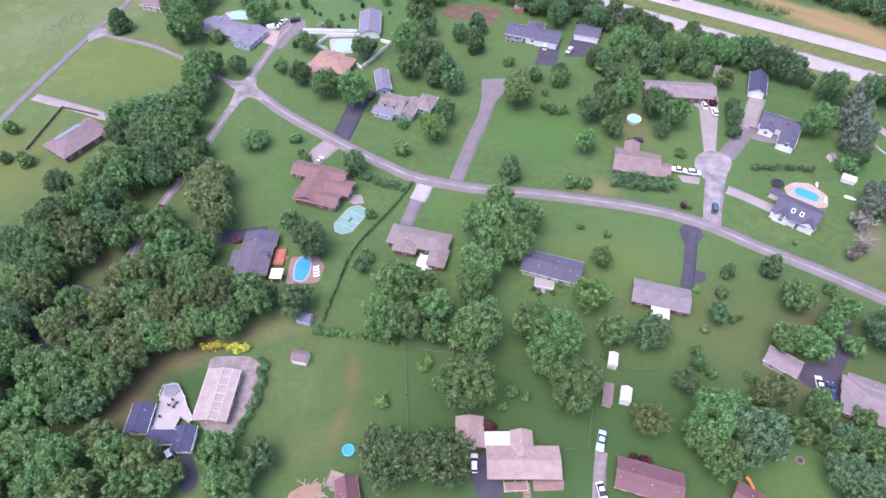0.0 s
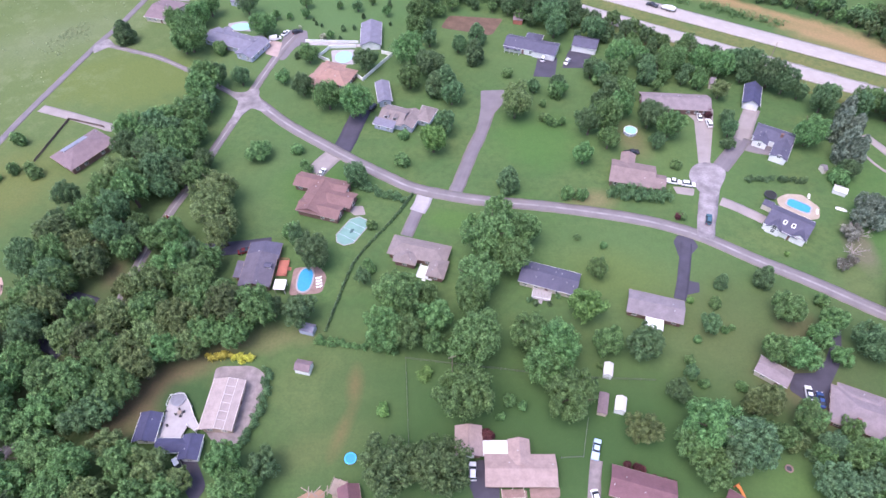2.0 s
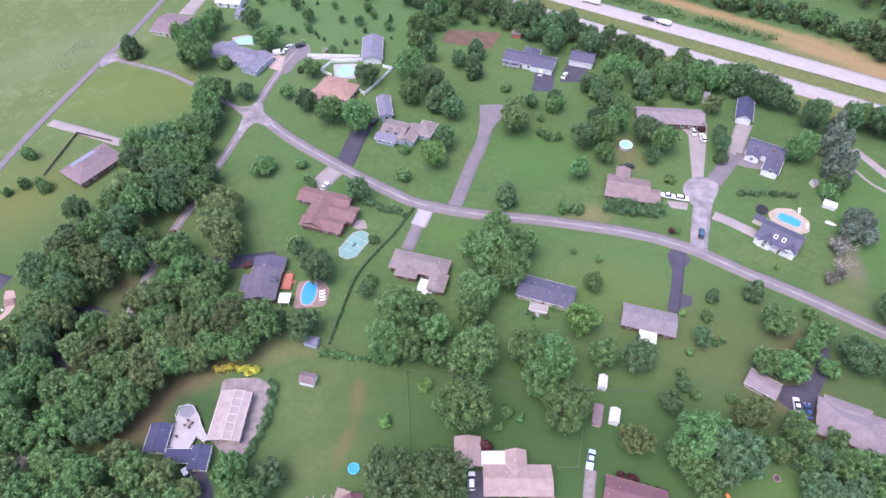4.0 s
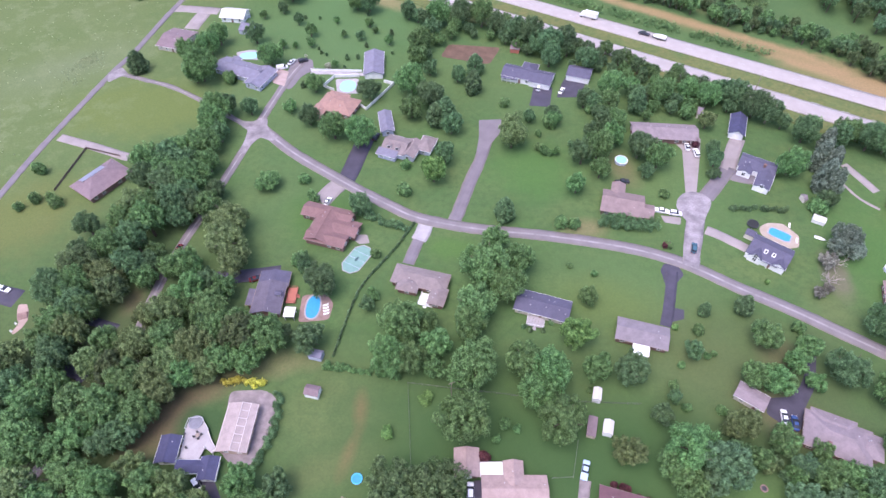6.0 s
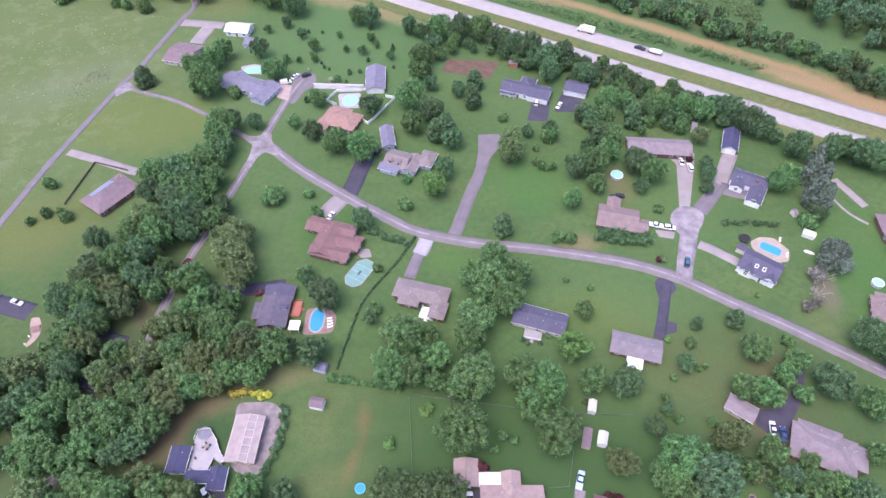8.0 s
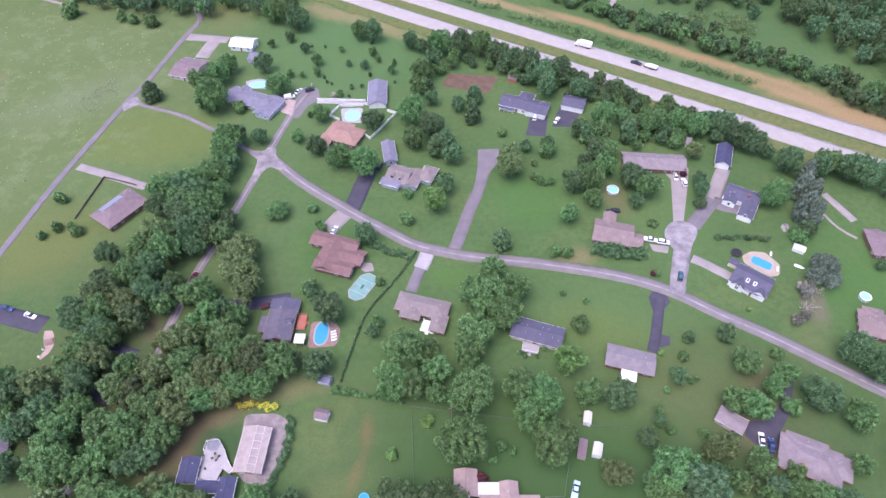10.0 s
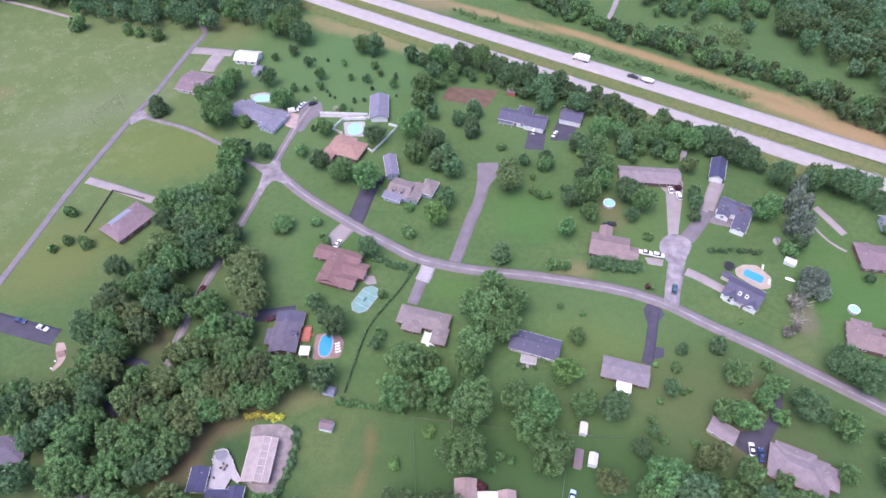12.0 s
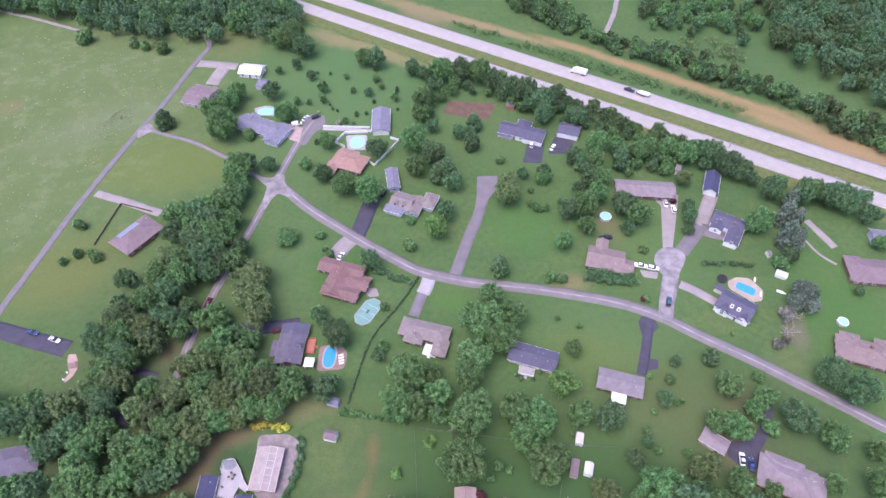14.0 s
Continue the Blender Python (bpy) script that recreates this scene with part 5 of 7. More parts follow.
house("house with an orange-tan hip roof", [(-43.6, 213.4, -22, 16.6, 11.6, "hip"), (-45.6, 215.6, 68, 12.4, 9.6, "hip"), (-51.6, 209.4, 68, 8.6, 6.0, "hip", 2.4, 1.2)], "brick", "orange")
house("barn with a blue-grey gable roof", [(-30.2, 243.1, 92, 18.1, 9.2, "gable")], "white", "bluegray", category="barn", garage=((0, 3),), vents=0, windows=True)
split = house("house with blue-grey and taupe roofs", [(-17.6, 186.6, -22, 10.2, 10.4, "gable"), (-11.6, 184.4, 68, 10.4, 6.2, "gable"), (-5.6, 187.0, -22, 6.4, 9.0, "hip"), (-21.3, 181.9, -22, 8.6, 3.4, "shed", 2.3, 0.9, "bluegray")], "blue", "taupe", vents=3)
house("garage with a pale blue-grey roof", [(-22.6, 201.3, 99, 13.5, 5.7, "gable")], "blue", "bluegray", category="garage", vents=0)
ranch = house("white ranch house with a blue-grey gable roof", [(35.4, 234.6, -21, 14.0, 9.2, "gable"), (45.4, 230.4, -21, 10.0, 10.0, "gable", 2.5, 1.9), (40.6, 237.2, 69, 9.0, 7.2, "hip", 2.5, 2.1)], "white", "slate", vents=2, garage=((1, 0),), inset=0.35)
house("white garage with a slate roof", [(62.8, 234.0, -20, 10.7, 8.8, "gable")], "white", "slate", garage=((0, 0),), category="garage", vents=0, inset=0.3)
house("long low house with a blush-tan gable roof", [(90.8, 192.7, -6, 26.4, 10.0, "gable")], "brick", "blush")
house("house with a rosy-grey gable roof behind a hedge", [(66.2, 153.0, -16, 15.2, 11.3, "gable"), (73.3, 149.1, -12, 6.9, 6.9, "gable"), (65.8, 159.4, 75, 8.4, 5.0, "gable")], "brick", "tanroof", vents=2)
house("white garage with a navy gable roof", [(122.0, 196.0, 68, 13.4, 6.6, "gable")], "white", "navy", garage=((0, 3),), category="garage", vents=0, pitch=0.6)
winged = house("white house with grey gabled wings", [(122.3, 172.4, -32, 13.5, 8.6, "gable"), (118.0, 172.0, 58, 9.0, 5.4, "gable"), (123.1, 166.1, 58, 14.5, 6.0, "gable")], "white", "slate", garage=((2, 3),), inset=0.3, attic=True, eave=2.3, chimney=((0.35, -0.3),))
cape = house("white storey-and-a-half house with a steep slate roof", [(112.0, 129.4, -38, 13.4, 10.4, "gable"), (108.2, 129.8, 52, 7.6, 4.8, "gable", 2.52, 1.7), (114.3, 125.4, 52, 7.2, 4.8, "gable", 2.52, 1.7)], "white", "slate", pitch=0.5, eave=2.5, vents=0, inset=0.25, attic=True)
house("brick house with a rosy hip roof", [(172.6, 144.8, -8, 21.0, 12.4, "hip"), (165.6, 148.4, 82, 9.0, 6.4, "hip")], "brick", "rose")
house("brick house with a rosy-brown hip roof", [(151.6, 108.6, -20, 18.6, 10.6, "hip"), (148.6, 113.0, -20, 6.8, 8.0, "hip"), (158.0, 108.0, -20, 4.3, 12.0, "hip")], "brick", "tanroof", chimney=((0.2, 0.3),))
house("small pale blue barn with metal roof", [(182.8, 163.0, -10, 7.7, 7.3, "gable")], "blue", "bluegray", category="barn", vents=0)
house("house with a blush-grey hip roof among trees", [(-139.6, 73.2, 12, 14.4, 9.8, "hip")], "brick", "purple")

_, _, _, PL, PW = (-130.2, 169.6, 55, 18.8, 12.8)
bm = bmesh.new()
for v in box(bm, -PL * 0.3, PL * 0.22, PW * 0.14, PW * 0.46, 2.72, 2.76):
    v.co.z += 0.2 * PW * (1 - abs(v.co.y) / (PW / 2))
part("roof_panel", bm, surface("pale_blue_metal", (0.22, 0.24, 0.32), 0.4, 0.1), pasture, "pale blue metal roof panel")
for u in (-1.2, 1.4):
    sk = part("skylight", a_box(-0.55, 0.55, -0.7, 0.7, 0.0, 0.14), WHITE, cape, "white-framed skylight")
    sk.matrix_basis = pose(u, -2.4, 4.08, 26.6)
    part("pane", a_box(-0.35, 0.35, -0.5, 0.5, 0.14, 0.16), PANE, sk)


def dormer(owner, u, v, z, w=1.5, tone="slate"):
    """A small gabled roof window that looks out along the owner's -y."""
    d = part("dormer", a_box(-w / 2, w / 2, 0, 1.9, -0.6, 0.95), WALL["white"], owner, "white gabled dormer")
    d.matrix_basis = pose(u, v, z)
    cap = roof_mesh(2.3, w + 0.4, 0.9, 0.5, "gable", 0.1)
    part("dormer_roof", cap, ROOF[tone], d).matrix_basis = pose(0, 0.85, 0, 0, 0, 90)
    part("pane", a_box(-w * 0.3, w * 0.3, -0.05, 0.02, 0.0, 0.8), PANE, d)
    return d


for u in (-2.0, 1.6):
    dormer(split, u, -3.4, 3.35, 1.7, "taupe")
dormer(terrace_house, 1.2, -4.0, 2.9)
for u in (-3.6, -1.2, 1.2, 3.6):
    part("porch_post", a_box(u - 0.09, u + 0.09, -5.5, -5.32, -0.1, 2.5), WHITE, cape)
part("porch_roof", a_box(-4.2, 4.2, -5.7, -4.9, 2.5, 2.6), ROOF["slate"], cape)
for u in (-6.0, -3.9, -1.8, 0.3):
    part("porch_post", a_box(u - 0.09, u + 0.09, -5.7, -5.52, -0.1, 2.3), WHITE, ranch)
part("porch_roof", a_box(-6.6, 0.9, -5.9, -4.5, 2.3, 2.42), ROOF["slate"], ranch)
part("porch_rail", a_box(-6.0, 0.3, -5.64, -5.58, 0.8, 0.92), WHITE, ranch)


# sheds
SHEDS = "garden sheds"
def garden_shed(label, at, wall, roof, eave=2.0, pitch=0.6):
    return house(label, [(*at, "gable")], wall, roof, eave, pitch, (), (), 0, False, "shed", "garden_shed", 0.15, False, False, SHEDS)


garden_shed("white shed with a pinkish-grey gable roof", (-38.3, 80.5, -13, 4.4, 3.4), "white", "rose")
garden_shed("pale blue shed with a metal roof", (-38.8, 92.7, -15, 4.4, 2.9), "blue", "bluegray")
garden_shed("small white metal-roofed garden shed", (44.4, 78.2, 75, 4.0, 2.5), "white", "metal")
garden_shed("bright white metal-roofed garden shed", (45.8, 68.2, 73, 4.2, 2.8), "white", "metal")
garden_shed("low brown lean-to shed", (41.4, 68.7, 74, 6.1, 2.6), "tan", "rose", 1.6, 0.2)
garden_shed("grey-roofed garden hut beside a house", (108.6, 138.4, -38, 3.4, 3.2), "cream", "slate", 2.0, 0.4)
garden_shed("small red garden shed", (36.0, 256.5, -13, 4.4, 6.6), "redwood", "rose")
garden_shed("small grey-roofed garden shed", (134.1, 155.6, 10, 1.5, 3.0), "cream", "gray", 1.7)
garden_shed("low white metal-roofed shelter beside trees", (135.7, 145.1, -31, 4.4, 3.2), "white", "metal", 1.4, 0.3)
garden_shed("blue-grey garden shed beside a dark tree", (-95.0, 275.7, -23, 5.3, 7.3), "blue", "bluegray")
garden_shed("small grey-roofed cream shed", (109.5, 206.1, -20, 2.3, 5.3), "cream", "gray")

BATTEN = surface("weathered_white_batten", (0.6, 0.53, 0.52), 0.7, 0.2)
# long pavilion with a pale battened roof
pav = house("long pavilion with a pale pinkish battened metal roof", [(-57.6, 69.3, 86, 14.2, 8.8, "gable", 2.6, 1.2, "cream", "tan")], "tan", "cream", category="pavilion", vents=0, name="pavilion")
_, _, _, PL, PW = (-57.6, 69.3, 86, 14.2, 8.8)
for i in range(7):
    bm = bmesh.new()
    vs = box(bm, -0.06, 0.06, -PW * 0.26, 0, 2.78, 2.86)
    for v in vs:
        v.co.z += 1.2 * (1 - abs(v.co.y) / (PW / 2))
    part("batten", bm, BATTEN, pav, "white roof batten").matrix_basis = pose((i / 6 - 0.5) * (PL - 0.3), 0, 0)
for y in (0.0, -PW * 0.26, PW / 2 - 0.1, 0.1 - PW / 2):
    z = 2.8 + 1.2 * (1 - abs(y) / (PW / 2))
    part("batten", a_box(-PL / 2, PL / 2, y - 0.07, y + 0.07, z, z + 0.1), BATTEN, pav, "white roof batten")



# ---- pools and garden things ----
WIRE = surface("dull_fence_wire", (0.15, 0.17, 0.13), 0.7, 0.2)
sunk_pool(-42.2, 111.0, 87, 4.4, 2.2, WATER, "oval blue swimming pool with a pale rim", power=2.4)
slab("pool_deck", rounded([(-46.3, 115.7), (-38.6, 116.3), (-35.6, 112.3), (-36.6, 106.0), (-46.4, 105.2)], 1.5), BRICKDECK, 0.05, "reddish brick paving round a pool", "paving")
covered = sunk_pool(-29.5, 130.6, 59, 6.2, 3.3, POOLCOVER, "pale green covered pool with a white rim", coping=0.25, ladder=False, octagon=True)
for u in (-3.0, 0.0, 3.0):
    part("cover_strap", a_box(u - 0.06, u + 0.06, -3.2, 3.2, 0.1, 0.125), WALL["blue"], covered)
part("cover_puddle", a_prism(oval(1.1, 0.5, 14), 0.1, 0.13), glassy("dark_puddle", (0.07, 0.12, 0.12)), covered, "dark puddle on the cover")
sunk_pool(119.7, 139.0, -36, 3.7, 2.0, WATER, "bright blue swimming pool with a pale rim", power=4.0)
slab("pool_deck", rounded([(113.6, 142.8), (117.6, 144.8), (122.8, 144.2), (126.4, 138.2), (124.4, 133.2), (120.6, 132.6), (113.2, 139.2)], 1.2), surface("cream_paving", (0.4, 0.325, 0.26), 0.85, 0.2), 0.05, "tan concrete paving round a pool", "paving")
sunk_pool(-89.9, 254.4, 0, 4.8, 2.9, WATERPALE, "pale turquoise swimming pool", power=2.4)
slab("pool_deck", rounded([(-97.0, 257.4), (-90.0, 259.4), (-83.6, 257.0), (-84.4, 250.6), (-95.0, 251.8)], 1.2), PATIO, 0.05, "pale concrete paving round a pool", "paving")
sunk_pool(-41.3, 229.4, 0, 3.7, 4.3, WATERPALE, "round pale turquoise swimming pool", power=2.2)
slab("pool_deck", rounded([(-47.4, 234.8), (-37.0, 235.2), (-35.6, 224.0), (-45.6, 224.2)], 1.5), PATIO, 0.05, "pale concrete paving round a pool", "paving")
round_pool(70.9, 177.7, 2.4, WATERPALE, "round above-ground pool with pale water")
round_pool(-23.5, 55.4, 1.4, WATER, "small round bright blue inflatable pool", 0.7, surface("blue_vinyl", (0.05, 0.42, 0.75), 0.4, 0.15))
round_pool(150.9, 122.6, 1.9, WATERPALE, "round above-ground pool with pale water")
trampoline(111.6, 143.7)
fence([(-59.3, 241.4), (-47.0, 240.6), (-35.7, 239.9)], "white vinyl panel fence", WHITE, 1.2, cap=0.1)
fence([(-36.7, 236.2), (-47.8, 236.0), (-52.1, 229.1), (-46.8, 225.5)], "white vinyl panel fence beside a pool", WHITE, 1.5, cap=0.11)
fence([(-35.8, 216.1), (-31.8, 212.1), (-20.6, 229.9), (-25.3, 231.7)], "white vinyl panel fence round a yard", WHITE, 1.6, cap=0.11)
hedge("hedge", [(-10.0, 146.7), (-17.0, 133.9), (-23.7, 124.4), (-28.0, 116.5), (-31.0, 104.9), (-33.7, 92.7)], 0.35, 0.8, "dark", "narrow overgrown fence line between gardens", 0.28)
fence([(-10.0, 146.7), (-17.0, 133.9), (-23.7, 124.4), (-28.0, 116.5), (-31.0, 104.9), (-33.7, 92.7)], "dark wire fence between two gardens", DARKMETAL, 1.2, 3.5, False)
fence([(-10.6, 83.3), (-9.8, 69.7), (-9.0, 56.4)], "thin wire fence in a field", WIRE, 1.1, 4.0, False)
fence([(-10.6, 83.3), (2.0, 81.4), (15.5, 79.6), (33.0, 76.9), (57.0, 75.6)], "thin wire fence in a field", WIRE, 1.1, 4.0, False)
fence([(28.8, 54.9), (34.3, 55.1), (37.1, 65.2)], "thin wire fence beside a lawn", WIRE, 1.1, 4.0, False)
fence([(-147.7, 165.9), (-144.1, 189.8), (-128.7, 184.7)], "brown board fence round a garden", surface("brown_boards", (0.14, 0.1, 0.09), 0.9, 0.3), 1.0)
deck(29.4, 104.0, -15, 5.6, 4.0, PATIO, "pale painted wooden deck with steps")
deck(-5.1, 112.9, -18, 5.0, 4.7, WHITE, "white painted wooden patio deck with railing", 0.4)
deck(-49.6, 115.4, 88, 6.2, 3.2, WALL["redwood"], "red-stained wooden deck beside a house", 0.6, WALL["redwood"])
deck(16.1, 46.3, 2, 5.5, 2.4, BRICKDECK, "reddish front porch with a pale railing", 0.35, WALL["cream"], False)
deck(-25.9, 48.4, -18, 3.6, 3.8, WOOD, "weathered wooden deck behind a house", 0.5, WOOD)
slab("earth_patch", rounded([(-36.9, 43.3), (-36.4, 45.8), (-34.9, 46.6), (-33.2, 47.6), (-31.4, 47.3), (-30.4, 48.3), (-29.0, 47.5), (-29.3, 45.7), (-28.1, 44.2), (-30.4, 43.5), (-33.6, 42.5)], 0.6), EARTH, 0.05, "bare orange earth", "ground")

# vehicles
car(6.7, 51.8, 88, "white", "suv")
car(37.7, 56.8, 71, "paleblue", "pickup", "pale blue pickup truck on a gravel track")
car(35.8, 44.8, -81, "white", "sedan")
car(-65.9, 54.1, -52, "white", "suv")
car(99.0, 185.5, 83, "white", "sedan")
car(101.6, 181.7, 90, "white", "suv")
car(87.6, 133.0, 70, "teal", "suv", "dark teal car on a worn turning road")
car(43.8, 225.6, 72, "white", "suv")
car(53.6, 223.3, 62, "white", "sedan")
car(-42.5, 157.6, 70, "white", "sedan")
car(-146.3, 119.6, -21, "white", "sedan")
car(-156.0, 122.9, -14, "blue", "sedan")
car(-92.3, 135.7, 78, "red", "sedan", "dark red car on a narrow lane")
car(96.4, 71.0, 78, "white", "sedan")
car(98.8, 69.2, 78, "blue", "sedan")
car(-72.8, 243.4, 15, "white", "van", "white van parked on a pinkish pad")
car(-69.0, 247.9, 60, "white", "sedan", "white car on a grey parking area")
car(-63.8, 248.8, 30, "dark", "suv", "dark car on a grey parking area")
car(-62.6, 122.4, 20, "red", "sedan", "dark red car beside a house under trees")
car(69.0, 166.0, 5, "dark", "pickup", "dark pickup on grass behind a house")
car(-26.5, 194.0, 70, "dark", "suv")
car(80.2, 150.8, -14, "white", "pickup", "white pickup truck parked beside a house")
car(85.2, 149.4, -12, "white", "suv", "white car parked beside a house")
slab("driveway", rounded([(79.9, 149.1), (87.1, 147.8), (85.9, 144.4), (80.5, 145.6)], 0.6), CONCRETE, 0.05, "pale concrete parking pad", "driveway")
lorry(75.1, 283.8, 153, "white box truck on the motorway", 9)
car(99.6, 267.6, 149, "dark", "pickup", "dark pickup towing a trailer on the motorway")
tow = thing("trailer", 106.0, 263.8, 149, "long flat trailer with a pale load behind a pickup", "trailer", z=0.1)
part("bed", a_box(-3.6, 3.2, -1.1, 1.1, 0.55, 0.75), DARKMETAL, tow)
part("drawbar", a_box(3.2, 4.6, -0.08, 0.08, 0.5, 0.62), DARKMETAL, tow)
part("load", loft(((-3.3, 0.75, 2.0, 0.9, 0.8), (-1.0, 0.75, 2.2, 1.0, 0.9), (1.6, 0.75, 2.0, 0.95, 0.8), (2.9, 0.75, 1.4, 0.5, 0.35))), CARPAINT["white"], tow, "pale covered load")
for sx in (-1.2, 0.0):
    for sy in (-1.15, 1.15):
        shared("wheel", TYRE, tow, pose(sx, sy, 0.36, 90))

# hedges
for line in ([(-64.6, 84.3), (-62.4, 84.3), (-59.9, 84.1)], [(-57.7, 83.8), (-55.5, 83.6), (-53.3, 83.3)]):
    hedge("hedge", line, 1.9, 1.6, "yellow", "bright yellow flowering hedge", 0.42)
hedge("hedge", [(-48.2, 80.1), (-47.9, 71.9), (-49.5, 65.0), (-51.2, 59.1)], 2.2, 1.6, "dark", "dark green clipped hedge beside a gravel yard")
hedge("hedge", [(-36.1, 88.7), (-29.0, 88.2), (-21.1, 87.0), (-13.3, 85.8)], 2.0, 1.3, "mid", "overgrown green hedge at a field's edge")
for line in ([(106.5, 151.6), (110.5, 151.2), (114.0, 151.0)], [(116.8, 150.8), (121.0, 150.6), (125.8, 150.3)]):
    hedge("hedge", line, 1.8, 1.4, "dark", "dark green garden hedge")
hedge("hedge", [(58.2, 146.0), (67.0, 144.2), (75.6, 142.9)], 5.0, 3.4, "dark", "tall dark green hedge before a house")
hedge("hedge", [(-30.1, 153.3), (-21.7, 147.4), (-13.6, 144.4)], 3.0, 1.5, "dark", "rough dark green hedge beside the street")

# trees
for x, y, r, h in ((-16.0, 89.1, 5.7, 13.2), (-10.5, 88.5, 5.3, 12.2), (-2.7, 85.5, 3.8, 8.7), (7.4, 98.5, 5.6, 13.0), (4.3, 83.4, 3.7, 8.6), (23.6, 85.4, 6.2, 14.4), (30.1, 83.6, 6.2, 14.3), (25.4, 77.5, 5.5, 12.7), (44.9, 85.0, 4.2, 9.7), (5.6, 68.1, 7.2, 16.5), (32.3, 67.7, 6.6, 15.2), (109.0, 90.4, 4.0, 8.4), (104.2, 86.6, 3.6, 7.6), (107.8, 80.4, 2.8, 6.0), (89.5, 81.7, 4.2, 9.6), (95.7, 79.5, 4.7, 10.8),):
    tree(x, y, r, h, "mid")
for x, y, r, h in ((14.5, 120.7, 7.7, 17.8), (9.7, 105.9, 6.7, 15.5), (20.1, 114.2, 6.0, 13.7), (18.3, 134.2, 4.3, 9.9), (-13.3, 99.5, 6.6, 15.1), (-2.1, 93.2, 4.9, 11.4), (9.5, 85.3, 6.7, 15.3),):
    tree(x, y, r, h, "willow")
for x, y, r, h in ((40.9, 96.1, 5.2, 11.9),):
    tree(x, y, r, h, "bright")
for x, y, r, h in ((46.9, 110.9, 3.2, 7.3), (97.8, 95.0, 4.7, 10.0)):
    tree(x, y, r, h, "willow")
for x, y, r, h in ((-13.2, 50.3, 7.1, 15.0), (-1.8, 49.9, 7.1, 15.0)):
    tree(x, y, r, h, "deep")
for x, y, r, h in ((54.2, 84.1, 5.1, 11.7), (61.1, 70.6, 3.2, 7.2), (66.4, 76.8, 2.2, 5.1), (75.0, 90.9, 3.0, 6.8), (-40.1, 117.7, 5.4, 12.3), (-47.6, 129.1, 2.5, 5.7), (-40.6, 95.9, 4.7, 10.7), (-39.5, 116.2, 3.7, 8.5), (-24.0, 109.5, 2.7, 6.1), (-46.1, 125.2, 2.8, 6.4),):
    tree(x, y, r, h, "dark")
for x, y, r, h in ((49.1, 60.1, 4.2, 9.7), (83.0, 67.5, 3.9, 9.1), (78.9, 66.5, 3.1, 7.1), (86.0, 56.6, 2.4, 5.6),):
    tree(x, y, r, h, "olive")
for x, y, r, h in ((72.7, 55.3, 6.6, 15.1), (69.9, 51.8, 4.5, 10.2), (90.7, 46.9, 4.5, 10.3), (96.2, 44.5, 4.1, 9.4), (95.2, 56.0, 3.5, 8.0),):
    tree(x, y, r, h, "blue")
for x, y, r, h in ((99.5, 52.9, 4.0, 9.1), (101.2, 59.7, 3.0, 6.9), (92.1, 53.7, 2.7, 6.2), (65.0, 59.4, 6.9, 15.9), (60.0, 55.9, 4.5, 10.4), (91.3, 62.4, 4.3, 9.8), (26.1, 124.2, 5.5, 12.7),):
    tree(x, y, r, h, "mid")
for x, y, r, h in ((95.6, 106.8, 3.3, 7.6), (17.2, 136.6, 3.4, 7.9), (83.1, 106.3, 2.3, 5.3), (22.3, 149.6, 3.4, 7.8),):
    cedar(x, y, r, h, "dark")
for x, y, r, h in ((79.6, 99.5, 1.8, 4.1), (110.9, 99.6, 2.1, 4.8), (82.2, 91.4, 1.1, 2.5), (-23.0, 131.9, 1.8, 4.1), (43.3, 126.0, 1.1, 2.4), (51.1, 122.4, 1.2, 2.8), (16.9, 69.8, 1.7, 4.0), (20.4, 68.4, 1.4, 3.3), (14.4, 65.5, 1.4, 3.3), (79.1, 73.1, 1.5, 3.4), (69.2, 74.0, 1.5, 3.4), (-35.0, 89.2, 1.5, 3.6), (-22.7, 114.3, 2.0, 4.7), (49.0, 90.6, 1.6, 3.6), ):
    bush(x, y, r, h, "mid")
for x, y, r, h in ((-75.4, 144.0, 7.0, 14.0), (-73.6, 133.2, 7.2, 14.5), (-68.8, 125.2, 5.2, 11.9), (-91.3, 93.6, 6.1, 14.0), (-74.2, 92.5, 6.1, 14.0), (-80.2, 88.6, 5.4, 12.5), (-110.9, 120.7, 5.7, 13.2), (-70.0, 85.7, 4.5, 10.3), (-85.9, 83.3, 5.6, 12.9),):
    tree(x, y, r, h, "olive")
for x, y, r, h in ((-113.7, 177.1, 5.6, 13.0), (-93.6, 165.0, 6.8, 15.6), (-112.8, 145.6, 5.0, 11.4), (-104.5, 149.7, 5.7, 13.2), (-113.4, 132.8, 5.4, 12.5), (-119.0, 117.6, 5.7, 13.0), (-118.8, 103.2, 5.5, 12.8), (-73.5, 107.2, 5.8, 13.3), (-68.7, 99.5, 5.0, 11.6), (-53.3, 96.0, 6.5, 14.9), (-63.0, 102.0, 4.8, 11.0), (-83.1, 95.8, 5.6, 12.8), (-65.4, 89.5, 5.1, 11.8), (-57.9, 89.0, 4.5, 10.5), (-91.3, 81.1, 6.4, 14.7), (-75.4, 83.8, 4.7, 10.9), (-95.3, 74.0, 6.2, 14.3), (-84.5, 72.7, 5.6, 13.0), (-101.0, 67.7, 5.5, 12.7), (-85.6, 125.9, 4.8, 11.1),):
    tree(x, y, r, h, "mid")
for x, y, r, h in ((-81.1, 108.9, 4.2, 9.8), (-49.1, 45.3, 5.3, 12.1), (-53.6, 53.3, 4.7, 10.8),):
    tree(x, y, r, h, "mid")
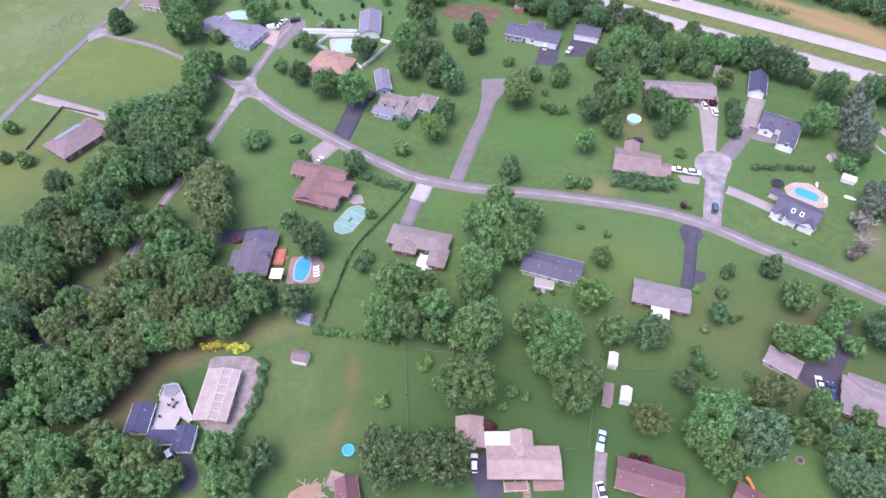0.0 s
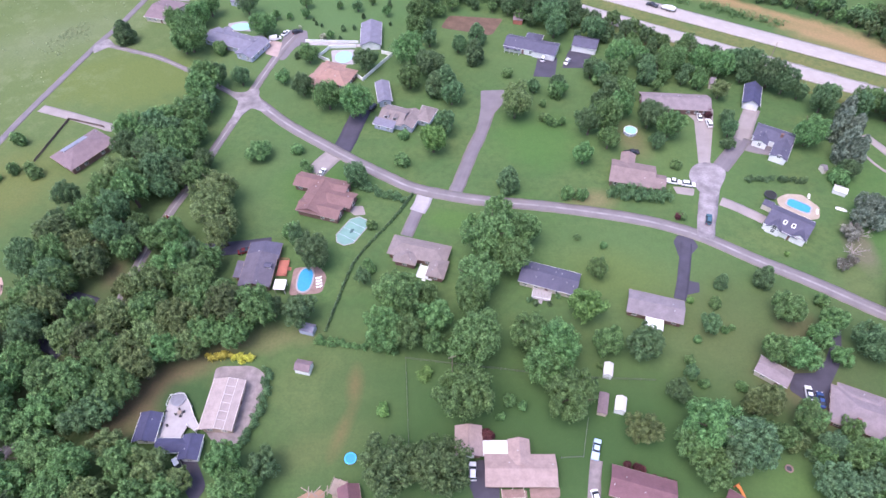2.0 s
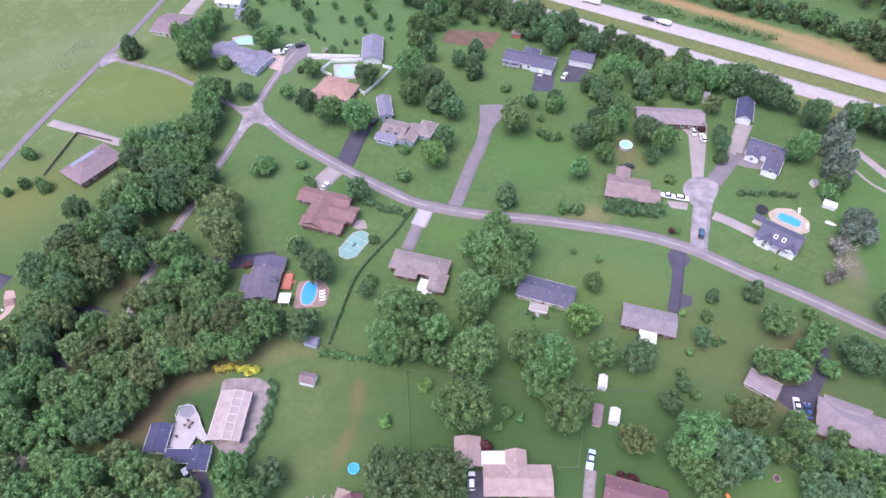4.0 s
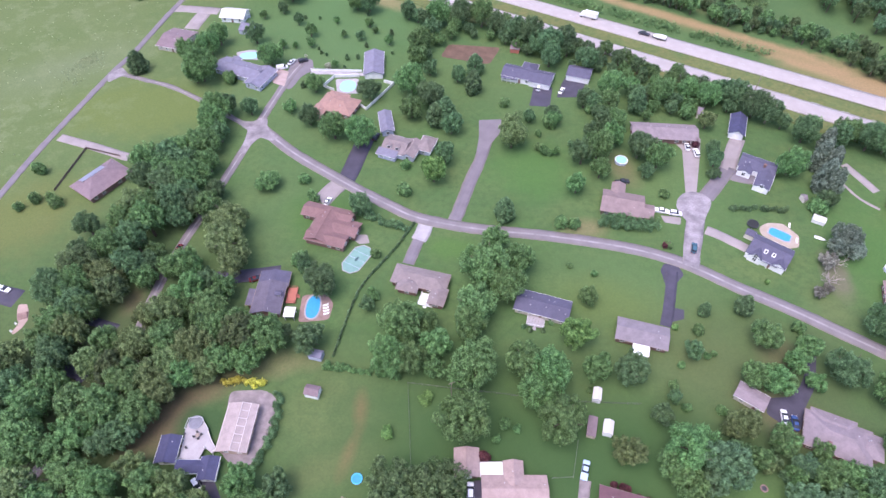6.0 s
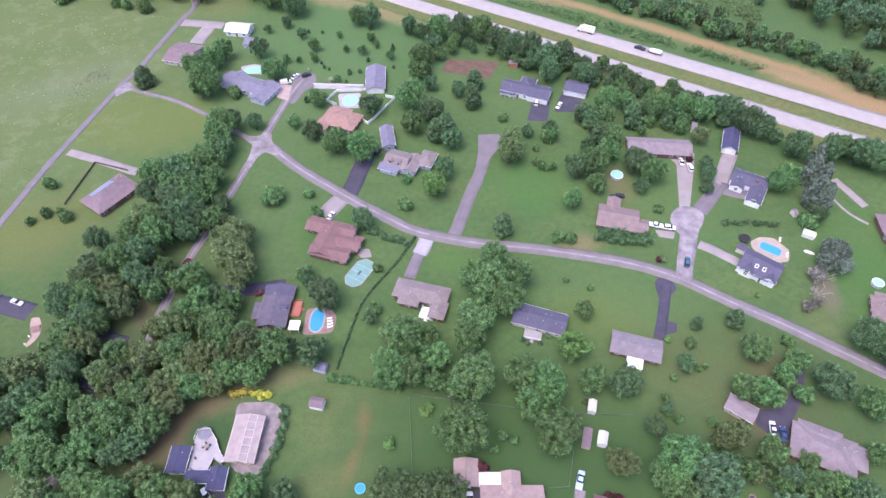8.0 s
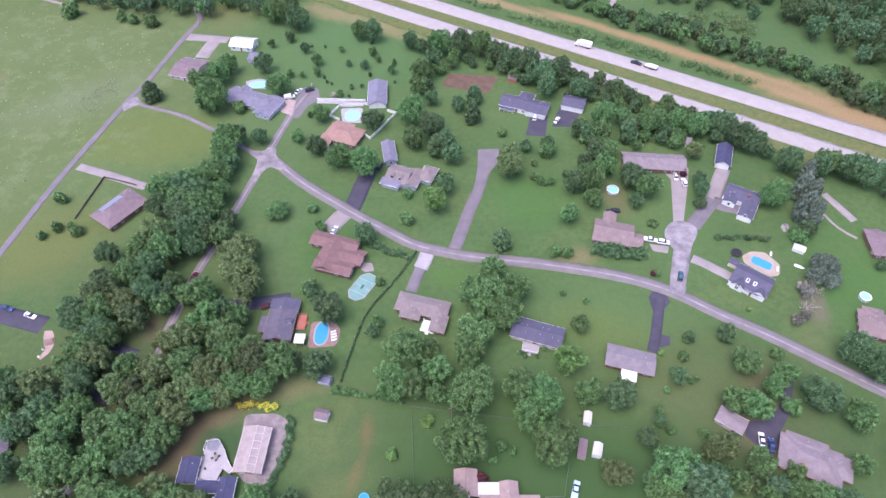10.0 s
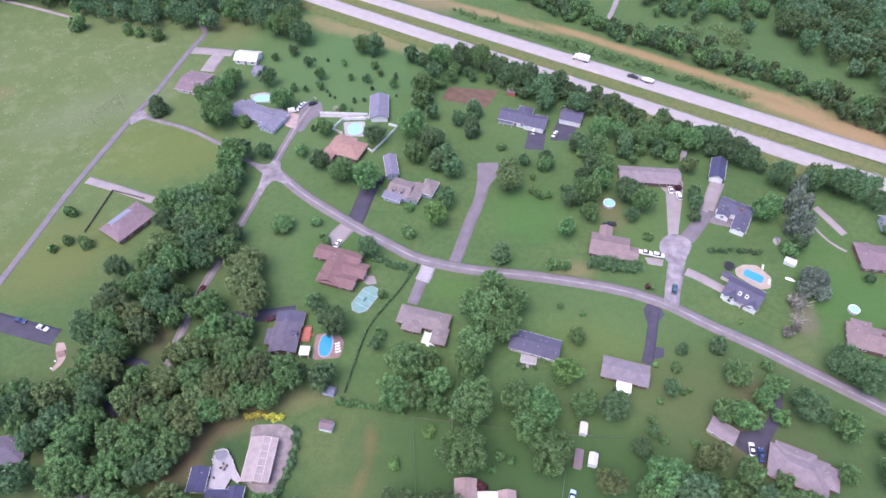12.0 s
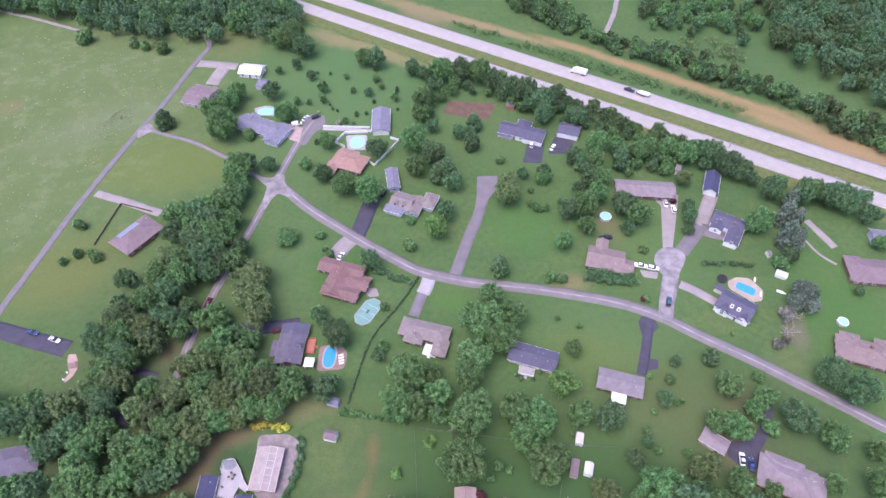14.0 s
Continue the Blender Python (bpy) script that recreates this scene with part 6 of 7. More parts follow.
for x, y, r, h in ((-104.6, 177.9, 6.0, 13.9), (-101.5, 161.7, 6.5, 15.0), (-111.3, 166.5, 5.3, 12.1), (-125.1, 143.6, 4.2, 9.7), (-96.8, 152.0, 6.3, 14.6), (-90.1, 152.5, 4.9, 11.2), (-105.6, 135.6, 6.0, 13.8), (-122.6, 131.5, 4.2, 9.7), (-104.1, 124.7, 5.1, 11.8), (-125.5, 115.4, 5.8, 13.3), (-115.2, 108.4, 5.6, 12.9), (-115.9, 92.7, 5.5, 12.6), (-43.8, 52.4, 4.2, 9.6), (-87.4, 67.2, 4.7, 10.8), (-92.0, 64.9, 4.9, 11.3), (-73.2, 103.0, 3.8, 8.8), (-49.0, 97.8, 3.8, 8.7),):
    tree(x, y, r, h, "dark")
for x, y, r, h in ((-98.1, 54.8, 5.7, 13.2), (-89.0, 51.4, 5.7, 13.0), (-91.7, 45.2, 5.5, 12.6), (-77.0, 53.4, 5.2, 12.0), (-72.3, 45.4, 4.3, 9.9), (-65.0, 46.6, 4.3, 9.9), (-104.8, 62.4, 4.6, 10.6),):
    tree(x, y, r, h, "mid")
for x, y, r, h in ((-70.3, 52.0, 4.7, 10.7), (-83.4, 45.4, 4.8, 11.0), (-83.2, 58.2, 4.0, 9.2), (-63.7, 49.5, 3.4, 7.8),):
    tree(x, y, r, h, "olive")
for x, y, r, h in ((-144.0, 85.0, 5.2, 12.0), (-124.1, 81.8, 5.2, 11.9), (-128.5, 77.5, 4.4, 10.1), (-136.3, 89.6, 5.7, 13.0),):
    tree(x, y, r, h, "dark")
for x, y, r, h in ((-115.3, 66.2, 7.0, 16.0), (-115.7, 75.5, 6.1, 14.1), (-135.5, 80.6, 4.1, 9.4), (-111.3, 61.7, 5.2, 11.9),):
    tree(x, y, r, h, "mid")
for x, y, r, h in ((-105.2, 263.6, 5.2, 12.0), (-106.8, 234.9, 7.6, 17.5), (-115.9, 247.0, 5.6, 12.9), (-77.7, 246.2, 5.6, 12.9), (-93.3, 206.1, 6.2, 14.2), (-82.3, 311.0, 7.6, 17.5), (-90.8, 312.6, 6.4, 14.6), (-41.7, 294.2, 5.3, 12.1), (-12.4, 224.4, 6.4, 14.8), (-10.1, 243.9, 4.8, 11.0), (-8.8, 255.5, 5.5, 12.5), (-43.3, 194.0, 5.5, 12.7), (-32.9, 189.4, 6.2, 14.2), (0.1, 279.6, 6.0, 13.8), (21.0, 276.7, 6.0, 13.8), (50.4, 161.2, 4.0, 9.1), (61.0, 178.9, 5.8, 13.4), (68.7, 187.3, 5.0, 11.4), (83.4, 173.3, 5.3, 12.1), (94.2, 214.0, 5.3, 12.1),):
    tree(x, y, r, h, "mid")
for x, y, r, h in ((113.3, 211.7, 5.3, 12.1), (132.8, 169.3, 5.7, 13.1), (105.7, 217.2, 4.8, 11.0), (162.9, 188.3, 5.5, 12.6), (102.9, 203.5, 3.1, 7.2),):
    tree(x, y, r, h, "mid")
for x, y, r, h in ((-88.2, 264.7, 4.4, 10.1), (-80.5, 210.1, 3.7, 8.4), (-76.8, 303.4, 6.3, 14.4), (-35.3, 291.4, 5.2, 12.0), (-15.2, 284.3, 4.3, 9.8), (-7.5, 278.2, 3.6, 8.3), (10.6, 279.4, 6.0, 13.8), (26.7, 270.3, 4.7, 10.9), (-3.0, 266.6, 5.0, 11.5), (-30.6, 219.6, 5.2, 9.6), (-4.4, 214.0, 5.8, 13.3), (7.9, 231.7, 3.6, 8.2), (43.1, 258.4, 6.3, 14.6), (36.5, 264.3, 5.3, 12.1), (49.5, 251.9, 6.8, 15.7), (59.0, 257.2, 5.2, 12.0), (50.1, 242.2, 5.0, 11.6), (66.5, 239.7, 5.0, 11.6), (54.8, 176.9, 4.8, 11.1), (77.4, 180.0, 6.0, 11.0),):
    tree(x, y, r, h, "dark")
for x, y, r, h in ((78.3, 168.8, 3.1, 7.2), (119.8, 215.4, 4.8, 11.0), (125.3, 212.2, 5.3, 12.1), (130.4, 203.9, 5.7, 13.1), (135.1, 200.1, 5.1, 11.8), (145.4, 188.0, 5.5, 12.6), (156.9, 185.0, 5.0, 11.4), (168.9, 182.5, 5.9, 13.6), (175.0, 180.7, 5.4, 12.4), (1.7, 178.7, 4.1, 9.5), (4.4, 196.1, 4.6, 10.5), (-54.6, 203.0, 4.4, 10.0), (181.3, 172.6, 4.3, 10.0), (66.6, 203.5, 3.6, 8.3), (31.0, 267.4, 4.1, 9.5), (161.5, 135.3, 2.2, 5.1), (134.6, 99.3, 5.5, 12.7), (141.7, 91.6, 5.8, 13.3),):
    tree(x, y, r, h, "dark")
for x, y, r, h in ((-55.1, 225.6, 4.1, 9.3),):
    tree(x, y, r, h, "mid")
for x, y, r, h in ((82.7, 220.4, 3.8, 8.7), (105.4, 230.9, 3.3, 7.6),):
    tree(x, y, r, h, "willow")
for x, y, r, h in ((109.2, 197.4, 3.6, 8.2),):
    tree(x, y, r, h, "olive")
for x, y, r, h in ((-138.4, 243.2, 5.0, 9.0), (15.8, 237.8, 4.2, 9.6), (14.7, 223.8, 4.3, 9.9), (90.3, 230.0, 2.8, 6.3), (82.8, 208.4, 4.7, 10.8), (22.7, 148.3, 4.1, 9.4), (-61.0, 228.9, 1.4, 3.2), (2.0, 202.7, 5.1, 11.8), (-1.9, 201.6, 4.6, 10.6),):
    cedar(x, y, r, h, "dark")
for x, y, r, h in ((150.8, 181.2, 3.7, 8.5), (144.8, 171.9, 4.1, 9.4), (147.4, 168.7, 4.1, 9.4), (141.6, 160.9, 4.2, 9.7), (144.7, 158.3, 3.7, 8.6)):
    cedar(x, y, r * 0.95, h * 1.45, "silver")
for x, y, r, h in ((140.2, 152.2, 3.4, 7.9), (106.6, 180.2, 3.2, 7.6), (106.2, 174.4, 3.4, 7.0), (104.2, 168.0, 2.6, 5.2), (117.6, 83.0, 5.8, 12.4)):
    tree(x, y, r, h, "dark")
for x, y, r, h in ((25.6, 102.2, 0.9, 1.8), (34.2, 103.4, 0.9, 1.8), (31.4, 100.6, 0.8, 1.6), (27.4, 100.8, 0.9, 1.8)):
    bush(x, y, r, h, "dark")
bush(73.0, 101.2, 1.1, 2.2, "bright")
tree(98.4, 79.6, 3.6, 7.4, "mid")
bush(108.0, 118.2, 0.9, 1.8, "bright")
tree(63.2, 50.6, 4.9, 9.6, "mid")
tree(84.2, 58.6, 3.4, 7.2, "mid")
tree(86.2, 70.4, 2.6, 5.0, "olive")
tree(96.8, 84.4, 3.0, 6.4, "mid")
tree(-4.6, 101.6, 3.9, 8.8, "mid")
tree(-65.7, 166.2, 4.9, 6.2, "mid")
bush(-16.0, 67.8, 2.0, 3.4, "bright")
bush(-5.4, 78.0, 2.1, 3.4, "bright")
for x, y, r, h in ((138.8, 133.6, 5.0, 9.5), (134.8, 129.8, 3.6, 7.4), (139.6, 128.2, 3.4, 7.0)):
    tree(x, y, r, h, "silver")
for x, y, r, h in ((130.0, 125.2, 3.0, 5.2), (122.4, 113.0, 2.4, 3.6), (126.4, 114.6, 1.8, 3.0)):
    tree(x, y, r, h, "grey")
bare_tree(132.4, 124.7, 4.4, 5.0, "leafless grey tree and brush on grass")
bare_tree(128.2, 118.0, 3.6, 4.2, "leafless grey tree and brush on grass")
for x, y, r, h in ((-206.7, 320.5, 4.5, 10.4), (-176.5, 315.5, 3.2, 7.4), (-169.3, 312.5, 2.9, 6.6), (-158.2, 309.2, 3.8, 8.8), (-94.3, 233.3, 3.0, 7.0), (-13.9, 162.1, 2.8, 6.5), (-13.8, 176.3, 2.0, 4.5), (-52.4, 169.1, 2.2, 4.9), (40.1, 194.0, 1.5, 3.5), (42.6, 182.2, 1.7, 4.0), (39.2, 185.7, 1.8, 4.0), (27.4, 213.9, 2.1, 4.9), (-156.4, 175.8, 2.7, 6.1), (-152.1, 160.4, 2.3, 5.4), (-144.1, 158.3, 2.8, 6.4), (-156.8, 156.5, 1.8, 4.2),):
    bush(x, y, r, h, "mid")
for x, y, r, h in ((-47.6, 158.6, 2.3, 5.4), (42.8, 144.7, 2.3, 5.2), (47.3, 144.1, 2.3, 5.2), (136.7, 150.1, 3.2, 7.4), (45.6, 200.5, 3.3, 7.7), (64.8, 207.9, 3.1, 7.2), (83.1, 158.3, 1.9, 4.3), (79.0, 134.1, 1.5, 3.5), (-48.7, 129.2, 2.6, 5.9),):
    bush(x, y, r, h, "mid")
for x, y, r, h in ((102.3, 186.5, 1.8, 4.0),):
    bush(x, y, r, h, "wine")
for x, y, r, h in ((126.4, 76.2, 4.8, 11.0), (138.8, 71.8, 3.6, 8.4), (133.4, 60.0, 4.9, 11.2), (121.2, 61.9, 3.5, 8.1), (180.2, 158.2, 3.3, 7.5),):
    tree(x, y, r, h, "mid")

for x, y, r, h in ((-79.4, 291.5, 2.9, 6.6), (-70.1, 280.8, 2.8, 6.5), (-37.9, 266.5, 2.5, 5.7), (46.5, 203.3, 3.3, 7.7), (37.3, 204.6, 2.2, 5.0), (83.3, 215.3, 3.7, 8.5), (-10.6, 281.7, 3.4, 7.8), (-15.8, 285.8, 2.6, 5.9),):
    tree(x, y, r, h, "dark")
for x, y, r, h in ((-34.5, 277.9, 2.5, 5.8), (-31.5, 272.0, 1.7, 3.8), (-24.0, 261.9, 2.2, 5.0), (-62.5, 269.9, 3.0, 7.0), (-61.5, 260.9, 2.2, 5.0), (-74.7, 259.8, 2.2, 5.0), (-68.6, 259.8, 1.6, 3.7), (-51.1, 281.2, 1.7, 3.9), (-88.4, 287.1, 2.3, 5.3), (-46.5, 268.9, 1.7, 3.8), (-48.2, 244.2, 1.6, 3.6), (40.8, 182.9, 1.8, 4.2), (45.8, 182.4, 1.6, 3.7),):
    tree(x, y, r, h, "mid")
for x, y, r, h in ((73.8, 218.9, 5.4, 12.4), (70.8, 208.3, 4.8, 11.0), (72.1, 198.1, 4.2, 9.7), (67.1, 205.8, 3.4, 7.7), (86.0, 203.3, 2.4, 5.5), (102.2, 204.0, 2.9, 6.6),):
    tree(x, y, r, h, "willow")
for x, y, r, h in ((-130.0, 75.6, 4.4, 10.0), (-129.0, 63.6, 4.5, 10.4),):
    tree(x, y, r, h, "dark")
for x, y, r, h in ((-136.5, 62.6, 4.5, 10.4),):
    tree(x, y, r, h, "mid")
for x, y, r, h in ((-139.1, 91.7, 5.0, 11.4), (-146.5, 89.4, 4.5, 10.5),):
    tree(x, y, r, h, "mid")
for x, y, r, h in ((-97.6, 120.1, 4.1, 9.4), (-97.5, 131.9, 3.5, 8.1),):
    tree(x, y, r, h, "mid")
for x, y, r, h in ((-98.4, 127.3, 3.8, 8.8),):
    tree(x, y, r, h, "dark")
for x, y, r, h in ((75.8, 91.4, 2.3, 5.2), (67.0, 80.8, 1.5, 3.5),):
    tree(x, y, r, h, "willow")
for x, y, r, h in ((80.2, 100.2, 1.4, 3.3), (70.2, 74.1, 1.0, 2.3), (71.4, 87.8, 1.2, 2.8), (79.9, 90.6, 1.2, 2.8), (66.9, 76.1, 1.0, 2.3), (42.7, 80.0, 1.0, 2.3), (34.6, 88.5, 1.0, 2.4),):
    bush(x, y, r, h, "mid")
for x, y, r, h in ((-83.3, 151.6, 4.9, 11.2),):
    tree(x, y, r, h, "mid")
for x, y, r, h in ((-83.6, 160.4, 3.9, 8.9),):
    tree(x, y, r, h, "dark")
for x, y, r, h in ((61.3, 212.0, 3.6, 8.4),):
    tree(x, y, r, h, "dark")
for x, y, r, h in ((91.6, 62.9, 4.0, 9.3),):
    tree(x, y, r, h, "mid")
for x, y, r, h in ((81.3, 67.7, 3.5, 8.0), (28.3, 187.0, 6.1, 14.0), (29.1, 195.5, 4.6, 10.7),):
    tree(x, y, r, h, "olive")
for x, y, r, h in ((-67.6, 286.6, 0.9, 2.0), (-60.3, 285.8, 0.9, 2.0), (-36.0, 288.9, 1.2, 2.7), (-34.9, 260.1, 1.1, 2.5), (-55.9, 255.0, 0.8, 1.9), (-53.4, 253.5, 0.8, 1.9), (-43.3, 250.0, 1.3, 3.1), (-38.3, 250.8, 1.1, 2.5), (-44.1, 243.3, 0.8, 1.8), (-57.7, 258.8, 0.8, 1.9), (-22.4, 254.2, 0.8, 1.9), (-23.3, 269.9, 1.4, 3.2),):
    cedar(x, y, r, h, "dark")
for x, y, r, h in ((-51.6, 243.4, 1.6, 3.6), (-63.0, 252.8, 0.8, 1.8),):
    bush(x, y, r, h, "pale")
for x, y, r, h in ((-29.6, 152.9, 4.3, 9.0),):
    tree(x, y, r, h, "dark")
tree(-2.8, 168.4, 5.2, 12.0, "bright")
tree(-85.0, 112.4, 4.0, 9.0, "mid")
for x, y, r, h, tone in ((-113.4, 98.6, 5.0, 12.8, "olive"), (-112.2, 107.4, 4.6, 12.0, "mid"), (-115.4, 88.0, 5.0, 12.4, "dark"), (-112.6, 81.6, 4.4, 11.0, "mid"),
                         (-101.4, 95.6, 4.6, 11.4, "mid"), (-103.4, 87.4, 4.8, 12.0, "olive"), (-92.8, 105.2, 3.8, 9.2, "olive"), (-80.6, 113.6, 5.0, 12.4, "mid"),
                         (-86.4, 105.4, 5.0, 12.2, "olive"), (-77.2, 118.0, 4.0, 10.0, "dark"), (-119.6, 95.6, 5.2, 12.6, "mid")):
    tree(x, y, r, h, tone)

for x, y, r, h, tone in ((37.0, 203.0, 2.7, 6.4, "dark"), (60.6, 169.0, 3.6, 8.6, "mid"), (69.0, 191.6, 3.4, 8.0, "deep"), (84.0, 210.6, 3.6, 9.6, "deep"), (62.6, 214.6, 4.0, 8.0, "dark"), (52.2, 186.8, 1.5, 3.4, "dark"), (-64.0, 211.4, 3.0, 6.4, "mid"), (-12.2, 206.8, 4.9, 10.4, "mid"), (-4.4, 236.6, 3.4, 8.0, "dark")):
    tree(x, y, r, h, tone)

# woods far off
woods([(-312.0, 388.0), (-309.4, 358.0), (-269.3, 347.2), (-249.7, 350.0), (-225.0, 338.0), (-195.0, 328.0), (-163.0, 320.5), (-141.0, 315.0), (-129.0, 313.0), (-118.0, 325.0), (-101.0, 318.0), (-86.5, 316.0), (-80.6, 345.7), (-99.8, 369.7), (-112.0, 388.0)], 7.6, ("dark", "blue", "dark", "mid"), "dense mixed woodland at the pasture's far edge")
woods([(40.0, 388.0), (42.2, 349.1), (73.3, 319.0), (102.4, 298.0), (118.0, 289.0), (131.0, 280.0), (143.0, 273.0), (154.0, 265.5), (165.0, 258.0), (176.0, 251.0), (185.5, 242.0), (193.0, 230.5), (199.0, 224.5), (215.0, 211.5), (234.0, 199.5), (240.0, 212.0), (216.0, 234.0), (191.0, 257.0), (167.0, 276.0), (147.0, 290.0), (111.7, 311.0), (87.5, 326.0), (70.7, 355.0), (67.7, 388.0)], 4.8, ("dark", "mid", "deep"), "rough hedgerow trees along the motorway bank", (1.5, 4.2))
woods([(206.0, 388.0), (194.0, 345.0), (190.0, 322.0), (188.0, 294.0), (194.0, 282.0), (202.0, 271.0), (211.0, 262.0), (221.0, 252.0), (231.0, 242.0), (252.0, 224.7), (286.0, 240.0), (302.0, 388.0)], 8.4, ("dark", "blue", "deep"), "dense woodland beyond the motorway", (4.5, 6.8))
woods([(127.0, 388.0), (120.5, 334.0), (124.0, 322.0), (136.0, 324.0), (145.0, 314.0), (159.0, 326.0), (170.0, 304.0), (188.0, 326.0), (196.0, 352.0), (204.0, 388.0)], 8.0, ("dark", "mid", "deep"), "open woodland beyond the motorway", (2.4, 4.6))
scatter("scrub", [(132.5, 308.5), (152.5, 299.6), (164.0, 290.0), (176.0, 296.3), (160.0, 313.7), (140.0, 316.0)], 150, 1.4, "olive", "brownish brushwood beyond the motorway", "scrub", 0.5, 34)


# stands of trees
CLEARINGS += [[(-110.0, 110.0), (-103.0, 111.0), (-103.5, 93.0), (-107.5, 84.5), (-111.5, 85.0), (-111.5, 90.0)], [(-193.3, 129.0), (-161.0, 126.0), (-145.8, 94.4), (-171.9, 91.9)], [(-161.0, 126.0), (-132.2, 120.8), (-124.1, 107.4), (-122.6, 97.0), (-127.5, 92.2), (-145.8, 94.4)], [(-111.5, 105.0), (-109.1, 113.7), (-96.4, 115.7), (-89.1, 104.7), (-96.1, 95.6), (-105.5, 92.8)]]
grove([(-116.3, 180.4), (-101.8, 180.1), (-94.3, 167.4), (-92.2, 152.9), (-98.0, 143.6), (-102.2, 128.7), (-102.7, 117.3), (-107.9, 113.1), (-108.1, 102.8), (-111.0, 94.3), (-110.7, 84.4), (-111.9, 75.3), (-119.5, 107.1), (-122.2, 117.7), (-119.4, 125.5), (-113.7, 136.2), (-111.2, 170.8)], 6.8, ("mid", "olive", "dark", "olive", "deep"), "dense broadleaf trees beside a lane")
grove([(-79.9, 102.4), (-73.7, 109.4), (-61.5, 102.1), (-50.7, 99.9), (-48.0, 93.3), (-54.1, 88.8), (-66.9, 85.5), (-77.7, 81.4), (-82.2, 72.5), (-84.9, 68.0), (-91.4, 66.6), (-101.0, 63.0), (-107.8, 66.0), (-103.7, 72.8), (-98.8, 82.6), (-92.0, 93.0)], 6.6, ("mid", "olive", "deep", "dark", "olive"), "dense broadleaf trees behind a garden")
grove([(-113.7, 58.3), (-84.9, 56.5), (-76.7, 53.7), (-67.4, 50.9), (-63.7, 47.0), (-62.5, 38.6), (-104.8, 32.3)], 7.0, ("mid", "olive", "deep", "willow"), "dense broadleaf trees at a wood's edge")
grove([(-170.6, 107.8), (-148.8, 104.1), (-136.5, 93.3), (-127.2, 104.9), (-116.0, 89.9), (-118.7, 76.3), (-124.4, 74.5), (-135.0, 80.3), (-158.3, 82.5)], 7.0, ("mid", "dark", "deep", "olive"), "dense broadleaf trees round a house")
grove([(-8.9, 245.0), (-9.0, 258.7), (-0.0, 280.6), (21.5, 281.1), (36.0, 269.7), (52.6, 257.4), (76.6, 243.2), (94.1, 231.1), (90.2, 225.8), (69.6, 234.6), (51.0, 243.7), (32.1, 257.8), (14.7, 264.3), (1.4, 266.6), (-3.7, 243.5)], 5.4, ("dark", "mid"), "hedgerow trees along the motorway", (2.2, 3.4), 1.9, 0.48)
grove([(27.0, 281.0), (45.0, 271.5), (59.0, 262.5), (75.0, 252.0), (94.0, 239.0), (125.0, 219.0), (121.0, 214.0), (90.0, 232.5), (71.0, 245.0), (55.0, 254.5), (41.0, 263.0), (24.0, 273.0)], 3.6, ("mid", "dark", "mid"), "hedgerow trees along the motorway", (2.2, 3.4), 2.3, 0.48)
grove([(91.0, 222.9), (96.3, 228.6), (125.4, 214.2), (142.0, 199.5), (150.5, 192.8), (148.3, 187.9), (139.4, 191.6), (127.8, 204.2), (113.2, 208.3), (91.5, 206.0), (87.2, 208.0)], 5.4, ("dark", "mid", "mid"), "hedgerow trees along the motorway", (2.4, 3.8), 2.1, 0.5)
grove([(166.1, 188.2), (176.9, 189.8), (186.2, 185.1), (181.2, 179.4), (164.6, 181.4)], 5.0, ("dark", "mid"), "hedgerow trees along the motorway", (2.8, 4.0), 2.1, 0.5)
grove([(96.4, 58.2), (104.3, 55.3), (111.5, 50.5), (105.7, 39.3), (87.2, 39.6), (88.6, 47.6)], 5.6, ("blue", "dark", "mid"), "broadleaf trees behind a house", (3.0, 4.6), 2.1, 0.5)

# weeds and scrub
scatter("weeds", [(-262.2, 331.4), (-149.9, 313.9), (-141.6, 294.2), (-155.7, 248.0), (-168.7, 190.9), (-179.5, 147.1), (-225.7, 147.9), (-330.5, 333.0)], 420, 0.22, "weed", "pale weeds scattered through the pasture", "weeds")
scatter("weeds", [(-177.8, 237.5), (-163.7, 264.4), (-155.0, 245.8), (-165.1, 233.0)], 170, 0.26, "weed", "pale flowering weeds in the pasture", "weeds")
scatter("scrub", [(3.9, 339.5), (27.1, 328.8), (70.2, 302.2), (125.6, 269.7), (157.3, 249.5), (147.8, 249.0), (109.9, 270.2), (62.5, 298.6), (26.1, 319.7)], 300, 1.3, "mid", "low green scrub on the motorway bank", "scrub", 0.5, 34)

# deck with a covered round pool
DECKAREA = [(-72.8, 69.8), (-72.4, 72.6), (-68.8, 72.9), (-66.6, 70.0), (-64.8, 66.6), (-62.6, 63.6), (-63.6, 62.6), (-66.0, 64.2), (-67.1, 60.6), (-72.5, 61.5), (-72.6, 66.7)]
dk = thing("pool_deck", *DECKAREA[0], 0, "white painted wooden deck round a covered pool", "deck")
outline = [(x - DECKAREA[0][0], y - DECKAREA[0][1]) for x, y in DECKAREA]
part("platform", a_prism(outline[::-1] if sum(a[0] * b[1] - b[0] * a[1] for a, b in zip(outline, outline[1:] + outline[:1])) < 0 else outline, 0.95, 1.15), PATIO, dk)
for px, py in outline:
    part("post", a_box(px - 0.07, px + 0.07, py - 0.07, py + 0.07, -0.1, 2.0), WHITE, dk)
for (ax, ay), (bx, by) in list(zip(outline, outline[1:] + outline[:1]))[:6]:
    d = math.hypot(bx - ax, by - ay)
    part("railing", a_box(0, d, -0.04, 0.04, 1.9, 2.0), WHITE, dk).matrix_basis = pose(ax, ay, 0, 0, 0, math.degrees(math.atan2(by - ay, bx - ax)))
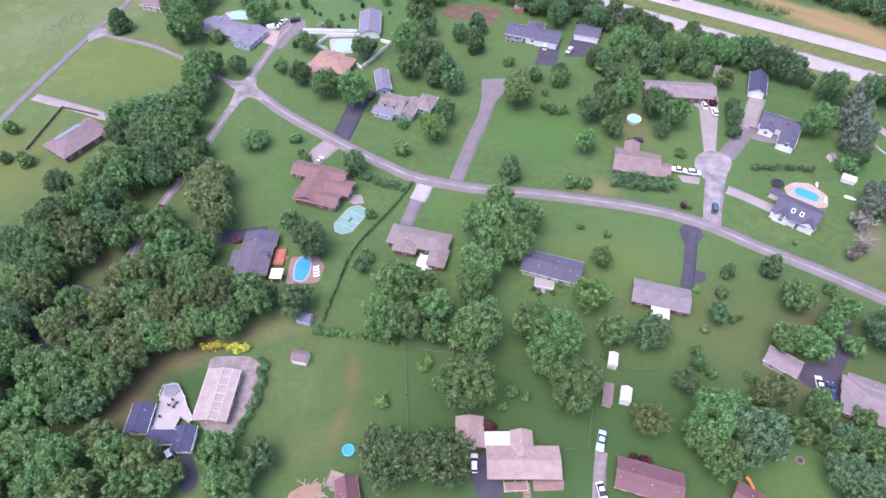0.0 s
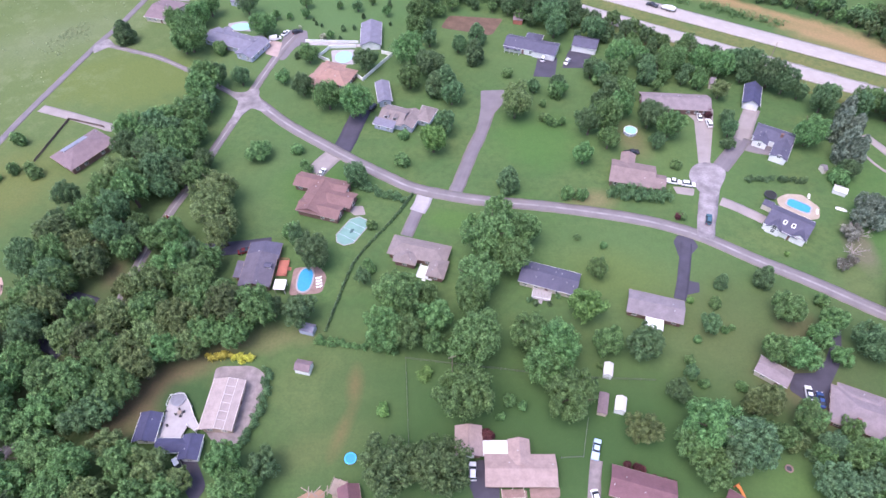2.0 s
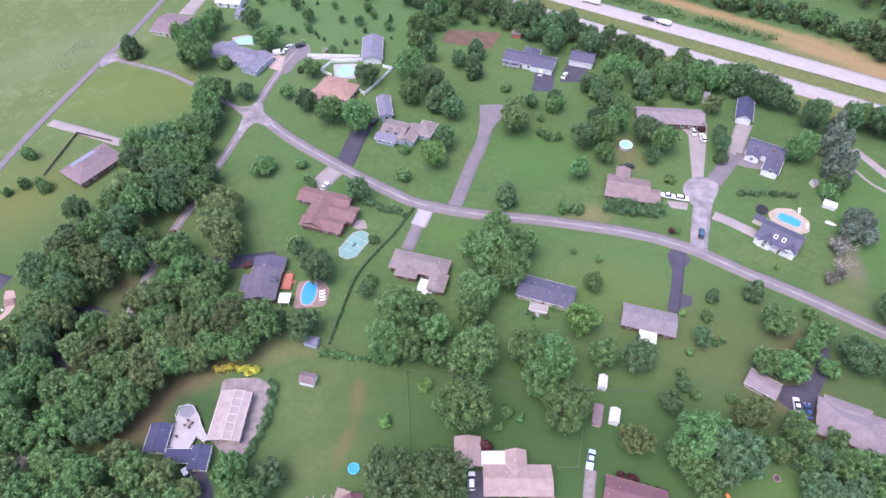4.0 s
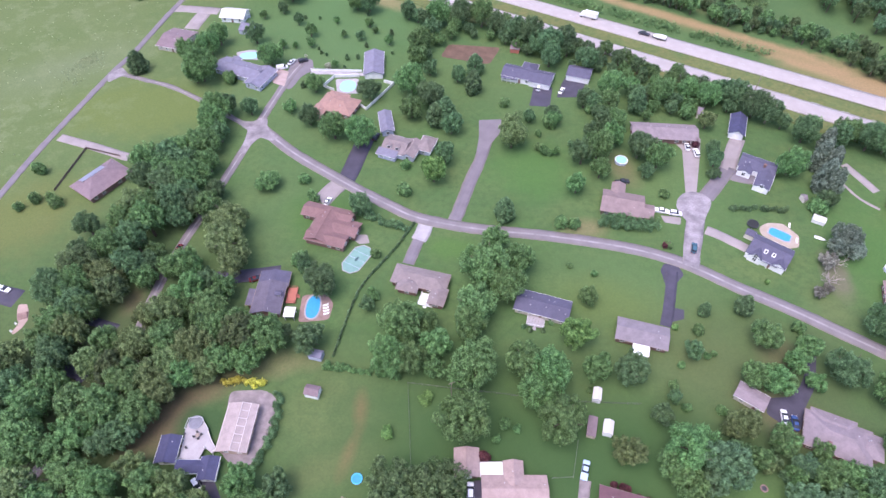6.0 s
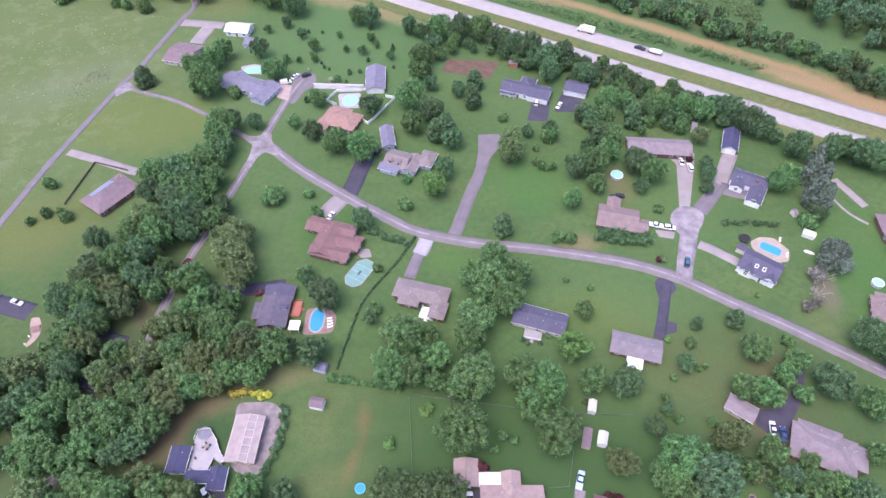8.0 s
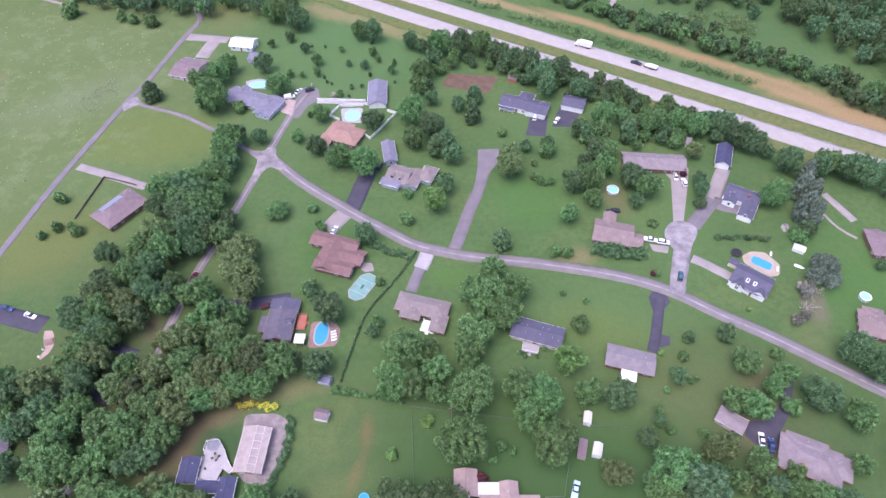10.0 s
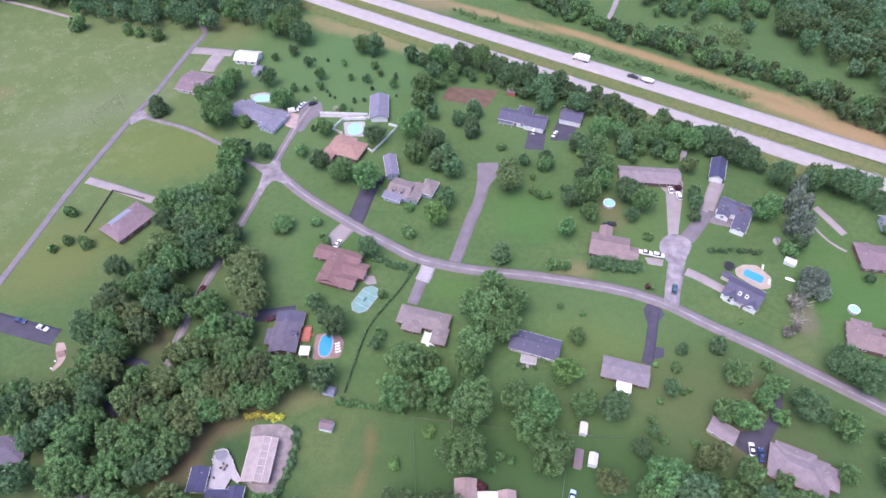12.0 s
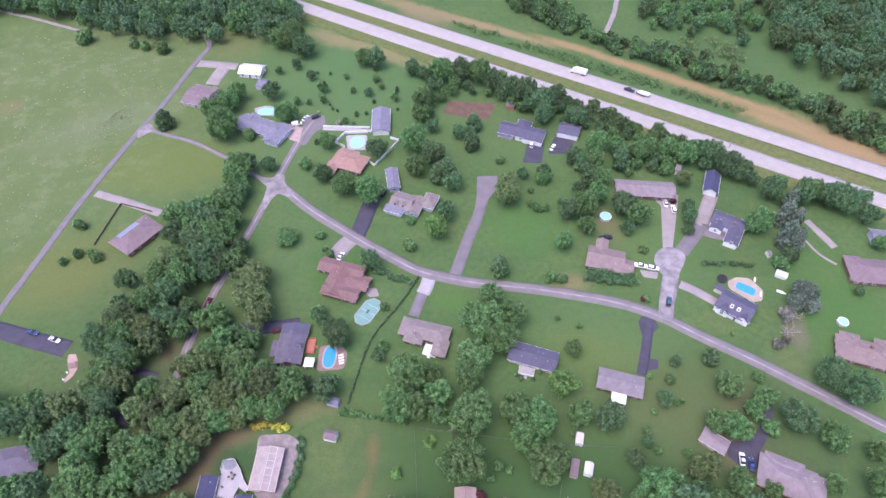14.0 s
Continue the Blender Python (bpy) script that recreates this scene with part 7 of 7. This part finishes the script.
round_pool(-70.3, 71.5, 1.9, surface("grey_pool_cover", (0.2, 0.2, 0.24), 0.6, 0.2), "round pool under a grey cover", 1.45, surface("grey_pool_rim", (0.26, 0.26, 0.3), 0.6, 0.15))
furniture_table(-68.7, 67.6, 1.15, "round wooden table on a deck")
for a in (20, 110, 200, 290):
    tx, ty = -68.7, 67.6
    patio_chair(tx + 0.95 * math.sin(radians(a)), ty - 0.95 * math.cos(radians(a)), 1.15, a + 180, "dark metal chair at a deck table", DARKMETAL)
patio_chair(-71.0, 64.1, 1.15, 40, "dark metal chair on a deck", DARKMETAL)
patio_chair(-72.5, 68.2, 1.15, 130, "dark metal chair on a deck", DARKMETAL)
for u in range(4):
    lx, ly = -37.5, 109.8
    lounger(lx - 0.2 * u, ly - 1.6 + 1.1 * u, 10, "white slatted lounger on brick paving")
for px, py in [(124.5, 143.0), (124.5, 135.9)]:
    lounger(px, py, 70, "white slatted lounger on tan paving")
slab("patio", rounded([(-31.8, 141.8), (-26.7, 141.7), (-25.5, 137.8), (-29.2, 137.4), (-31.8, 140.0)], 0.6), CONCRETE, 0.05, "pinkish concrete patio beside a pool", "patio")
slab("terrace", rounded([(20.2, 47.8), (27.6, 47.8), (27.3, 45.5), (20.3, 45.3)], 0.4), BRICKDECK, 0.12, "reddish brick terrace before a house", "terrace")
for i in range(4):
    wx, wy = 18.6, 43.8
    slab("paving_slab", [(wx - 0.9, wy + 0.9 * i), (wx + 0.9, wy + 0.9 * i), (wx + 0.9, wy + 0.9 * i + 0.75), (wx - 0.9, wy + 0.9 * i + 0.75)], BRICKDECK, 0.05, "square brick paving of a garden walk", "path")
lx, ly = -31.8, 46.5
pile = thing("lumber_pile", lx, ly, 0, "loose weathered boards lying on bare earth", "lumber")
for k in range(14):
    part("board", a_box(-1.2, 1.2, -0.11, 0.11, 0, 0.06), WOOD, pile).matrix_basis = pose(PICK.uniform(-3, 3.4), PICK.uniform(-1.6, 1.6), 0.06 + 0.02 * k, 0, 0, PICK.uniform(0, 180))
fire_pit(84.2, 51.6)
play_slide(70.6, 45.9, 30)
for x, y, r, h in ((10.6, 60.1, 1.9, 4.4), (44.7, 52.7, 1.1, 2.5), (47.0, 52.2, 1.1, 2.5), (48.3, 51.7, 0.9, 2.2), (50.7, 49.7, 0.9, 2.1), (52.9, 48.9, 0.9, 2.1), (54.7, 48.0, 1.1, 2.4),):
    bush(x, y, r, h, "wine")
for x, y, r, h in ((78.0, 134.3, 1.3, 3.0),):
    bush(x, y, r, h, "wine")
for x, y, r, h in ((89.0, 58.3, 1.9, 4.4), (90.3, 54.2, 1.6, 3.7), (84.6, 60.6, 1.7, 3.8), (79.6, 62.7, 2.0, 4.5), (82.8, 61.4, 1.7, 3.8),):
    bush(x, y, r, h, "dark")
pole(2.2, 79.3, 8.5, "weathered wooden utility pole in a garden", True)
pole(-134.3, 314.1, 8.5, "weathered wooden utility pole beside a lane", True)
pole(-48.9, 66.9, 5.0, "slim wooden pole beside a hedge")
pole(138.5, 222.0, 9.0, "slim pole beside the motorway")
round_pool(-97.2, 289.0, 1.0, WHITE, "small round white water tank", 1.6)
for x, y, r, h in ((-93.4, 199.9, 5.8, 13.4), (-94.2, 185.8, 5.9, 13.5), (-101.7, 180.9, 5.6, 12.8), (-89.9, 175.4, 4.8, 11.0), (-107.8, 255.8, 5.7, 13.1),):
    tree(x, y, r, h, "mid")
for x, y, r, h in ((-90.1, 210.0, 4.7, 10.8), (-89.5, 192.9, 4.3, 9.8), (-105.7, 176.3, 5.0, 11.6), (-109.7, 233.7, 4.9, 11.3), (64.7, 208.4, 4.2, 9.6), (67.0, 197.0, 4.1, 9.4), (60.9, 192.4, 3.3, 7.6),):
    tree(x, y, r, h, "dark")
for x, y, r, h in ((46.8, 199.8, 3.3, 7.7),):
    tree(x, y, r, h, "mid")
for x, y, r, h in ((-90.6, 125.1, 4.4, 10.1), (-83.5, 125.1, 3.8, 8.8), (-70.8, 115.8, 4.1, 9.4),):
    tree(x, y, r, h, "mid")
for x, y, r, h in ((-92.9, 158.5, 5.2, 12.0), (-93.6, 147.4, 4.7, 10.7),):
    tree(x, y, r, h, "dark")
slab("patio", rounded([(-138.6, 111.0), (-139.1, 113.5), (-136.5, 113.7), (-134.7, 111.0), (-133.6, 107.5), (-134.2, 104.5), (-136.0, 102.0), (-137.0, 102.8), (-135.9, 106.0)], 0.6), surface("pink_concrete", (0.4, 0.29, 0.25), 0.9, 0.2), 0.05, "pinkish concrete patio at a drive's end", "patio")
ox, oy = -135.8, 108.8
steps = thing("garden_steps", ox, oy, 20, "dark red brick garden steps at a patio", "steps")
for k in range(4):
    part("step", a_box(-1.5, 1.5, -1.2 + 0.6 * k, 1.2, 0.17 * k, 0.17 * k + 0.17), BRICKDECK, steps)
for px, py in [(-136.4, 105.8), (-136.7, 103.0)]:
    patio_chair(px, py, 0.05, 60, "white garden chair on a patio", WHITE)
fence([(173.9, 225.3), (192.4, 214.1), (213.0, 201.4), (232.5, 189.5)], "galvanised motorway crash barrier", CHROME, 0.75, 4.0, False, 1)
boat = thing("rowing_boat", 133.1, 137.1, -30, "small white upturned boat on grass", "boat")
part("hull", loft(((-1.8, 0.0, 0.3, 0.45, 0.3), (-1.2, 0.0, 0.5, 0.65, 0.4), (0.6, 0.0, 0.5, 0.65, 0.4), (1.5, 0.0, 0.4, 0.35, 0.2), (1.9, 0.05, 0.25, 0.08, 0.05))), CARPAINT["white"], boat)
part("keel", a_box(-1.6, 1.6, -0.03, 0.03, 0.48, 0.56), WOOD, boat)
cruiser = thing("motor_boat", -137.4, 68.6, 40, "white motor boat parked on grass beside a house", "boat", z=0.05)
part("hull", loft(((-2.4, 0.1, 1.0, 0.85, 0.95), (-1.2, 0.0, 1.05, 0.95, 1.05), (0.8, 0.05, 1.1, 0.85, 0.95), (2.0, 0.25, 1.15, 0.45, 0.6), (2.7, 0.6, 1.2, 0.1, 0.12))), CARPAINT["white"], cruiser)
part("cockpit", a_box(-1.9, 0.3, -0.65, 0.65, 1.0, 1.09), DARKMETAL, cruiser)
part("windscreen", a_box(0.35, 0.5, -0.7, 0.7, 1.05, 1.55), PANE, cruiser)
part("outboard_motor", a_box(-2.8, -2.4, -0.2, 0.2, 0.35, 1.35), DARKMETAL, cruiser)
trampoline(-133.6, 64.2, 1.8)
